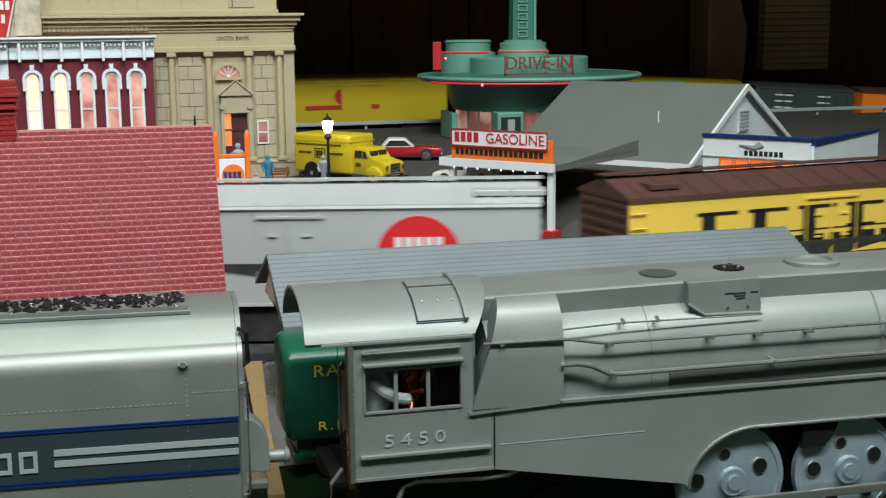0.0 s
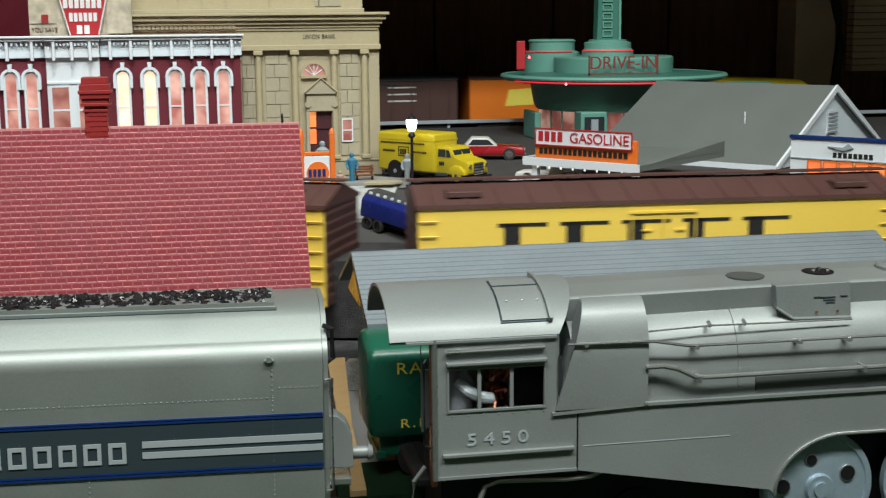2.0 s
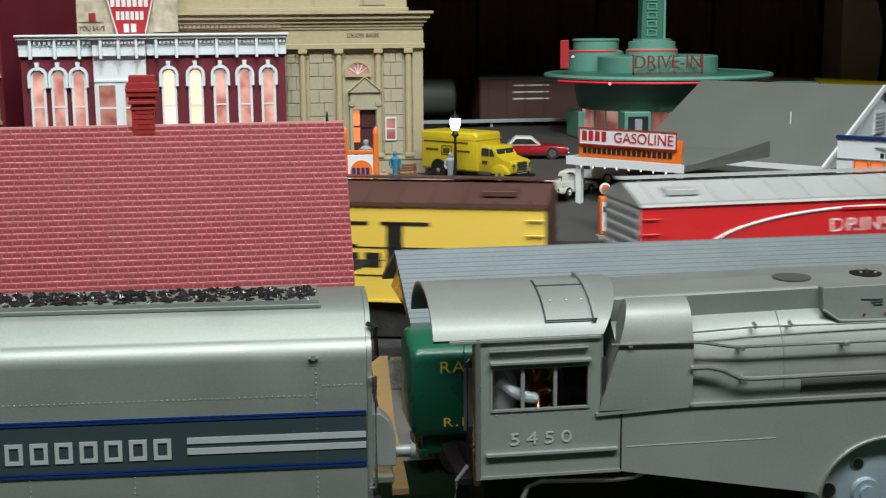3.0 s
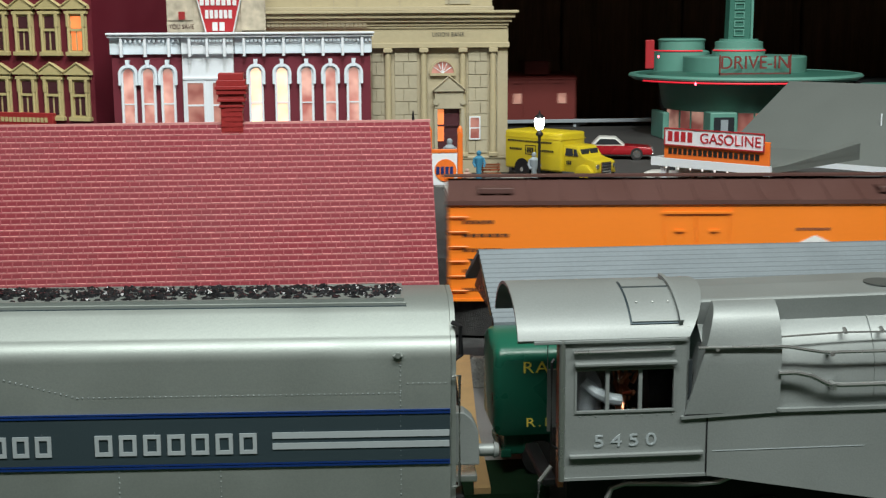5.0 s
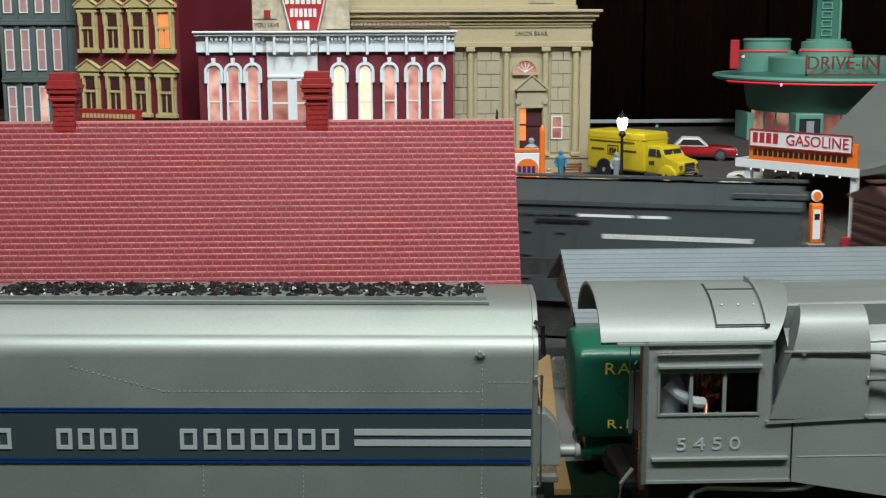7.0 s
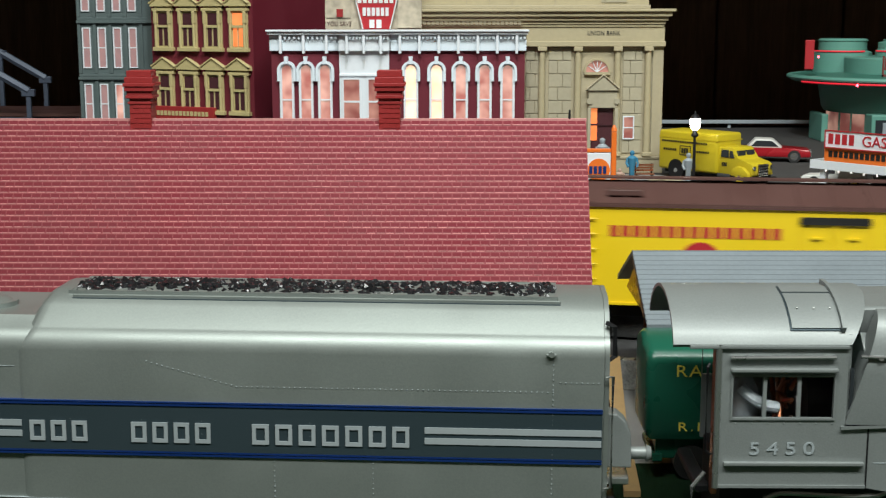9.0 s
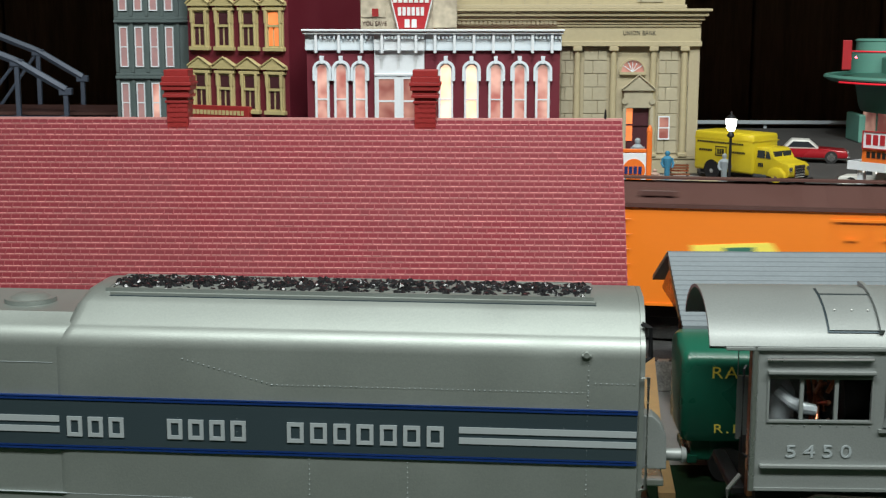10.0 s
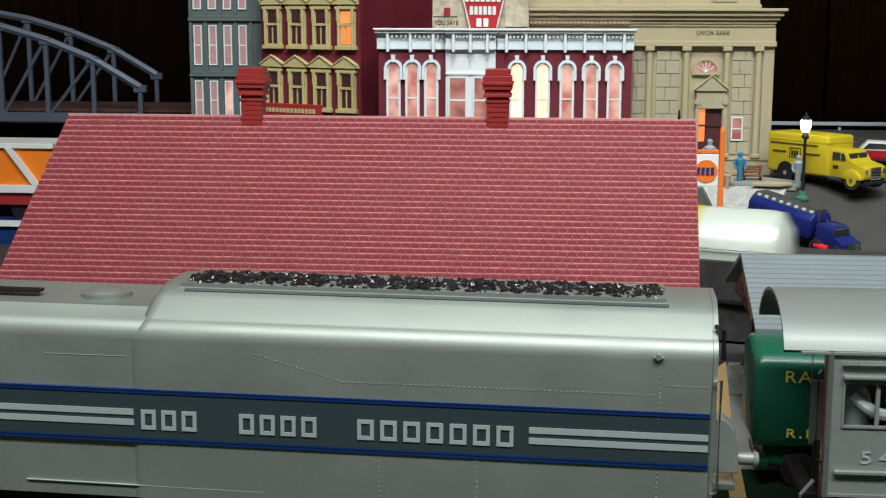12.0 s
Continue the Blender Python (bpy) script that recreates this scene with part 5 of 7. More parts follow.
def make_union_bank():
    b = thing("bank_building", (0.06, 1.16, G), "cream stone model bank with columns, pedimented door and lettered frieze", "building")
    x0, x1, y = -0.040, 0.1620, 1.112
    part("wall", box(x0, x1 - 0.001, y, 1.25, G, 0.2290), "cream", b)
    # block courses between the columns
    for k in range(8):
        z = 0.1400 + k * 0.0105
        for xa, xb in ((0.0715, 0.0895), (0.1305, 0.1455), (0.0535, 0.0640), (0.1525, 0.1612)):
            cut = (xa + xb) / 2 + (0.002 if k % 2 else -0.002)
            part("stone_block", box(xa, cut - 0.0002, y - 0.0010, y + 0.001, z, z + 0.0100, 0.0002, None, 1), "cream_dark", b)
            part("stone_block", box(cut + 0.0002, xb, y - 0.0010, y + 0.001, z, z + 0.0100, 0.0002, None, 1), "cream_dark", b)
    part("plinth", box(x0, x1 + 0.001, y - 0.004, y + 0.01, G, 0.1355, 0.0006), "cream", b)
    part("plinth_cap", box(x0, x1 + 0.0015, y - 0.0048, y + 0.01, 0.1355, 0.1375, 0.0005), "cream", b)
    for x in (0.0660, 0.0945, 0.1258, 0.1500):
        c = part("column", cyl((x, y - 0.0022, 0.1405), (x, y - 0.0022, 0.2212), 0.0029, 0.0025, 20), "cream_up", b, "smooth cream column", True)
        part("capital", box(x - 0.0036, x + 0.0036, y - 0.0060, y, 0.2207, 0.2243, 0.0006), "cream_up", c)
        part("base", box(x - 0.0036, x + 0.0036, y - 0.0060, y, 0.1375, 0.1408, 0.0006), "cream_up", c)
    part("corner_pilaster", box(x1 - 0.0085, x1, y - 0.0022, y + 0.002, 0.1375, 0.2243, 0.0003), "cream", b)
    part("architrave", box(x0, x1 + 0.001, y - 0.0055, y + 0.01, 0.2243, 0.2283, 0.0004), "cream_up", b)
    fz = part("frieze", box(x0, x1, y - 0.0045, y + 0.01, 0.2283, 0.2393), "cream_up", b)
    part("frieze_letters", moved(text_mesh("UNION BANK", 0.0255, 0.0036, 0.0004, 1.15), pose(0.1015, y - 0.0045, 0.2330)), "letter_black", fz, "dark incised letters")
    for z, g, h in ((0.2393, 0.0055, 0.0022), (0.2415, 0.0065, 0.0028), (0.2443, 0.0085, 0.0032), (0.2475, 0.0110, 0.0038), (0.2513, 0.0135, 0.0022)):
        part("cornice", box(x0, x1 + g - 0.0062, y - g, y + 0.01, z, z + h, 0.0005), "cream_up", b)
    for i in range(26):
        part("dentil", box(x0 + 0.002 + i * 0.0034, x0 + 0.004 + i * 0.0034, y - 0.0078, y - 0.0050, 0.2412, 0.2440), "cream", b)
    part("attic", box(x0, x1 - 0.012, y + 0.003, 1.25, 0.2535, 0.315), "cream_up", b, "pale yellow attic storey")
    for xa in (0.006, 0.024, 0.042, 0.0760, 0.115):
        part("attic_joint", box(xa, xa + 0.0007, y + 0.0022, y + 0.003, 0.2535, 0.266), "cream", b)
    part("attic_band", box(x0, x1 - 0.011, y - 0.001, y + 0.003, 0.2535, 0.2565, 0.0004), "cream", b)
    part("attic_window", box(0.1125, 0.1325, y + 0.0022, y + 0.003, 0.2585, 0.275), "cream_dark", b)
    # fan window, pediment, door, small window
    fan = part("fan_window", prism(arch_band(0.1098, 0.0090, 0.0016, 0.2040, 0.2045), "y", y - 0.0026, y), "cream_up", b)
    part("fan_pane", prism(arch_poly(0.1098, 0.0090, 0.2040, 0.2135), "y", y - 0.0008, y - 0.0002), "red_pane", fan, "red lit fan pane")
    for a in (35, 65, 90, 115, 145):
        part("fan_bar", tube([(0.1098, y - 0.0012, 0.2042), (0.1098 + 0.0090 * math.cos(radians(a)), y - 0.0012, 0.2042 + 0.0090 * math.sin(radians(a)))], 0.00035, 6), "white", fan)
    part("fan_sill", box(0.0995, 0.1200, y - 0.003, y, 0.2022, 0.2042), "cream_up", b)
    part("pediment", prism([(0.1015, 0.1900), (0.1275, 0.1900), (0.1270, 0.1915), (0.1145, 0.2015), (0.1020, 0.1915)], "y", y - 0.0070, y), "cream_dark", b)
    part("pediment_rim", tube([(0.1015, y - 0.0074, 0.1912), (0.1145, y - 0.0074, 0.2022), (0.1275, y - 0.0074, 0.1912)], 0.0008, 6), "cream", b)
    part("door_lintel", box(0.1030, 0.1260, y - 0.0052, y, 0.1760, 0.1900, 0.0005), "cream_dark", b)
    for x in (0.1025, 0.1240):
        part("door_pilaster", box(x, x + 0.0028, y - 0.0050, y, 0.1375, 0.1760, 0.0004), "cream_dark", b)
        part("scroll", cyl((x + 0.0014, y - 0.0064, 0.1815), (x + 0.0014, y - 0.003, 0.1815), 0.0024, seg=16), "cream_dark", b, "", True)
    part("doorway", box(0.1053, 0.1240, y - 0.0010, y + 0.0004, 0.1375, 0.1760), "dark_pane", b, "dark open doorway")
    part("door_leaf", box(0.1053, 0.1105, y - 0.0016, y - 0.0008, 0.1500, 0.1755), "orange_glow", b, "orange lit transom")
    part("door_bar", box(0.1053, 0.1240, y - 0.0022, y - 0.0010, 0.1620, 0.1634), "dark_pane", b)
    sash(b, 0.1310, 0.1400, y - 0.001, 0.1510, 0.1695, "white", "red_pane", 0.0009)
    return b


make_union_bank()


def hooded_window(parent, cx, y, z0, z1, w, pane):
    w = w - 0.0014
    win = part("window", prism(arch_band(cx, w, 0.0018, z0, z1 - w), "y", y - 0.0022, y), "white", parent, "white arched window frame")
    part("hood", prism(arch_band(cx, w + 0.0014, 0.0020, z1 - w - 0.0085, z1 - w), "y", y - 0.0040, y), "pale_blue", win, "pale hood mould")
    part("keystone", prism([(cx - 0.0011, z1 + 0.001), (cx + 0.0011, z1 + 0.001), (cx + 0.0016, z1 + 0.0068), (cx - 0.0016, z1 + 0.0068)], "y", y - 0.0048, y), "pale_blue", win)
    part("pane", prism(arch_poly(cx, w + 0.0003, z0, z1), "y", y - 0.0007, y - 0.0001), pane, win)
    part("meeting_rail", box(cx - w, cx + w, y - 0.0018, y - 0.0007, (z0 + z1) / 2 - 0.004, (z0 + z1) / 2 - 0.0030), "white", win)


def make_red_store():
    s = thing("red_store_building", (-0.046, 1.14, G), "maroon brick model store with white arched windows and bracketed cornice", "building")
    x0, x1, y = -0.1455, 0.0515, 1.090
    part("wall", box(x0, x1, y, 1.145, G, 0.2340), "maroon", s)
    for x, p in ((-0.1336, "cream_pane"), (-0.1187, "cream_pane"), (-0.1038, "cream_pane"), (-0.0370, "warm_pane"), (-0.0170, "warm_pane"), (0.0018, "cream_pane"), (0.0203, "cream_pane"), (0.0382, "cream_pane")):
        hooded_window(s, x, y, 0.1640, 0.2105, 0.0052, p)
    # projecting white middle bay
    part("bay", box(-0.0925, -0.0537, y - 0.0035, y, G, 0.2320, 0.0004), "white", s, "white projecting bay")
    for xa in (-0.0905, -0.0712):
        sash(s, xa, xa + 0.0150, y - 0.0036, 0.1640, 0.2010, "white", "red_pane", 0.0014)
    part("bay_moulding", box(-0.0925, -0.0537, y - 0.0048, y, 0.2020, 0.2040, 0.0004), "white", s)
    # cornice
    for xa, xb, f in ((x0 - 0.001, -0.0930, 0.0), (-0.0925, -0.0532, 0.0042), (-0.0527, x1 + 0.001, 0.0)):
        part("cornice_board", box(xa, xb, y - 0.003 - f, y, 0.2215, 0.2340, 0.0004), "pale_blue" if not f else "white", s, "pale painted cornice")
        part("cornice_lip", box(xa - 0.0012, xb + 0.0012, y - 0.0075 - f, y, 0.2340, 0.2362, 0.0005), "white", s)
        part("cornice_crown", box(xa - 0.0020, xb + 0.0020, y - 0.0092 - f, y, 0.2362, 0.2378, 0.0004), "white", s)
        n = max(2, round((xb - xa) / 0.0155))
        for i in range(n):
            x = xa + (i + 0.5) * (xb - xa) / n
            part("bracket", box(x - 0.0011, x + 0.0011, y - 0.0068 - f, y - 0.002 - f, 0.2195, 0.2340, 0.0004), "white", s)
            for k in range(1, 5):
                xx = x + k * (xb - xa) / n / 5
                if xx < xb - 0.001:
                    part("small_block", box(xx - 0.0008, xx + 0.0008, y - 0.0056 - f, y - 0.002 - f, 0.2305, 0.2335), "pale_blue", s)
    # billboard on the parapet
    bb = thing("rooftop_billboard", (-0.066, 1.096, 0.2378), "rooftop billboard with a red keystone panel between faded posters", "billboard")
    part("board", box(-0.1035, -0.0285, 1.0945, 1.0965, 0.2378, 0.290), "poster", bb, "faded printed poster board")
    part("poster_panel", box(-0.1030, -0.0840, 1.0935, 1.0945, 0.2470, 0.290), "poster", bb, "faded poster")
    part("poster_panel", box(-0.0470, -0.0290, 1.0935, 1.0945, 0.2390, 0.290), "poster", bb, "faded poster")
    part("keystone_panel", prism([(-0.0740, 0.2380), (-0.0532, 0.2380), (-0.0405, 0.290), (-0.0867, 0.290)], "y", 1.0915, 1.0935), "sign_red", bb, "red keystone panel")
    for z, a, b, n in ((0.2580, -0.0780, -0.0492, 7), (0.2482, -0.0742, -0.0530, 6), (0.2390, -0.0690, -0.0582, 2)):
        w = (b - a) / n
        for i in range(n):
            part("letter_block", box(a + i * w, a + (i + 0.72) * w, 1.0909, 1.0915, z, z + 0.0064), "letter_white", bb, "white letter-sized block")
    part("panel_rim", tube([(-0.0740, 1.0912, 0.2380), (-0.0867, 1.0912, 0.290)], 0.0006, 6), "letter_white", bb)
    part("panel_rim", tube([(-0.0532, 1.0912, 0.2380), (-0.0405, 1.0912, 0.290)], 0.0006, 6), "letter_white", bb)
    part("poster_words", moved(text_mesh("YOU SAVE", 0.0190, 0.0034), pose(-0.1022, 1.0942, 0.2405)), "brown", bb, "brown words YOU SAVE")
    part("poster_figure", box(-0.0945, -0.0895, 1.0928, 1.0934, 0.2475, 0.2535), "chimney", bb)
    return s


make_red_store()


def make_maroon_block():
    """Stands at an angle to the street; built from its near front corner."""
    X0, y = -0.1655, 1.130
    b = thing("maroon_block_building", (X0, y, G), "tall maroon brick model building with ochre stone window surrounds", "building")
    part("wall", box(X0 - 0.1010, X0, y, y + 0.19, G, 0.36), "maroon", b)
    k = 1.13
    for r, z in enumerate((0.1690, 0.2205, 0.2720)):
        for c in range(4):
            x = X0 - 0.0128 - 0.0248 * (3 - c)
            lit = (r == 1 and c == 3)
            glass = "orange_glow" if lit else "dark_pane"
            w = part("window", box(x - 0.0086, x + 0.0086, y - 0.0022, y, z, z + 0.0315 * k, 0.0004), "ochre", b, "ochre stone window surround")
            h = z + 0.0315 * k
            part("pediment", prism([(x - 0.0116, h), (x + 0.0116, h), (x + 0.0108, h + 0.003), (x, h + 0.0092), (x - 0.0108, h + 0.003)], "y", y - 0.0048, y), "ochre", w)
            part("pediment_rim", tube([(x - 0.0120, y - 0.0052, h + 0.0022), (x, y - 0.0052, h + 0.0096), (x + 0.0120, y - 0.0052, h + 0.0022)], 0.0008, 6), "ochre", w)
            part("lintel", box(x - 0.0100, x + 0.0100, y - 0.0042, y, h - 0.0040, h - 0.0016, 0.0003), "ochre", w)
            part("sill", box(x - 0.0100, x + 0.0100, y - 0.0044, y, z - 0.0010, z + 0.0022, 0.0003), "ochre", w)
            part("upper_pane", box(x - 0.0046, x + 0.0046, y - 0.0026, y - 0.0021, z + 0.0205, z + 0.0300), glass, w)
            part("mid_rail", box(x - 0.0056, x + 0.0056, y - 0.0036, y - 0.0020, z + 0.0182, z + 0.0202, 0.0002), "ochre", w)
            for s in (-1, 1):
                part("lower_pane", box(x + s * 0.0027 - 0.0018, x + s * 0.0027 + 0.0018, y - 0.0026, y - 0.0021, z + 0.0035, z + 0.0182), glass, w)
                part("side_column", tube([(x + s * 0.0068, y - 0.0034, z + 0.002), (x + s * 0.0068, y - 0.0034, z + 0.0215)], 0.0012, 8), "ochre", w, "", True)
                part("bracket", box(x + s * 0.0070 - 0.0014, x + s * 0.0070 + 0.0014, y - 0.0046, y, z + 0.0215, h - 0.0040, 0.0004), "ochre", w)
    sg = part("shop_sign", box(X0 - 0.1005, X0 - 0.0360, y - 0.0070, y - 0.0022, 0.1630, 0.1740, 0.0004), "chimney", b, "dull red shop sign")
    for i in range(14):
        x = X0 - 0.0930 + i * 0.00379
        part("letter_bar", box(x, x + 0.0027, y - 0.0075, y - 0.0072, 0.1666, 0.1704), "ochre", sg, "gold letter bar")
    b.rotation_euler = (0, 0, radians(-25))
    return b


make_maroon_block()


def make_grey_block():
    b = thing("grey_block_building", (-0.30, 1.25, G), "grey green brick model building with narrow white-framed windows", "building")
    y = 1.20
    part("wall", box(-0.3265, -0.2600, y, 1.30, G, 0.33), "grey_brick", b)
    for r, z in enumerate((0.1560, 0.2040, 0.2520, 0.30)):
        for c in range(4):
            x = -0.3195 + c * 0.0133
            sash(b, x - 0.0036, x + 0.0036, y, z, z + 0.0345, "white", "cream_pane" if (r == 0 and c == 2) else "pink_pane", 0.0009)
        part("belt", box(-0.3275, -0.2600, y - 0.0028, y, z + 0.0380, z + 0.0405, 0.0004), "grey_brick", b)
        part("belt", box(-0.3270, -0.2600, y - 0.0018, y, z + 0.0405, z + 0.0430, 0.0004), "grey_brick", b)
        for c in range(5):
            x = -0.3255 + c * 0.0133
            part("pilaster", box(x - 0.0014, x + 0.0014, y - 0.0014, y, z - 0.0045, z + 0.0380), "grey_brick", b)
    return b


make_grey_block()


def make_bridge():
    b = thing("truss_bridge", (-0.62, 1.42, G), "blue grey arched truss railway bridge", "bridge")
    for y, dx, dz in ((1.36, 0.006, 0.0), (1.50, -0.020, 0.006)):
        n = 9
        xs = [-0.4300 + dx - i * 0.048 for i in range(n)]
        zs = [0.175 + dz + 0.072 * math.sin(math.pi * i / 10) ** 0.8 for i in range(n)]
        low = 0.1450
        tr = part("truss", box(xs[-1], xs[0], y - 0.004, y + 0.004, low - 0.005, low + 0.004), "bridge", b, "arched side truss")
        for i in range(n - 1):
            part("top_chord", tube([(xs[i], y, zs[i]), (xs[i + 1], y, zs[i + 1])], 0.0042, 6), "bridge", tr)
            part("post", box(xs[i] - 0.0022, xs[i] + 0.0022, y - 0.002, y + 0.002, low, zs[i]), "bridge", tr)
            if i:
                part("diagonal", tube([(xs[i], y, zs[i]), (xs[i + 1], y, low)], 0.0018, 6), "bridge", tr)
            part("gusset", box(xs[i] - 0.0065, xs[i] + 0.0065, y - 0.003, y + 0.003, zs[i] - 0.0050, zs[i] + 0.0020, 0.0005), "bridge", tr)
    for i in range(9):
        x = -0.4300 - i * 0.048
        part("cross_beam", box(x - 0.003, x + 0.003, 1.36, 1.50, 0.142, 0.149), "bridge", b)
    part("deck", box(-0.82, -0.36, 1.375, 1.485, 0.1490, 0.1520), "brown", b, "dark brown deck")
    for y in (1.36, 1.50):
        for x in (-0.43, -0.83):
            part("pier", box(x - 0.012, x + 0.012, y - 0.008, y + 0.008, G, 0.1425), "bridge", b)
    return b


make_bridge()


def make_drive_in():
    cx, cy = 0.382, 1.185
    d = thing("drive_in_diner", (cx, cy, 0.145), "round mint green model drive-in diner with red neon rings", "diner")
    P = lambda n, bm, m, lb="", s=True: part(n, bm, m, d, lb, s)
    P("drum", lathe([(0.070, 0.145), (0.070, 0.1475), (0.0665, 0.1480), (0.0665, 0.1520)], cx, cy), "mint")
    P("window_band", lathe([(0.0655, 0.1515), (0.0655, 0.1690)], cx, cy), "red_pane", "pinkish lit window band")
    P("upper_drum", lathe([(0.068, 0.1685), (0.070, 0.1720), (0.074, 0.1932)], cx, cy), "mint")
    P("disc_roof", lathe([(0.070, 0.1907), (0.0955, 0.1937), (0.0985, 0.1957), (0.0985, 0.1977), (0.0930, 0.1987), (0.052, 0.2002)], cx, cy), "mint_dark", "broad round roof")
    P("disc_rim", lathe([(0.0975, 0.1952), (0.0995, 0.1960), (0.1000, 0.1972), (0.0990, 0.1988), (0.0955, 0.1992), (0.0950, 0.1982)], cx, cy), "mint")
    P("neon_ring", ring_tube(cx, cy, 0.0992, 0.1942, 0.0008, 195, 285), "neon", "red neon tube")
    P("led", lathe([(0.0003, 0.1927), (0.0012, 0.1939), (0.0003, 0.1952)], 0.3150, 1.1020, 10), "led", "bright red lamp")
    P("second_drum", lathe([(0.0525, 0.1992), (0.0525, 0.2127), (0.0515, 0.2137)], cx, cy), "mint")
    P("tower_base", lathe([(0.0225, 0.2132), (0.0225, 0.2182), (0.0205, 0.2207), (0.0205, 0.2257), (0.0165, 0.2267), (0.0165, 0.2282)], cx - 0.007, cy - 0.005), "mint")
    P("tower_neon", ring_tube(cx - 0.007, cy - 0.005, 0.0226, 0.2187, 0.0007, 180, 330), "neon", "red neon tube")
    tw = P("tower", prism([(0.3645, 0.2277), (0.3855, 0.2277), (0.3840, 0.2962), (0.3660, 0.2962)], "y", cy - 0.008, cy + 0.004), "mint_dark", "tapering sign tower", False)
    for i in range(8):
        z = 0.2307 + i * 0.0075
        part("tower_ring", ring_bar(0.3690, 0.3780, cy - 0.0092, cy - 0.0078, z, z + 0.0058, 0.0010), "mint", tw)
    part("tower_fin", box(0.3835, 0.3855, cy - 0.010, cy + 0.004, 0.2277, 0.2922), "mint", tw)
    P("rear_drum", lathe([(0.0250, 0.1992), (0.0250, 0.2162), (0.0235, 0.2172), (0.0205, 0.2182), (0.0205, 0.2257), (0.0215, 0.2267), (0.0195, 0.2282)], 0.3370, 1.225), "mint")
    P("rear_neon", ring_tube(0.3370, 1.225, 0.0253, 0.2177, 0.0007, 180, 300), "neon", "red neon tube")
    P("rear_sign", box(0.2880, 0.2955, 1.160, 1.162, 0.2042, 0.2282, 0.0005), "sign_red", "red vertical sign", False)
    P("led", lathe([(0.0003, 0.2134), (0.0011, 0.2144), (0.0003, 0.2154)], 0.2985, 1.158, 10), "led", "bright red lamp")
    P("low_drum", lathe([(0.023, 0.145), (0.023, 0.1840), (0.0215, 0.1855), (0.0060, 0.1862)], 0.532, 1.235), "mint")
    P("side_pylon", box(0.3015, 0.3070, 1.150, 1.19, 0.145, 0.168, 0.001), "mint", "", False)
    P("entry", box(0.331, 0.354, 1.112, 1.13, 0.145, 0.170, 0.001), "mint", "mint entry porch", False)
    P("entry_glass", box(0.334, 0.351, 1.1110, 1.1122, 0.146, 0.166), "glass", "dark entry glazing", False)
    P("entry_poster", box(0.3395, 0.3455, 1.1100, 1.1110, 0.146, 0.164), "fig_grey", "pale poster figure panel", False)
    for a in range(200, 345, 12):
        x, y = cx + 0.0668 * math.cos(radians(a)), cy + 0.0668 * math.sin(radians(a))
        P("mullion", cyl((x, y, 0.1515), (x, y, 0.1690), 0.0008, seg=6), "mint")
    # a darker red than the other signs; the shadow is put into it
    sg = P("roof_sign", ring_bar(0.3420, 0.4030, 1.1270, 1.1285, 0.1992, 0.2012, 0.0008), "caboose", "red sign frame darkened as in shadow", False)
    for x in (0.3420, 0.4020):
        part("sign_post", box(x, x + 0.0011, 1.1270, 1.1285, 0.1992, 0.2162), "caboose", sg)
    part("sign_letters", moved(text_mesh("DRIVE-IN", 0.0580, 0.0105, 0.0010, 1.0), pose(0.3435, 1.1275, 0.2047)), "caboose", sg, "red raised letters darkened as in shadow")
    d.location, d.scale = (0.456, 1.413, G), (1.2, 1.2, 1.2)
    return d


def ring_tube(cx, cy, r, z, w, a0, a1):
    return tube([(cx + r * math.cos(radians(a)), cy + r * math.sin(radians(a)), z) for a in range(a0, a1 + 1, 5)], w, 6)


make_drive_in()


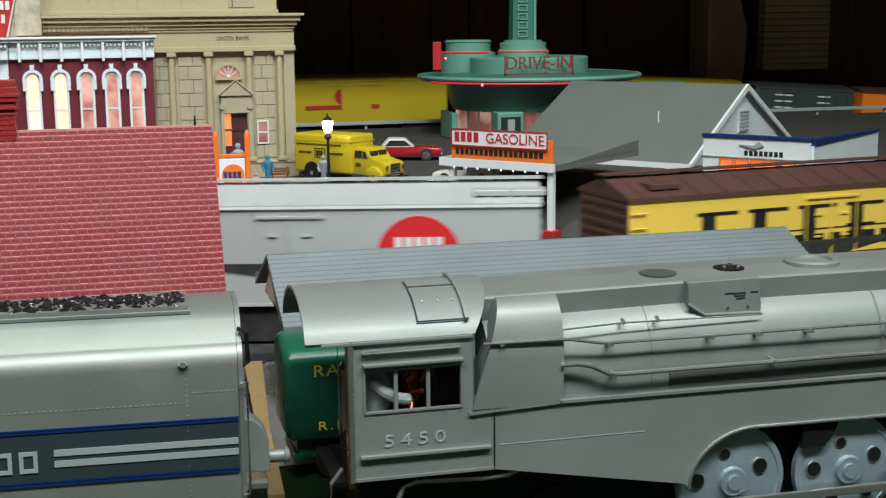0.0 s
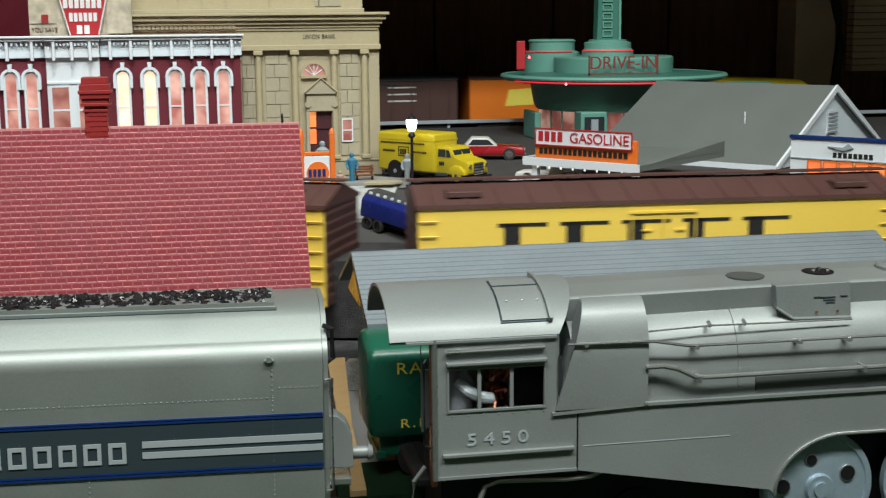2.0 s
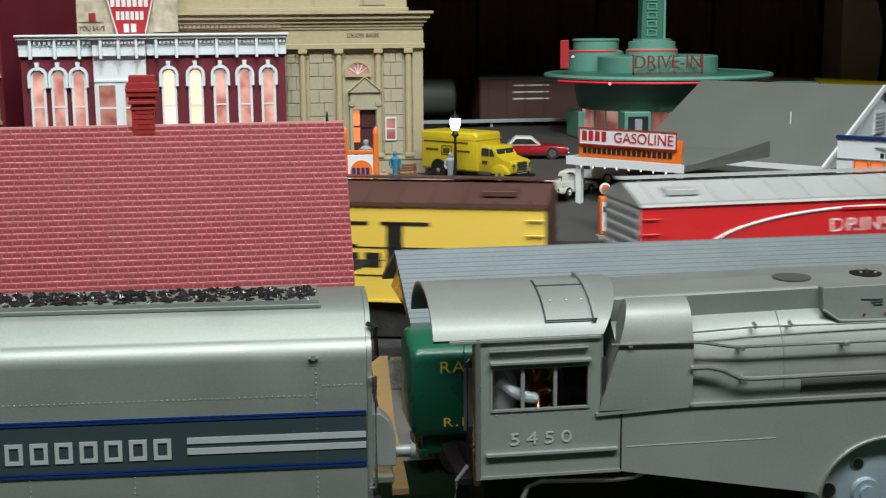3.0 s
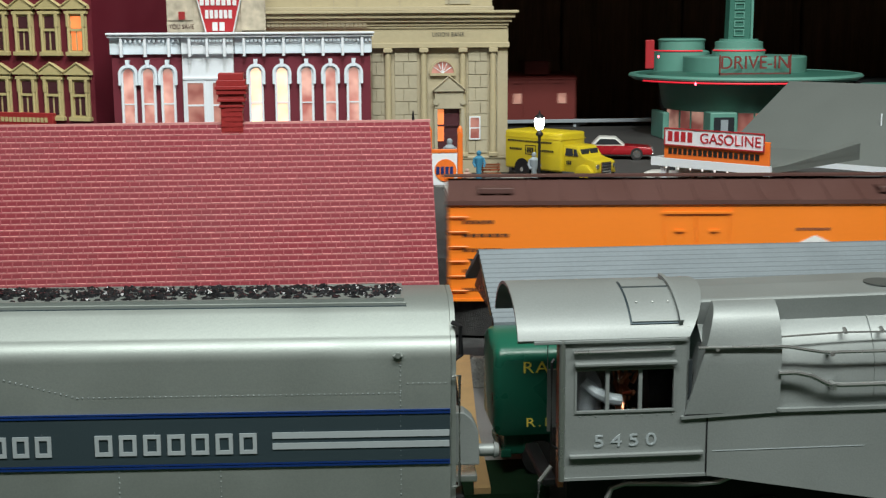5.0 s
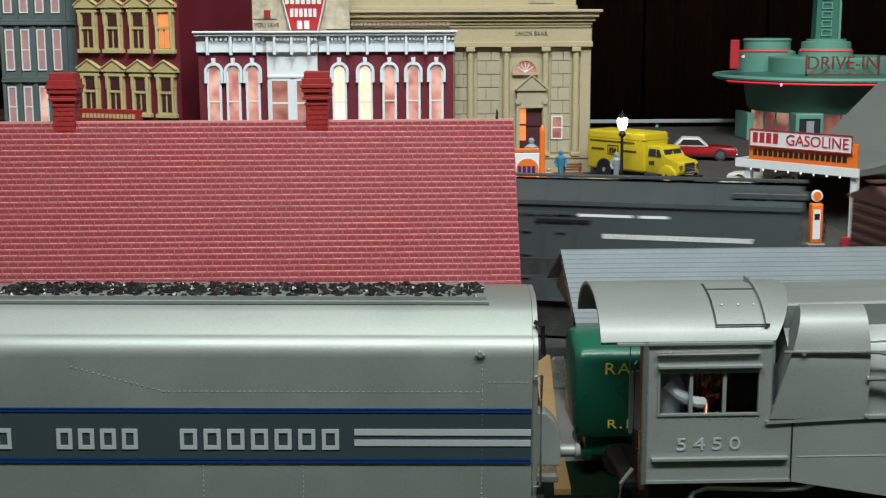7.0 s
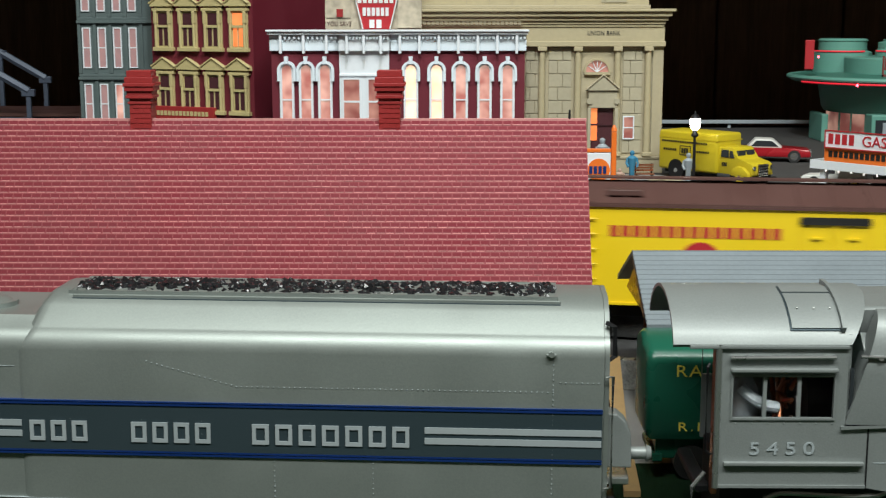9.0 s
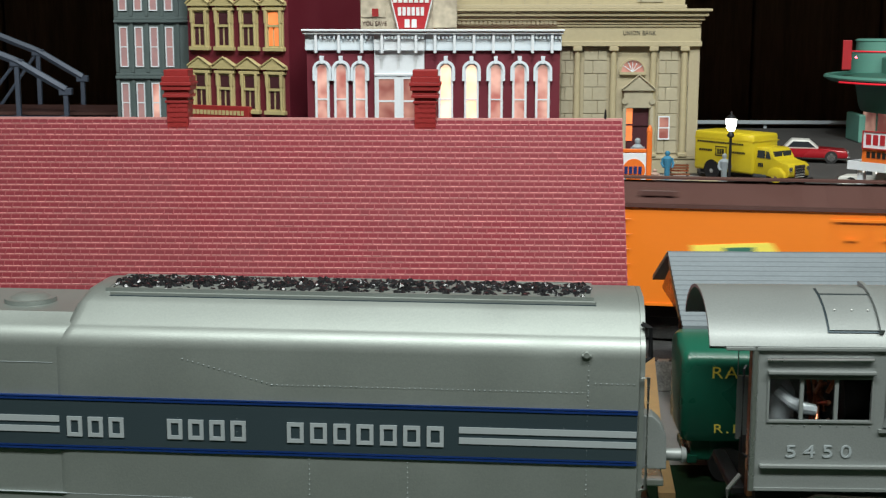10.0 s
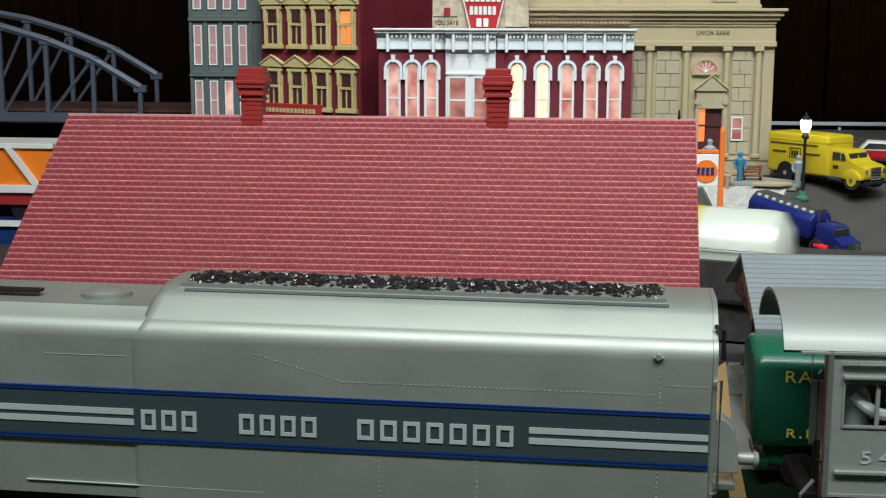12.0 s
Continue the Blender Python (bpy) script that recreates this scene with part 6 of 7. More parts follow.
def make_gas_station():
    """Local: x along the ridge towards the lit office, y away from the pumps, z in world height less 0.05."""
    B = 0.05
    g = thing("gas_station", (0.562, 1.12, B), "white model gas station with a grey gable roof and lit bays", "gas station")
    g.rotation_euler = (0, 0, radians(-50))

    def P(n, bm, m, lb="", parent=None):
        bmesh.ops.translate(bm, verts=bm.verts, vec=(0, 0, -B))
        return part(n, bm, m, parent or g, lb, False, True)

    rz, ez, hw = 0.1876, 0.1280, 0.1155
    P("wall", box(-0.165, -0.004, -0.098, 0.098, B, 0.1345), "white")
    P("roof", prism([(-hw, ez), (0, rz), (hw, ez), (hw, ez - 0.0030), (0, rz - 0.0035), (-hw, ez - 0.0030)], "x", -0.177, 0.0), "roof_grey", "grey shingle roof")
    P("verge_board", prism([(-hw - 0.001, ez - 0.001), (0, rz + 0.0006), (hw + 0.001, ez - 0.001), (hw + 0.001, ez - 0.005), (0, rz - 0.0050), (-hw - 0.001, ez - 0.005)], "x", 0.0, 0.0022), "white")
    P("eave_fascia", box(-0.177, 0.0022, -hw - 0.0016, -hw, ez - 0.0045, ez + 0.0004), "white")
    P("gable", prism([(-0.098, 0.1340), (0.098, 0.1340), (0, 0.1840)], "x", -0.006, -0.003), "pale_blue", "pale blue gable")
    P("gable_vent", box(-0.0032, -0.0016, -0.010, 0.010, 0.1460, 0.1660), "white")
    for i in range(6):
        P("vent_slat", box(-0.0018, -0.0008, -0.0095, 0.0095, 0.1468 + i * 0.0032, 0.1482 + i * 0.0032), "fig_grey")
    P("roof_pin", cyl((-0.055, -0.060, 0.154), (-0.055, -0.060, 0.1665), 0.0006, seg=6), "white")
    # office block with parapet, lit bays
    x0, x1, y0, zt = 0.030, 0.116, -0.152, 0.1550
    P("office", box(x0, x1, y0, -0.004, B, zt - 0.018), "white", "white office block")
    P("office_roof", box(x0 + 0.002, x1, y0 + 0.003, -0.005, zt - 0.018, zt - 0.0165), "dark_grey", "dark flat roof behind the parapet")
    P("parapet", box(x0, x1, y0, y0 + 0.0025, zt - 0.018, zt), "white", "white parapet")
    P("parapet_cap", box(x0 - 0.001, x1 + 0.001, y0 - 0.0014, y0 + 0.003, zt, zt + 0.0028, 0.0004), "blue_line", "dark blue parapet cap")
    P("sign_bars", bars(x0 + 0.034, x0 + 0.066, y0, 0.1420, 0.1458, 8), "letter_black", "dark letter bars")
    P("wing_emblem", prism([(x0 + 0.030, 0.1505), (x0 + 0.042, 0.1500), (x0 + 0.046, 0.1532), (x0 + 0.050, 0.1500), (x0 + 0.043, 0.1475), (x0 + 0.038, 0.1482)], "y", y0 - 0.0015, y0), "fig_grey", "grey winged emblem")
    P("string_course", box(x0, x1, y0 - 0.0010, y0, 0.1400, 0.1407), "fig_grey")
    for i in range(5):
        xa = x0 + 0.014 + i * 0.0125
        w = P("bay_window", ring_bar(xa, xa + 0.0115, y0 - 0.0012, y0 + 0.0004, 0.1190, 0.1392, 0.0011), "orange")
        P("pane", box(xa + 0.0006, xa + 0.0109, y0 - 0.0004, y0 + 0.0002, 0.1196, 0.1386), "orange_glow", "", w)
    for i in range(4):
        ya = y0 + 0.0026 + i * 0.0370
        P("wing_wall", box(x1, x1 + 0.0020, ya, ya + 0.0368, B, zt - 0.0035), "pale_blue", "pale blue side wall")
        P("wing_cap", box(x1 - 0.002, x1 + 0.0030, ya, ya + 0.0368, zt - 0.0035, zt + 0.0010 - 0.0010 * i), "blue_line", "dark blue cap")
    # pump canopy
    cu0, cu1, cw0, cw1, cz = -0.1180, -0.0190, -0.2960, -0.166, 0.1440
    P("canopy_slab", box(cu0, cu1, cw0, cw1, cz - 0.0050, cz - 0.0005), "roof_grey", "flat grey canopy roof")
    P("canopy_fascia", box(cu0 - 0.0012, cu1 + 0.0012, cw0 - 0.0016, cw0, cz - 0.0055, cz + 0.0006), "white", "white canopy edge")
    P("canopy_side", box(cu0 - 0.0016, cu0, cw0, cw1, cz - 0.0055, cz + 0.0006), "white")
    P("canopy_ramp", prism([(cw0 + 0.012, cz - 0.001), (cw1, cz - 0.001), (cw1, cz + 0.0075)], "x", cu1 - 0.006, cu1), "roof_grey", "grey canopy side roof")
    for i in range(8):
        x = cu0 + 0.012 + i * 0.0105
        P("canopy_bulb", lathe([(0.0002, cz - 0.0072), (0.0006, cz - 0.0068), (0.0006, cz - 0.0060), (0.0002, cz - 0.0055)], x, cw0 - 0.0004, 8), "bulb", "small white bulb")
    for x in (cu0 + 0.008, cu1 - 0.004):
        P("canopy_post", box(x - 0.0023, x + 0.0023, cw0 + 0.001, cw0 + 0.0056, B + 0.014, cz - 0.005, 0.0004), "white", "white square post")
        P("post_foot", box(x - 0.0055, x + 0.0055, cw0 - 0.002, cw0 + 0.009, B + 0.030, B + 0.0460, 0.0006), "sign_red", "dark red post foot")
    # dark service bay under the roof
    P("garage_mouth", box(-0.105, -0.030, -0.1000, -0.0975, B, 0.1190), "chimney", "dark red service bay")
    P("garage_glow", box(-0.100, -0.050, -0.1012, -0.1000, 0.0900, 0.1165), "orange_glow", "glowing orange window")
    P("garage_window_frame", ring_bar(-0.102, -0.048, -0.1022, -0.1010, 0.0885, 0.1180, 0.003), "orange", "orange window frame")
    sg = thing("gasoline_sign", (0, 0, 0), "orange and white gasoline sign standing on the canopy", "sign")
    sg.matrix_world = pose(0.562, 1.12, 0, 0, 0, -50) @ pose(-0.112, cw0 + 0.002, cz)
    S = lambda n, bm, m, lb="": part(n, bm, m, sg, lb, False, True)
    S("orange_board", box(0.0020, 0.0905, 0.0, 0.0020, 0.0, 0.0170, 0.0003), "orange", "orange board")
    S("white_board", box(0.0035, 0.0870, -0.0014, 0.0, 0.0105, 0.0225, 0.0003), "white", "white board with red rim")
    S("board_rim", ring_bar(0.0030, 0.0875, -0.0020, -0.0012, 0.0100, 0.0230, 0.0008), "sign_red")
    S("brand_bars", bars(0.0060, 0.0290, -0.0013, 0.0130, 0.0205, 4), "sign_red", "red letter bars")
    S("sign_letters", moved(text_mesh("GASOLINE", 0.0500, 0.0075, 0.0007, 1.0), pose(0.0345, -0.0012, 0.0130)), "sign_red", "red raised letters")
    S("small_bars", bars(0.0060, 0.0840, -0.0001, 0.0035, 0.0080, 18), "letter_black", "dark small letter bars")
    return g


make_gas_station()

# ---- street furniture, vehicles, figures ----


def wheel_pair(parent, x, y0, y1, r, hub):
    for y in (y0, y1):
        s = -1 if y == y0 else 1
        w = part("wheel", cyl((x, y, r), (x, y + s * -0.003, r), r, seg=24), "tyre", parent, "black tyre", True, True)
        part("hub", cyl((x, y + s * 0.0004, r), (x, y - s * 0.001, r), r * 0.62, seg=20), hub, w, "", True, True)
        part("hub_cap", cyl((x, y + s * 0.0008, r), (x, y, r), r * 0.25, seg=12), "chrome", w, "", True, True)


def make_yellow_truck():
    """Local: x forward, near side at -y."""
    t = thing("delivery_truck", (0.1915, 1.066, G), "bright yellow model delivery truck with dark lettering bars", "truck")
    t.rotation_euler = (0, 0, radians(-50))
    t.scale = (0.94, 0.94, 0.94)
    P = lambda n, bm, m="yellow", lb="", s=False: part(n, bm, m, t, lb, s, True)
    P("cargo_box", box(-0.040, 0.0215, -0.0155, 0.0155, 0.0075, 0.0395, 0.0022, None, 3), "yellow", "", True)
    P("box_band", box(-0.0395, 0.0218, -0.0158, 0.0158, 0.0335, 0.0342), "yellow")
    cabp = [(0.0205, 0.008), (0.0535, 0.008), (0.0545, 0.0105), (0.0545, 0.0170), (0.0515, 0.0190), (0.0400, 0.0205), (0.0355, 0.0285), (0.0335, 0.0295), (0.0205, 0.0295)]
    P("cab", prism(cabp, "y", -0.0125, 0.0125, None, 0.0008), "yellow", "", True)
    for s in (-1, 1):
        P("side_window", prism([(0.0235, 0.0215), (0.0310, 0.0215), (0.0310, 0.0275), (0.0240, 0.0275)], "y", s * 0.0127 - 0.0003, s * 0.0127 + 0.0003), "glass", "dark cab window")
        P("vent_window", prism([(0.0320, 0.0215), (0.0368, 0.0215), (0.0345, 0.0270), (0.0320, 0.0272)], "y", s * 0.0127 - 0.0003, s * 0.0127 + 0.0003), "glass", "dark vent window")
        P("front_fender", prism([(0.0350, 0.0080), (0.0370, 0.0130), (0.0415, 0.0155), (0.0470, 0.0150), (0.0520, 0.0110), (0.0530, 0.0080)], "y", s * 0.0138 - 0.0020, s * 0.0138 + 0.0020, None, 0.0006), "yellow", "", True)
        P("headlight", cyl((0.0535, s * 0.0105, 0.0145), (0.0552, s * 0.0105, 0.0145), 0.0018, seg=14), "chrome", "chrome headlight", True)
        P("windscreen", prism([(s * 0.0010, 0.0212), (s * 0.0105, 0.0212), (s * 0.0100, 0.0272), (s * 0.0010, 0.0272)], "x", 0.0365, 0.0385), "glass", "dark windscreen pane")
    P("grille", box(0.0542, 0.0556, -0.0062, 0.0062, 0.0075, 0.0175, 0.0005), "chrome", "dark chromed grille")
    for i in range(4):
        P("grille_bar", box(0.0555, 0.0560, -0.0058, 0.0058, 0.0088 + i * 0.0022, 0.0095 + i * 0.0022), "black")
    P("bumper", box(0.0552, 0.0572, -0.0150, 0.0150, 0.0045, 0.0070, 0.0006), "black")
    P("running_board", box(0.0215, 0.0350, -0.0150, -0.0110, 0.0060, 0.0085, 0.0004), "dark_grey")
    P("frame", box(-0.038, 0.052, -0.0090, 0.0090, 0.0045, 0.0080), "black")
    P("wheel_well", cyl((-0.0205, -0.0157, 0.0082), (-0.0205, -0.010, 0.0082), 0.0083, seg=24), "black", "dark wheel well")
    wheel_pair(t, -0.0205, -0.0152, 0.0152, 0.0072, "yellow")
    wheel_pair(t, 0.0445, -0.0152, 0.0152, 0.0072, "yellow")
    P("top_letter_bars", bars(-0.036, 0.012, -0.0156, 0.0302, 0.0316, 20), "letter_black", "small dark letter bars")
    P("script_bars", bars(-0.034, -0.020, -0.0156, 0.0232, 0.0250, 6), "letter_black", "dark script bars")
    P("script_bars", bars(-0.001, 0.014, -0.0156, 0.0232, 0.0248, 7), "letter_black", "dark script bars")
    P("crest", ring_bar(-0.0170, -0.0055, -0.0158, -0.0153, 0.0200, 0.0280, 0.0007), "letter_black", "dark square crest")
    P("crest_bars", bars(-0.0150, -0.0075, -0.0156, 0.0215, 0.0260, 3), "letter_black")
    P("door_bars", bars(0.0245, 0.0300, -0.0127, 0.0145, 0.0175, 3), "letter_black")
    return t


make_yellow_truck()


def make_street_lamp():
    l = thing("street_lamp", (0.1745, 1.036, 0.115), "black model street lamp with a glowing white globe", "street lamp")
    x, y = 0.1754, 1.036
    part("base", lathe([(0.0052, 0.1150), (0.0052, 0.1168), (0.0030, 0.1182), (0.0024, 0.1215)], x, y, 16), "mint_dark", l, "dark green foot", True)
    part("post", cyl((x, y, 0.118), (x, y, 0.1635), 0.0013, 0.0010, 12), "black", l, "", True)
    part("collar", lathe([(0.0010, 0.1590), (0.0028, 0.1605), (0.0028, 0.1615), (0.0012, 0.1640), (0.0022, 0.1650)], x, y, 14), "black", l, "", True)
    part("globe", lathe([(0.0022, 0.1645), (0.0034, 0.1670), (0.0040, 0.1705), (0.0040, 0.1728), (0.0036, 0.1735)], x, y, 20), "lamp", l, "glowing white globe", True)
    part("cap", lathe([(0.0040, 0.1735), (0.0030, 0.1752), (0.0010, 0.1765), (0.0004, 0.1790)], x, y, 14), "black", l, "", True)


make_street_lamp()


def make_disc_sign():
    s = thing("service_sign", (0.0935, 0.925, 0.10), "white square sign with an orange disc beside orange posts", "sign")
    P = lambda n, bm, m, lb="", sm=False: part(n, bm, m, s, lb, sm)
    P("board", box(0.0835, 0.1010, 0.9245, 0.9260, 0.1380, 0.1590, 0.0003), "white", "white board")
    P("disc", moved(lathe([(0.0074, 0.0), (0.0074, 0.0006)], 0, 0, 36), pose(0.0931, 0.9245, 0.1480, 90, 0, 0)), "orange", "orange disc", True)
    P("disc_bars", bars(0.0868, 0.0990, 0.9238, 0.1455, 0.1505, 4), "blue_line", "dark blue letter bars")
    for x in (0.0825, 0.1030):
        P("post", box(x - 0.0017, x + 0.0017, 0.924, 0.9275, 0.0925, 0.1735, 0.0005), "orange", "orange post")
        P("post_cap", lathe([(0.0021, 0.1735), (0.0016, 0.1755), (0.0006, 0.1775)], x, 0.9257, 10), "orange")
    P("cross_bar", box(0.0842, 0.1012, 0.9245, 0.9265, 0.1595, 0.1620, 0.0004), "orange", "orange cross bar")
    P("post_foot", box(0.079, 0.108, 0.918, 0.934, 0.084, 0.0945, 0.001), "concrete", "grey footing")
    s.location, s.scale = (0.0976, 0.965, 0.0932), (1.0455, 1.0455, 1.0455)


make_disc_sign()


def figurine(x, y, z, h, m, label, bulk=1.0):
    b = h * 0.11 * bulk
    bm = lathe([(b * 0.7, z), (b * 0.75, z + 0.02 * h), (b * 0.85, z + 0.45 * h), (b * 1.15, z + 0.55 * h), (b * 1.45, z + 0.76 * h), (b * 0.9, z + 0.82 * h), (b * 0.45, z + 0.84 * h), (b * 0.75, z + 0.90 * h), (b * 0.7, z + 0.96 * h), (b * 0.3, z + h)], x, y, 14)
    tube([(x - b * 1.3, y - 0.0005, z + 0.76 * h), (x - b * 1.7, y - 0.001, z + 0.6 * h), (x - b * 1.2, y - 0.003, z + 0.48 * h)], b * 0.36, 6, bm)
    tube([(x + b * 1.3, y - 0.0005, z + 0.76 * h), (x + b * 1.7, y - 0.001, z + 0.6 * h), (x + b * 1.4, y - 0.002, z + 0.46 * h)], b * 0.36, 6, bm)
    return tagged(part("figurine", bm, m, None, "", True), label, "figurine", "painted town figures")


figurine(0.1320, 1.056, G, 0.0235, "fig_blue", "small painted figurine in blue on the sidewalk")
figurine(0.1735, 1.048, 0.1225, 0.0240, "fig_grey", "small painted figurine in pale grey beside the lamp")
figurine(0.1215, 1.045, 0.120, 0.0150, "skin", "small pinkish painted figurine near the sign", 1.3)
figurine(0.1140, 1.100, G, 0.0290, "fig_grey", "small grey figurine standing at the bank door")


def make_bench():
    b = thing("bench", (0.142, 1.064, G), "small reddish brown model bench on the sidewalk", "bench")
    for i in range(3):
        part("seat_slat", box(0.1345, 0.1500, 1.060 + i * 0.0022, 1.0618 + i * 0.0022, G + 0.0045, G + 0.0053), "brass", b)
        part("back_slat", box(0.1345, 0.1500, 1.0668, 1.0676, G + 0.0065 + i * 0.0020, G + 0.0080 + i * 0.0020), "brass", b)
    for x in (0.1360, 0.1480):
        part("leg", box(x, x + 0.0010, 1.060, 1.0680, G, G + 0.0045), "black", b)
        part("back_post", box(x, x + 0.0010, 1.0676, 1.0684, G, G + 0.0125), "black", b)


make_bench()
setting("pavement", prism([(0.098, 1.052), (0.172, 1.046), (0.180, 1.060), (0.150, 1.0885), (0.098, 1.0885)], "z", G - 0.004, G + 0.0016, None, 0.0005), "concrete", "pale grey sidewalk slab before the bank")
setting("pavement_ramp", loft([[(xa, y, z - 0.006), (xb, y, z - 0.006), (xb, y, z + 0.0012), (xa, y, z + 0.0012)] for xa, xb, y, z in ((0.112, 0.150, 1.004, 0.1035), (0.108, 0.158, 1.026, 0.1125), (0.104, 0.166, 1.048, 0.1215))]), "speckle", "pale broken concrete ramp at the edge of the lot")
tagged(part("paper_scrap", prism([(0.139, 1.043), (0.160, 1.041), (0.170, 1.046), (0.165, 1.053), (0.148, 1.054)], "z", 0.1235, 0.1262, None, 0.0006), "cream", None), "crumpled cream paper scrap lying on the sidewalk", "paper scrap")


def road_car(name, at, turn, material, label, length=0.052, pickup=False, pitch=0.0):
    """A small die-cast car. Local x forward."""
    c = thing(name, at, label, "car")
    c.rotation_euler = (radians(pitch), 0, radians(turn))
    L, w = length / 2, length * 0.19
    k = length / 0.052
    P = lambda n, bm, m=material, lb="", s=True: part(n, bm, m, c, lb, s, True)
    lower = [(-L, 0.0035 * k), (L, 0.0035 * k), (L + 0.0008, 0.0060 * k), (L - 0.001, 0.0088 * k), (0.30 * L, 0.0098 * k), (-0.55 * L, 0.0098 * k), (-L + 0.001, 0.0090 * k), (-L - 0.0006, 0.0065 * k)]
    P("body", prism(lower, "y", -w, w, None, 0.0011 * k))
    if pickup:
        P("bed_side", box(-L + 0.001, -0.1 * L, -w, -w + 0.0012, 0.0095 * k, 0.0135 * k, 0.0003), material, "", False)
        P("bed_side", box(-L + 0.001, -0.1 * L, w - 0.0012, w, 0.0095 * k, 0.0135 * k, 0.0003), material, "", False)
        P("tailgate", box(-L + 0.0005, -L + 0.0018, -w, w, 0.0060 * k, 0.0135 * k, 0.0003), material, "", False)
        P("roof", prism([(-0.1 * L, 0.0098 * k), (0.38 * L, 0.0098 * k), (0.25 * L, 0.0165 * k), (-0.05 * L, 0.0170 * k)], "y", -w * 0.88, w * 0.88, None, 0.0008))
        P("window", prism([(-0.02 * L, 0.0110 * k), (0.30 * L, 0.0110 * k), (0.21 * L, 0.0155 * k), (0.0, 0.0157 * k)], "y", -w * 0.90, w * 0.90), "glass", "dark windows", False)
    else:
        P("roof", prism([(-0.62 * L, 0.0096 * k), (0.30 * L, 0.0096 * k), (0.05 * L, 0.0152 * k), (-0.40 * L, 0.0155 * k)], "y", -w * 0.82, w * 0.82, None, 0.0009), "car_white", "white hardtop")
        P("window", prism([(-0.50 * L, 0.0105 * k), (0.20 * L, 0.0105 * k), (0.03 * L, 0.0142 * k), (-0.36 * L, 0.0144 * k)], "y", -w * 0.84, w * 0.84), "glass", "dark windows", False)
    for s in (-1, 1):
        P("headlight", cyl((L - 0.0005, s * w * 0.72, 0.0068 * k), (L + 0.0012, s * w * 0.72, 0.0068 * k), 0.0012 * k, seg=10), "chrome", "chrome headlight")
        P("tail_light", cyl((-L - 0.0010, s * w * 0.75, 0.0070 * k), (-L + 0.0005, s * w * 0.75, 0.0070 * k), 0.0009 * k, seg=10), "chrome", "chrome tail lamp")
    P("bumper", box(L, L + 0.0016, -w, w, 0.0035 * k, 0.0050 * k, 0.0004), "chrome", "", False)
    P("bumper", box(-L - 0.0014, -L, -w, w, 0.0035 * k, 0.0050 * k, 0.0004), "chrome", "", False)
    wheel_pair(c, 0.60 * L, -w - 0.0004, w + 0.0004, 0.0042 * k, "chrome")
    wheel_pair(c, -0.60 * L, -w - 0.0004, w + 0.0004, 0.0042 * k, "chrome")
    return c


road_car("parked_coupe", (0.2700, 1.200, G), -12, "car_red", "red and white model coupe parked behind the truck", 0.066)
road_car("parked_pickup", (0.2640, 1.030, 0.1140), 38, "car_white", "ivory model pickup parked on the slope below the canopy", 0.046, True)
road_car("parked_wagon", (0.2890, 1.060, 0.1195), 150, "car_white", "ivory model car parked by the canopy", 0.050, True)


def make_pump(x, y, z):
    p = thing("fuel_pump", (x, y, z), "orange and white model fuel pump with a round globe", "fuel pump", "fuel pumps by the canopy")
    part("pedestal", box(x - 0.006, x + 0.006, y - 0.005, y + 0.005, z, z + 0.003, 0.0004), "concrete", p)
    part("body", box(x - 0.0042, x + 0.0042, y - 0.0036, y + 0.0036, z + 0.003, z + 0.031, 0.0012, None, 3), "orange", p, "orange pump body", True)
    part("front_plate", box(x - 0.0030, x + 0.0022, y - 0.0041, y - 0.0036, z + 0.006, z + 0.027, 0.0003), "white", p, "white front plate")
    part("dial", box(x - 0.0022, x + 0.0014, y - 0.0044, y - 0.0041, z + 0.020, z + 0.024), "letter_black", p)
    part("globe", moved(lathe([(0.0012, -0.0012), (0.0040, -0.0010), (0.0042, 0.0), (0.0040, 0.0010), (0.0012, 0.0012)], 0, 0, 24), pose(x, y, z + 0.0362, 90, 0, 0)), "white", p, "white globe", True)
    part("globe_disc", moved(lathe([(0.0029, -0.0001), (0.0029, 0.0003)], 0, 0, 20), pose(x, y - 0.0013, z + 0.0362, 90, 0, 0)), "orange", p, "orange disc", True)
    part("hose", tube([(x + 0.0042, y - 0.001, z + 0.024), (x + 0.0068, y - 0.001, z + 0.018), (x + 0.0064, y - 0.001, z + 0.010), (x + 0.0044, y - 0.001, z + 0.014)], 0.0006, 6), "black", p, "", True)


make_pump(0.2715, 0.962, 0.0905)
make_pump(0.2985, 0.955, 0.0885)


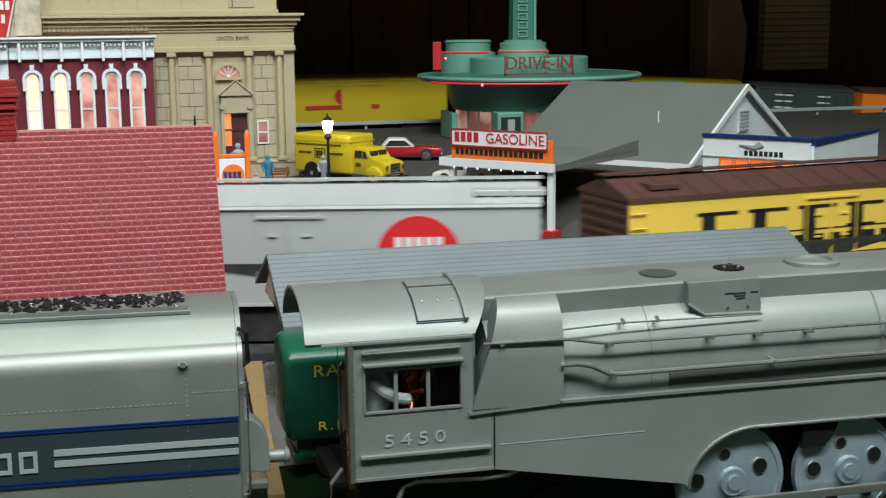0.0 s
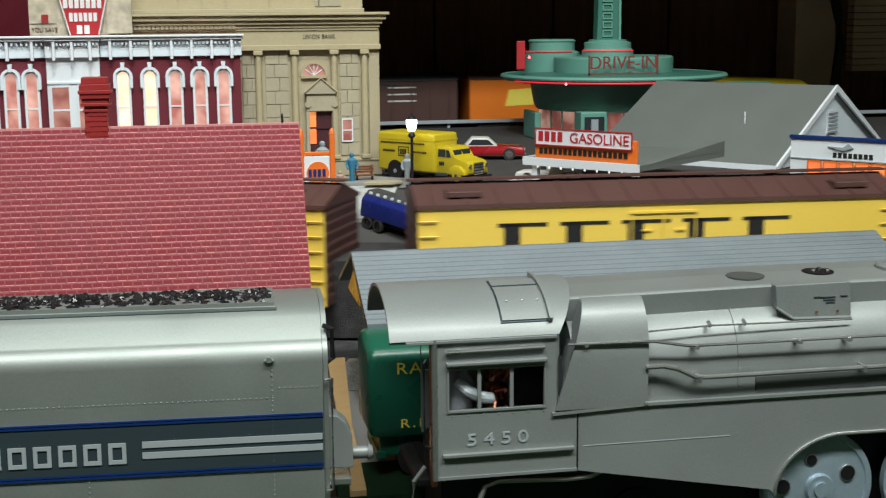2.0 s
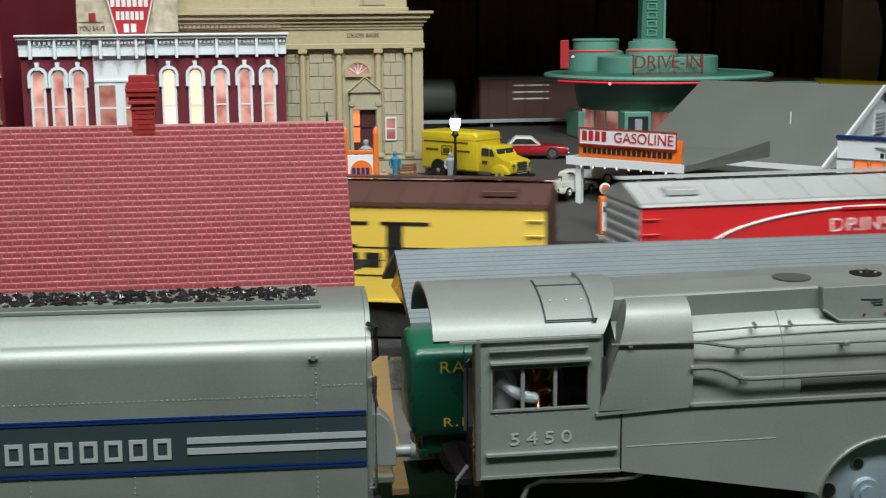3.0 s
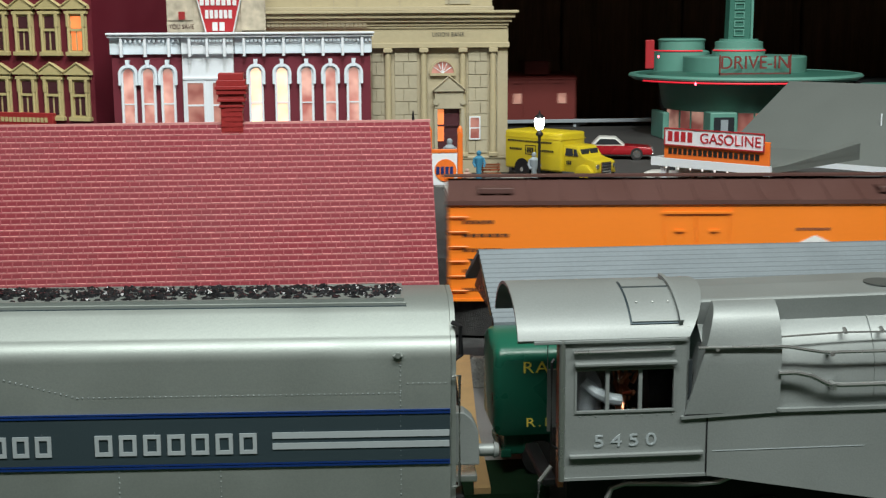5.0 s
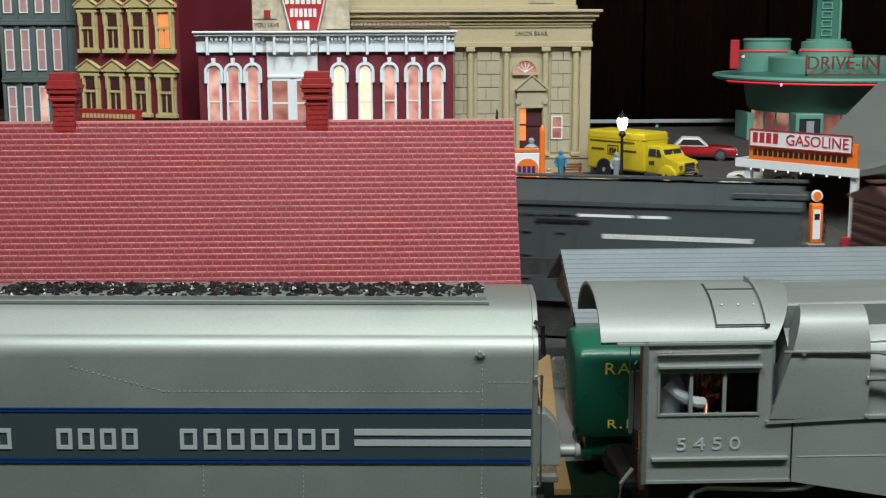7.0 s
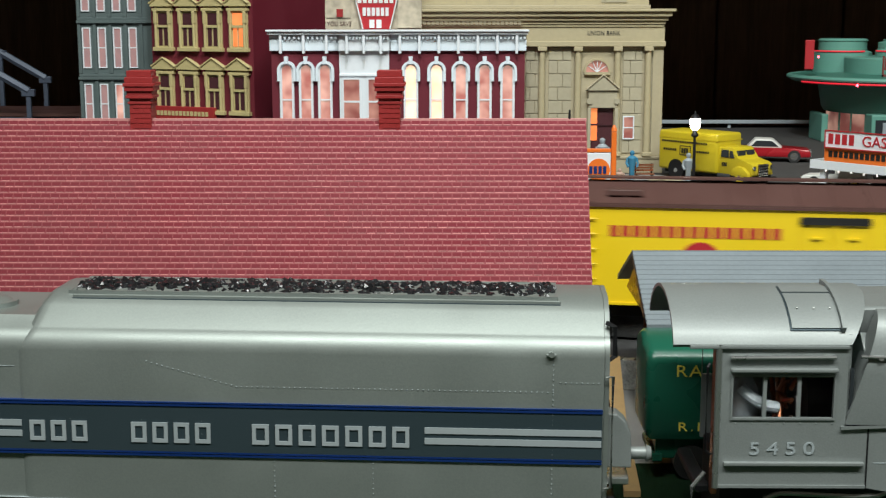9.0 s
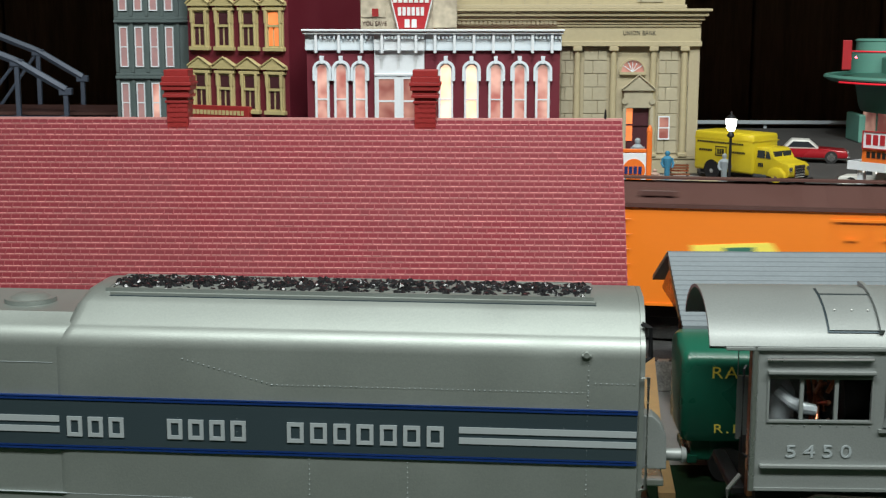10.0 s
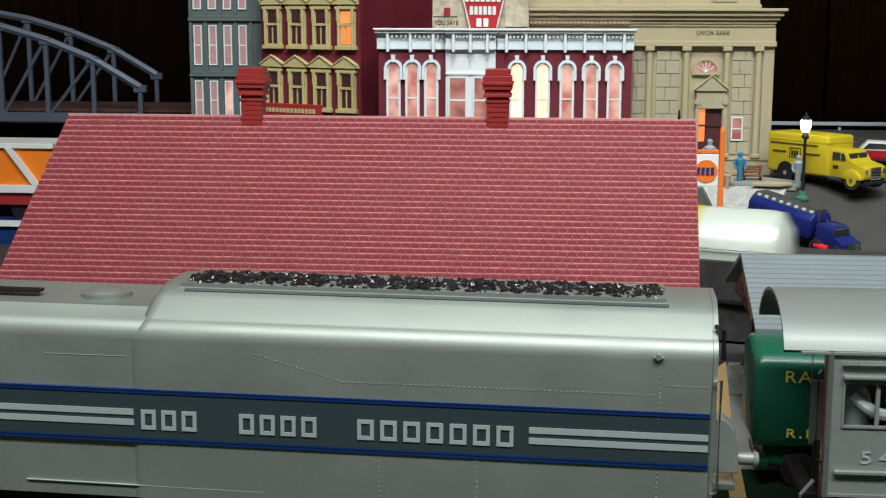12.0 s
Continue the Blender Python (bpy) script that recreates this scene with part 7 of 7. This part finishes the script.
def make_tanker():
    """A blue tractor with a long silver-blue trailer on the sloping lot."""
    t = thing("tractor_trailer", (0.150, 0.978, 0.079), "blue model tractor and trailer with a rounded dark top", "truck")
    t.matrix_world = pose(0.162, 0.980, 0.0935, 0, 9, -48) @ Matrix.Scale(0.82, 4)
    P = lambda n, bm, m="car_blue", lb="", s=False: part(n, bm, m, t, lb, s, True)
    P("trailer", prism([(-0.0140, 0.010), (0.0140, 0.010), (0.0140, 0.0250), (0.0090, 0.0310), (-0.0090, 0.0310), (-0.0140, 0.0250)], "x", -0.045, 0.022, None, 0.0010), "car_blue", "", True)
    P("trailer_top", prism([(-0.0100, 0.0300), (0.0100, 0.0300), (0.0070, 0.0330), (-0.0070, 0.0330)], "x", -0.044, 0.020), "dark_grey", "dark ribbed top")
    for i in range(8):
        P("top_cleat", box(-0.040 + i * 0.008, -0.037 + i * 0.008, -0.0100, -0.0080, 0.0305, 0.0325), "letter_white", "white cleat")
    for i in range(4):
        P("front_rib", box(0.0218, 0.0226, -0.008, 0.008, 0.0125 + i * 0.0035, 0.0140 + i * 0.0035), "chrome")
    P("cab", prism([(0.0260, 0.006), (0.0560, 0.006), (0.0560, 0.0150), (0.0440, 0.0165), (0.0405, 0.0245), (0.0260, 0.0250)], "y", -0.0115, 0.0115, None, 0.0010), "car_blue", "", True)
    P("windscreen", prism([(-0.0095, 0.0172), (0.0095, 0.0172), (0.0090, 0.0232), (-0.0090, 0.0232)], "x", 0.0412, 0.0440), "glass")
    P("grille", box(0.0558, 0.0572, -0.0075, 0.0075, 0.006, 0.0145), "chrome", "chrome grille")
    P("bumper", box(0.0570, 0.0590, -0.0120, 0.0120, 0.0035, 0.0060, 0.0004), "chrome")
    P("stack", cyl((0.0270, -0.0105, 0.020), (0.0270, -0.0105, 0.034), 0.0009, seg=8), "chrome", "", True)
    P("fuel_tank", cyl((0.0290, -0.0120, 0.0065), (0.0420, -0.0120, 0.0065), 0.0030, seg=12), "car_sred", "red side tank", True)
    P("frame", box(-0.040, 0.050, -0.006, 0.006, 0.0045, 0.0100), "black")
    for x in (-0.036, -0.024, 0.030, 0.050):
        wheel_pair(t, x, -0.0138, 0.0138, 0.0058, "chrome")


make_tanker()

# the static train on the lower bridge approach, at the far side of the station
def make_approach_car():
    c = thing("orange_gondola", (-0.50, 1.2, 0.05), "orange model car with white diagonal braces on a dark viaduct", "freight car")
    P = lambda n, bm, m, lb="": part(n, bm, m, c, lb)
    P("body", box(-0.66, -0.4560, 1.200, 1.250, 0.0880, 0.1290, 0.0006), "car_orange")
    P("top_rail", box(-0.66, -0.4540, 1.197, 1.253, 0.1290, 0.1335, 0.0005), "letter_white", "white top rail")
    P("bottom_rail", box(-0.66, -0.4540, 1.1955, 1.200, 0.0890, 0.0960, 0.0005), "letter_white", "white bottom rail")
    for i in range(4):
        x = -0.468 - i * 0.05
        P("diagonal", prism([(x, 0.096), (x - 0.006, 0.096), (x - 0.030, 0.129), (x - 0.024, 0.129)], "y", 1.1955, 1.2000), "letter_white", "white diagonal brace")
    P("sill", box(-0.66, -0.4580, 1.199, 1.251, 0.0780, 0.0880), "chimney", "dark red sill")
    for x in (-0.49, -0.62):
        P("wheel", cyl((x, 1.203, 0.0720), (x, 1.247, 0.0720), 0.0075, seg=20), "black")
    v = thing("viaduct", (-0.55, 1.22, 0.043), "dark blue viaduct girder with a white edge", "viaduct", "", "structure")
    part("girder", box(-0.90, -0.440, 1.190, 1.256, 0.043, 0.0650), "blue_line", v, "dark blue girder")
    part("edge", box(-0.90, -0.440, 1.186, 1.190, 0.0600, 0.0650), "letter_white", v, "white edge")


make_approach_car()

# ---- the train along the back wall ----
FAR_Y, FAR_Z, FAR_V = 1.655, 0.109, 0.180


def far_pose(x):
    """The far line falls gently east of the diner."""
    fall = far_fall(x + 0.06) - far_fall(x - 0.06)
    return pose(x, FAR_Y, FAR_Z - far_fall(x), 0, math.degrees(math.atan2(fall, 0.12)), 0)


def far_car(name, label, side, x0, x1, roof="brown", kind="box"):
    """x0, x1: where its ends stand at the start."""
    c = thing(name, (0, 0, 0), label, "freight car", "freight train by the back wall")
    h, w = (x1 - x0) / 2, 0.030
    P = lambda n, bm, m, lb="", s=False: part(n, bm, m, c, lb, s, True)
    if kind == "tank":
        P("tank", moved(lathe([(0.004, -h), (0.022, -h + 0.004), (0.0245, -h + 0.010), (0.0245, h - 0.010), (0.022, h - 0.004), (0.004, h)], 0, 0, 28), pose(0, 0, 0.044, 0, 90, 0)), side, "", True)
        P("dome", lathe([(0.012, 0.062), (0.012, 0.078), (0.006, 0.082)], 0, 0, 20), side, "", True)
        P("emblem", moved(lathe([(0.010, 0), (0.010, 0.0008)], 0, 0, 24), pose(h * 0.45, -0.0250, 0.048, 90, 0, 0)), "mint", "round green emblem", True)
        P("walkway", box(-h, h, -0.028, 0.028, 0.014, 0.017), "black")
    else:
        top = 0.066
        P("body", box(-h, h, -w, w, 0.013, top, 0.0008), side)
        P("roof", prism([(-w - 0.001, top), (0, top + 0.007), (w + 0.001, top)], "x", -h - 0.001, h + 0.001), roof)
        P("top_strip", box(-h, h, -w - 0.0010, -w, top - 0.0015, top), roof)
        P("door", box(-0.018, 0.018, -w - 0.0012, -w, 0.015, top - 0.004), side)
        P("door_rail", box(-0.030, 0.030, -w - 0.0018, -w, top - 0.006, top - 0.004), roof)
        if kind == "caboose":
            P("cupola", box(-0.015, 0.015, -0.022, 0.022, top + 0.004, top + 0.020, 0.001), side)
            for x in (-0.030, 0.024):
                P("window", box(x, x + 0.010, -w - 0.0012, -w, 0.036, 0.048), "red_pane", "dim window")
        if kind == "hopper":
            for i in range(9):
                x = -h + 0.01 + i * (2 * h - 0.02) / 8
                P("rib", box(x - 0.001, x + 0.001, -w - 0.0016, -w, 0.015, top - 0.002), side)
            for z in (0.056, 0.048, 0.040):
                P("line_bar", box(-h * 0.6, h * 0.5, -w - 0.0006, -w, z, z + 0.0018), "letter_white", "pale letter bars")
        if kind == "box":
            P("banner", box(-h * 0.55, h * 0.25, -w - 0.0006, -w, 0.032, 0.037), "sign_red", "red banner")
            P("emblem", moved(lathe([(0.0095, 0), (0.0095, 0.0006)], 0, 0, 24), pose(-h * 0.15, -w, 0.047, 90, 0, 0)), "sign_red", "round red emblem", True)
        if kind == "label":
            P("label", prism([(-h * 0.55, 0.032), (-h * 0.05, 0.034), (0.0, 0.044), (-h * 0.1, 0.054), (-h * 0.5, 0.052)], "y", -w - 0.0006, -w), "yellow_text", "yellow label")
    for s in (-1, 1):
        P("coupler", box(s * (h + 0.008) - 0.010, s * (h + 0.008) + 0.010, -0.003, 0.003, 0.008, 0.0125), "black")
    P("underframe", box(-h + 0.004, h - 0.004, -0.012, 0.012, 0.0090, 0.0135), "black")
    truck_frames(c, (-h * 0.68, h * 0.68))
    FAR.append((c, (x0 + x1) / 2))


FAR = []
far_car("orange_far_car", "orange model freight car in the shade of the back wall", "car_orange", 0.985, 1.22)
far_car("dark_hopper_car", "near-black model hopper car with pale lettering bars", "car_char", 0.828, 0.972, "car_char", "hopper")
far_car("yellow_far_car", "yellow model freight car in the shade of the back wall", "yellow", 0.590, 0.815, "yellow", "box")
far_car("yellow_far_car", "yellow model freight car with a red banner and emblem", "yellow", 0.195, 0.420, "yellow", "box")
far_car("orange_far_car", "orange model freight car with a yellow label", "car_orange", -0.015, 0.180, "brown", "label")
far_car("brown_gondola", "dull brown ribbed model gondola in the shade", "brown", -0.235, -0.030, "dark_grey", "hopper")
# silver tank in a darker grey; the dimness back there is painted in
far_car("silver_tank_car", "model tank car, grey darkened for the dim back, with a round green emblem", "shaded_grey", -0.470, -0.260, "dark_grey", "tank")
far_car("red_caboose", "dull red model caboose with a cupola", "caboose", -0.672, -0.580, "caboose", "caboose")
part_rail = thing("guard_rail", (0.3, 1.535, G), "pale grey guard rail along the road behind the town", "guard rail", "", "structure")
part("rail_beam", box(-0.1, 1.6, 1.533, 1.536, 0.1290, 0.1330, 0.0005), "fig_grey", part_rail)
for i in range(18):
    part("rail_post", box(-0.08 + i * 0.095, -0.077 + i * 0.095, 1.536, 1.539, G, 0.1330), "fig_grey", part_rail)


def make_slatted_shade():
    s = thing("slatted_cabinet", (0.88, 1.84, 0.18), "beige slatted wall cabinet with a dark hanging strap", "cabinet")
    for i in range(11):
        z = 0.186 + i * 0.0092
        part("slat", box(0.885, 0.990, 1.815, 1.835, z, z + 0.0082, 0.0006), "slat", s)
    part("side_board", box(0.790, 0.796, 1.80, 1.86, 0.170, 0.36), "slat", s, "pale edge board")
    part("panel", box(0.796, 0.870, 1.84, 1.868, 0.165, 0.36), "slat", s)
    part("back", box(0.87, 1.0, 1.835, 1.868, 0.175, 0.36), "panel", s)
    part("strap", tube([(0.838, 1.79, 0.300), (0.846, 1.785, 0.262), (0.850, 1.785, 0.225), (0.846, 1.79, 0.165)], 0.0065, 8), "black", s, "black hanging strap", True)
    part("rail", box(0.78, 1.02, 1.81, 1.868, 0.3, 0.306), "panel", s)
    s.location = (0.937, 1.84, 0.161)


make_slatted_shade()

# ---- roof bricks of the station, last ----


def make_bricks():
    """Raised bricks with broad flush joints, and a thin pale bead that paints in a highlight under each course."""
    rows, length, gap = 41, 0.0048, 0.0005
    step = SLOPE_LEN / rows
    high = step * 0.66
    tilt = math.degrees(SLOPE)
    me = bpy.data.meshes.new("brick")
    bm = box(0, length - gap, 0, high, -0.0004, 0.00022, 0.0001, None, 1)
    bm.to_mesh(me)
    bm.free()
    me.materials.append(M["brick"])
    verts, faces, beads, bead_faces = [], [], [], []
    count = 0

    def slab(m, wide, y0, y1, lift, into, tops):
        q = [m @ Vector((u, v, w)) for w in (-0.0004, lift) for u, v in ((0, y0), (wide, y0), (wide, y1), (0, y1))]
        i = len(into)
        into.extend(q)
        tops.extend([(i + 4, i + 5, i + 6, i + 7), (i, i + 1, i + 5, i + 4), (i + 1, i + 2, i + 6, i + 5), (i + 2, i + 3, i + 7, i + 6), (i + 3, i, i + 4, i + 7)])

    for r in range(rows):
        z = EAVE_Z + (RIDGE_Z - EAVE_Z) * r / rows
        y = EAVE_Y + (RIDGE_Y - EAVE_Y) * r / rows
        left = RX0 - HIP * (1 - (r + 0.5) / rows)
        x = RX0 - 7 * length + (0.0 if r % 2 else -length / 2)
        while x < RX1 - 0.001:
            xa, xb = max(x, left), min(x + length - gap, RX1)
            if xb - xa > 0.001:
                jit = random.uniform(-0.00008, 0.00008)
                m = pose(xa, y, z, tilt, 0, 0)
                slab(m, xb - xa - random.uniform(0.0, 0.0004), -0.00045, -0.00004, 0.00032 + jit, beads, bead_faces)
                if xa > -0.045 and r >= 24 and count < 300 and x + length - gap <= RX1:
                    ob = new("brick", me)
                    ob.parent = STATION_ROOF
                    ob.matrix_basis = pose(x - STATION.location.x, y - STATION.location.y, z - STATION.location.z, tilt, 0, 0) @ Matrix.Translation((0, 0, jit))
                    count += 1
                else:
                    slab(m, xb - xa, 0, high, 0.00022 + jit, verts, faces)
            x += length
    for name, vs, fs, m in (("roof_bricks", verts, faces, "brick_rest"), ("bead_strip", beads, bead_faces, "bead")):
        m2 = bpy.data.meshes.new(name)
        m2.from_pydata([v - STATION.location for v in vs], [], fs)
        m2.materials.append(M[m])
        ob = new(name, m2)
        ob.parent = STATION_ROOF
        tagged(ob, "red bricks of the rest of the roof" if m == "brick_rest" else "thin pale joint strip with a highlight painted in under each brick course", "", "", "stuff")


random.seed(21)
make_bricks()


def motions():
    for car, s0 in MOVERS:
        walk(car, [(t, on_line(s0 - s, LINE_Z + 0.006)) for t, s in RUN])
    for car, x0 in FAR:
        walk(car, [(t, far_pose(x0 + t * FAR_V)) for t in range(13)])


motions()
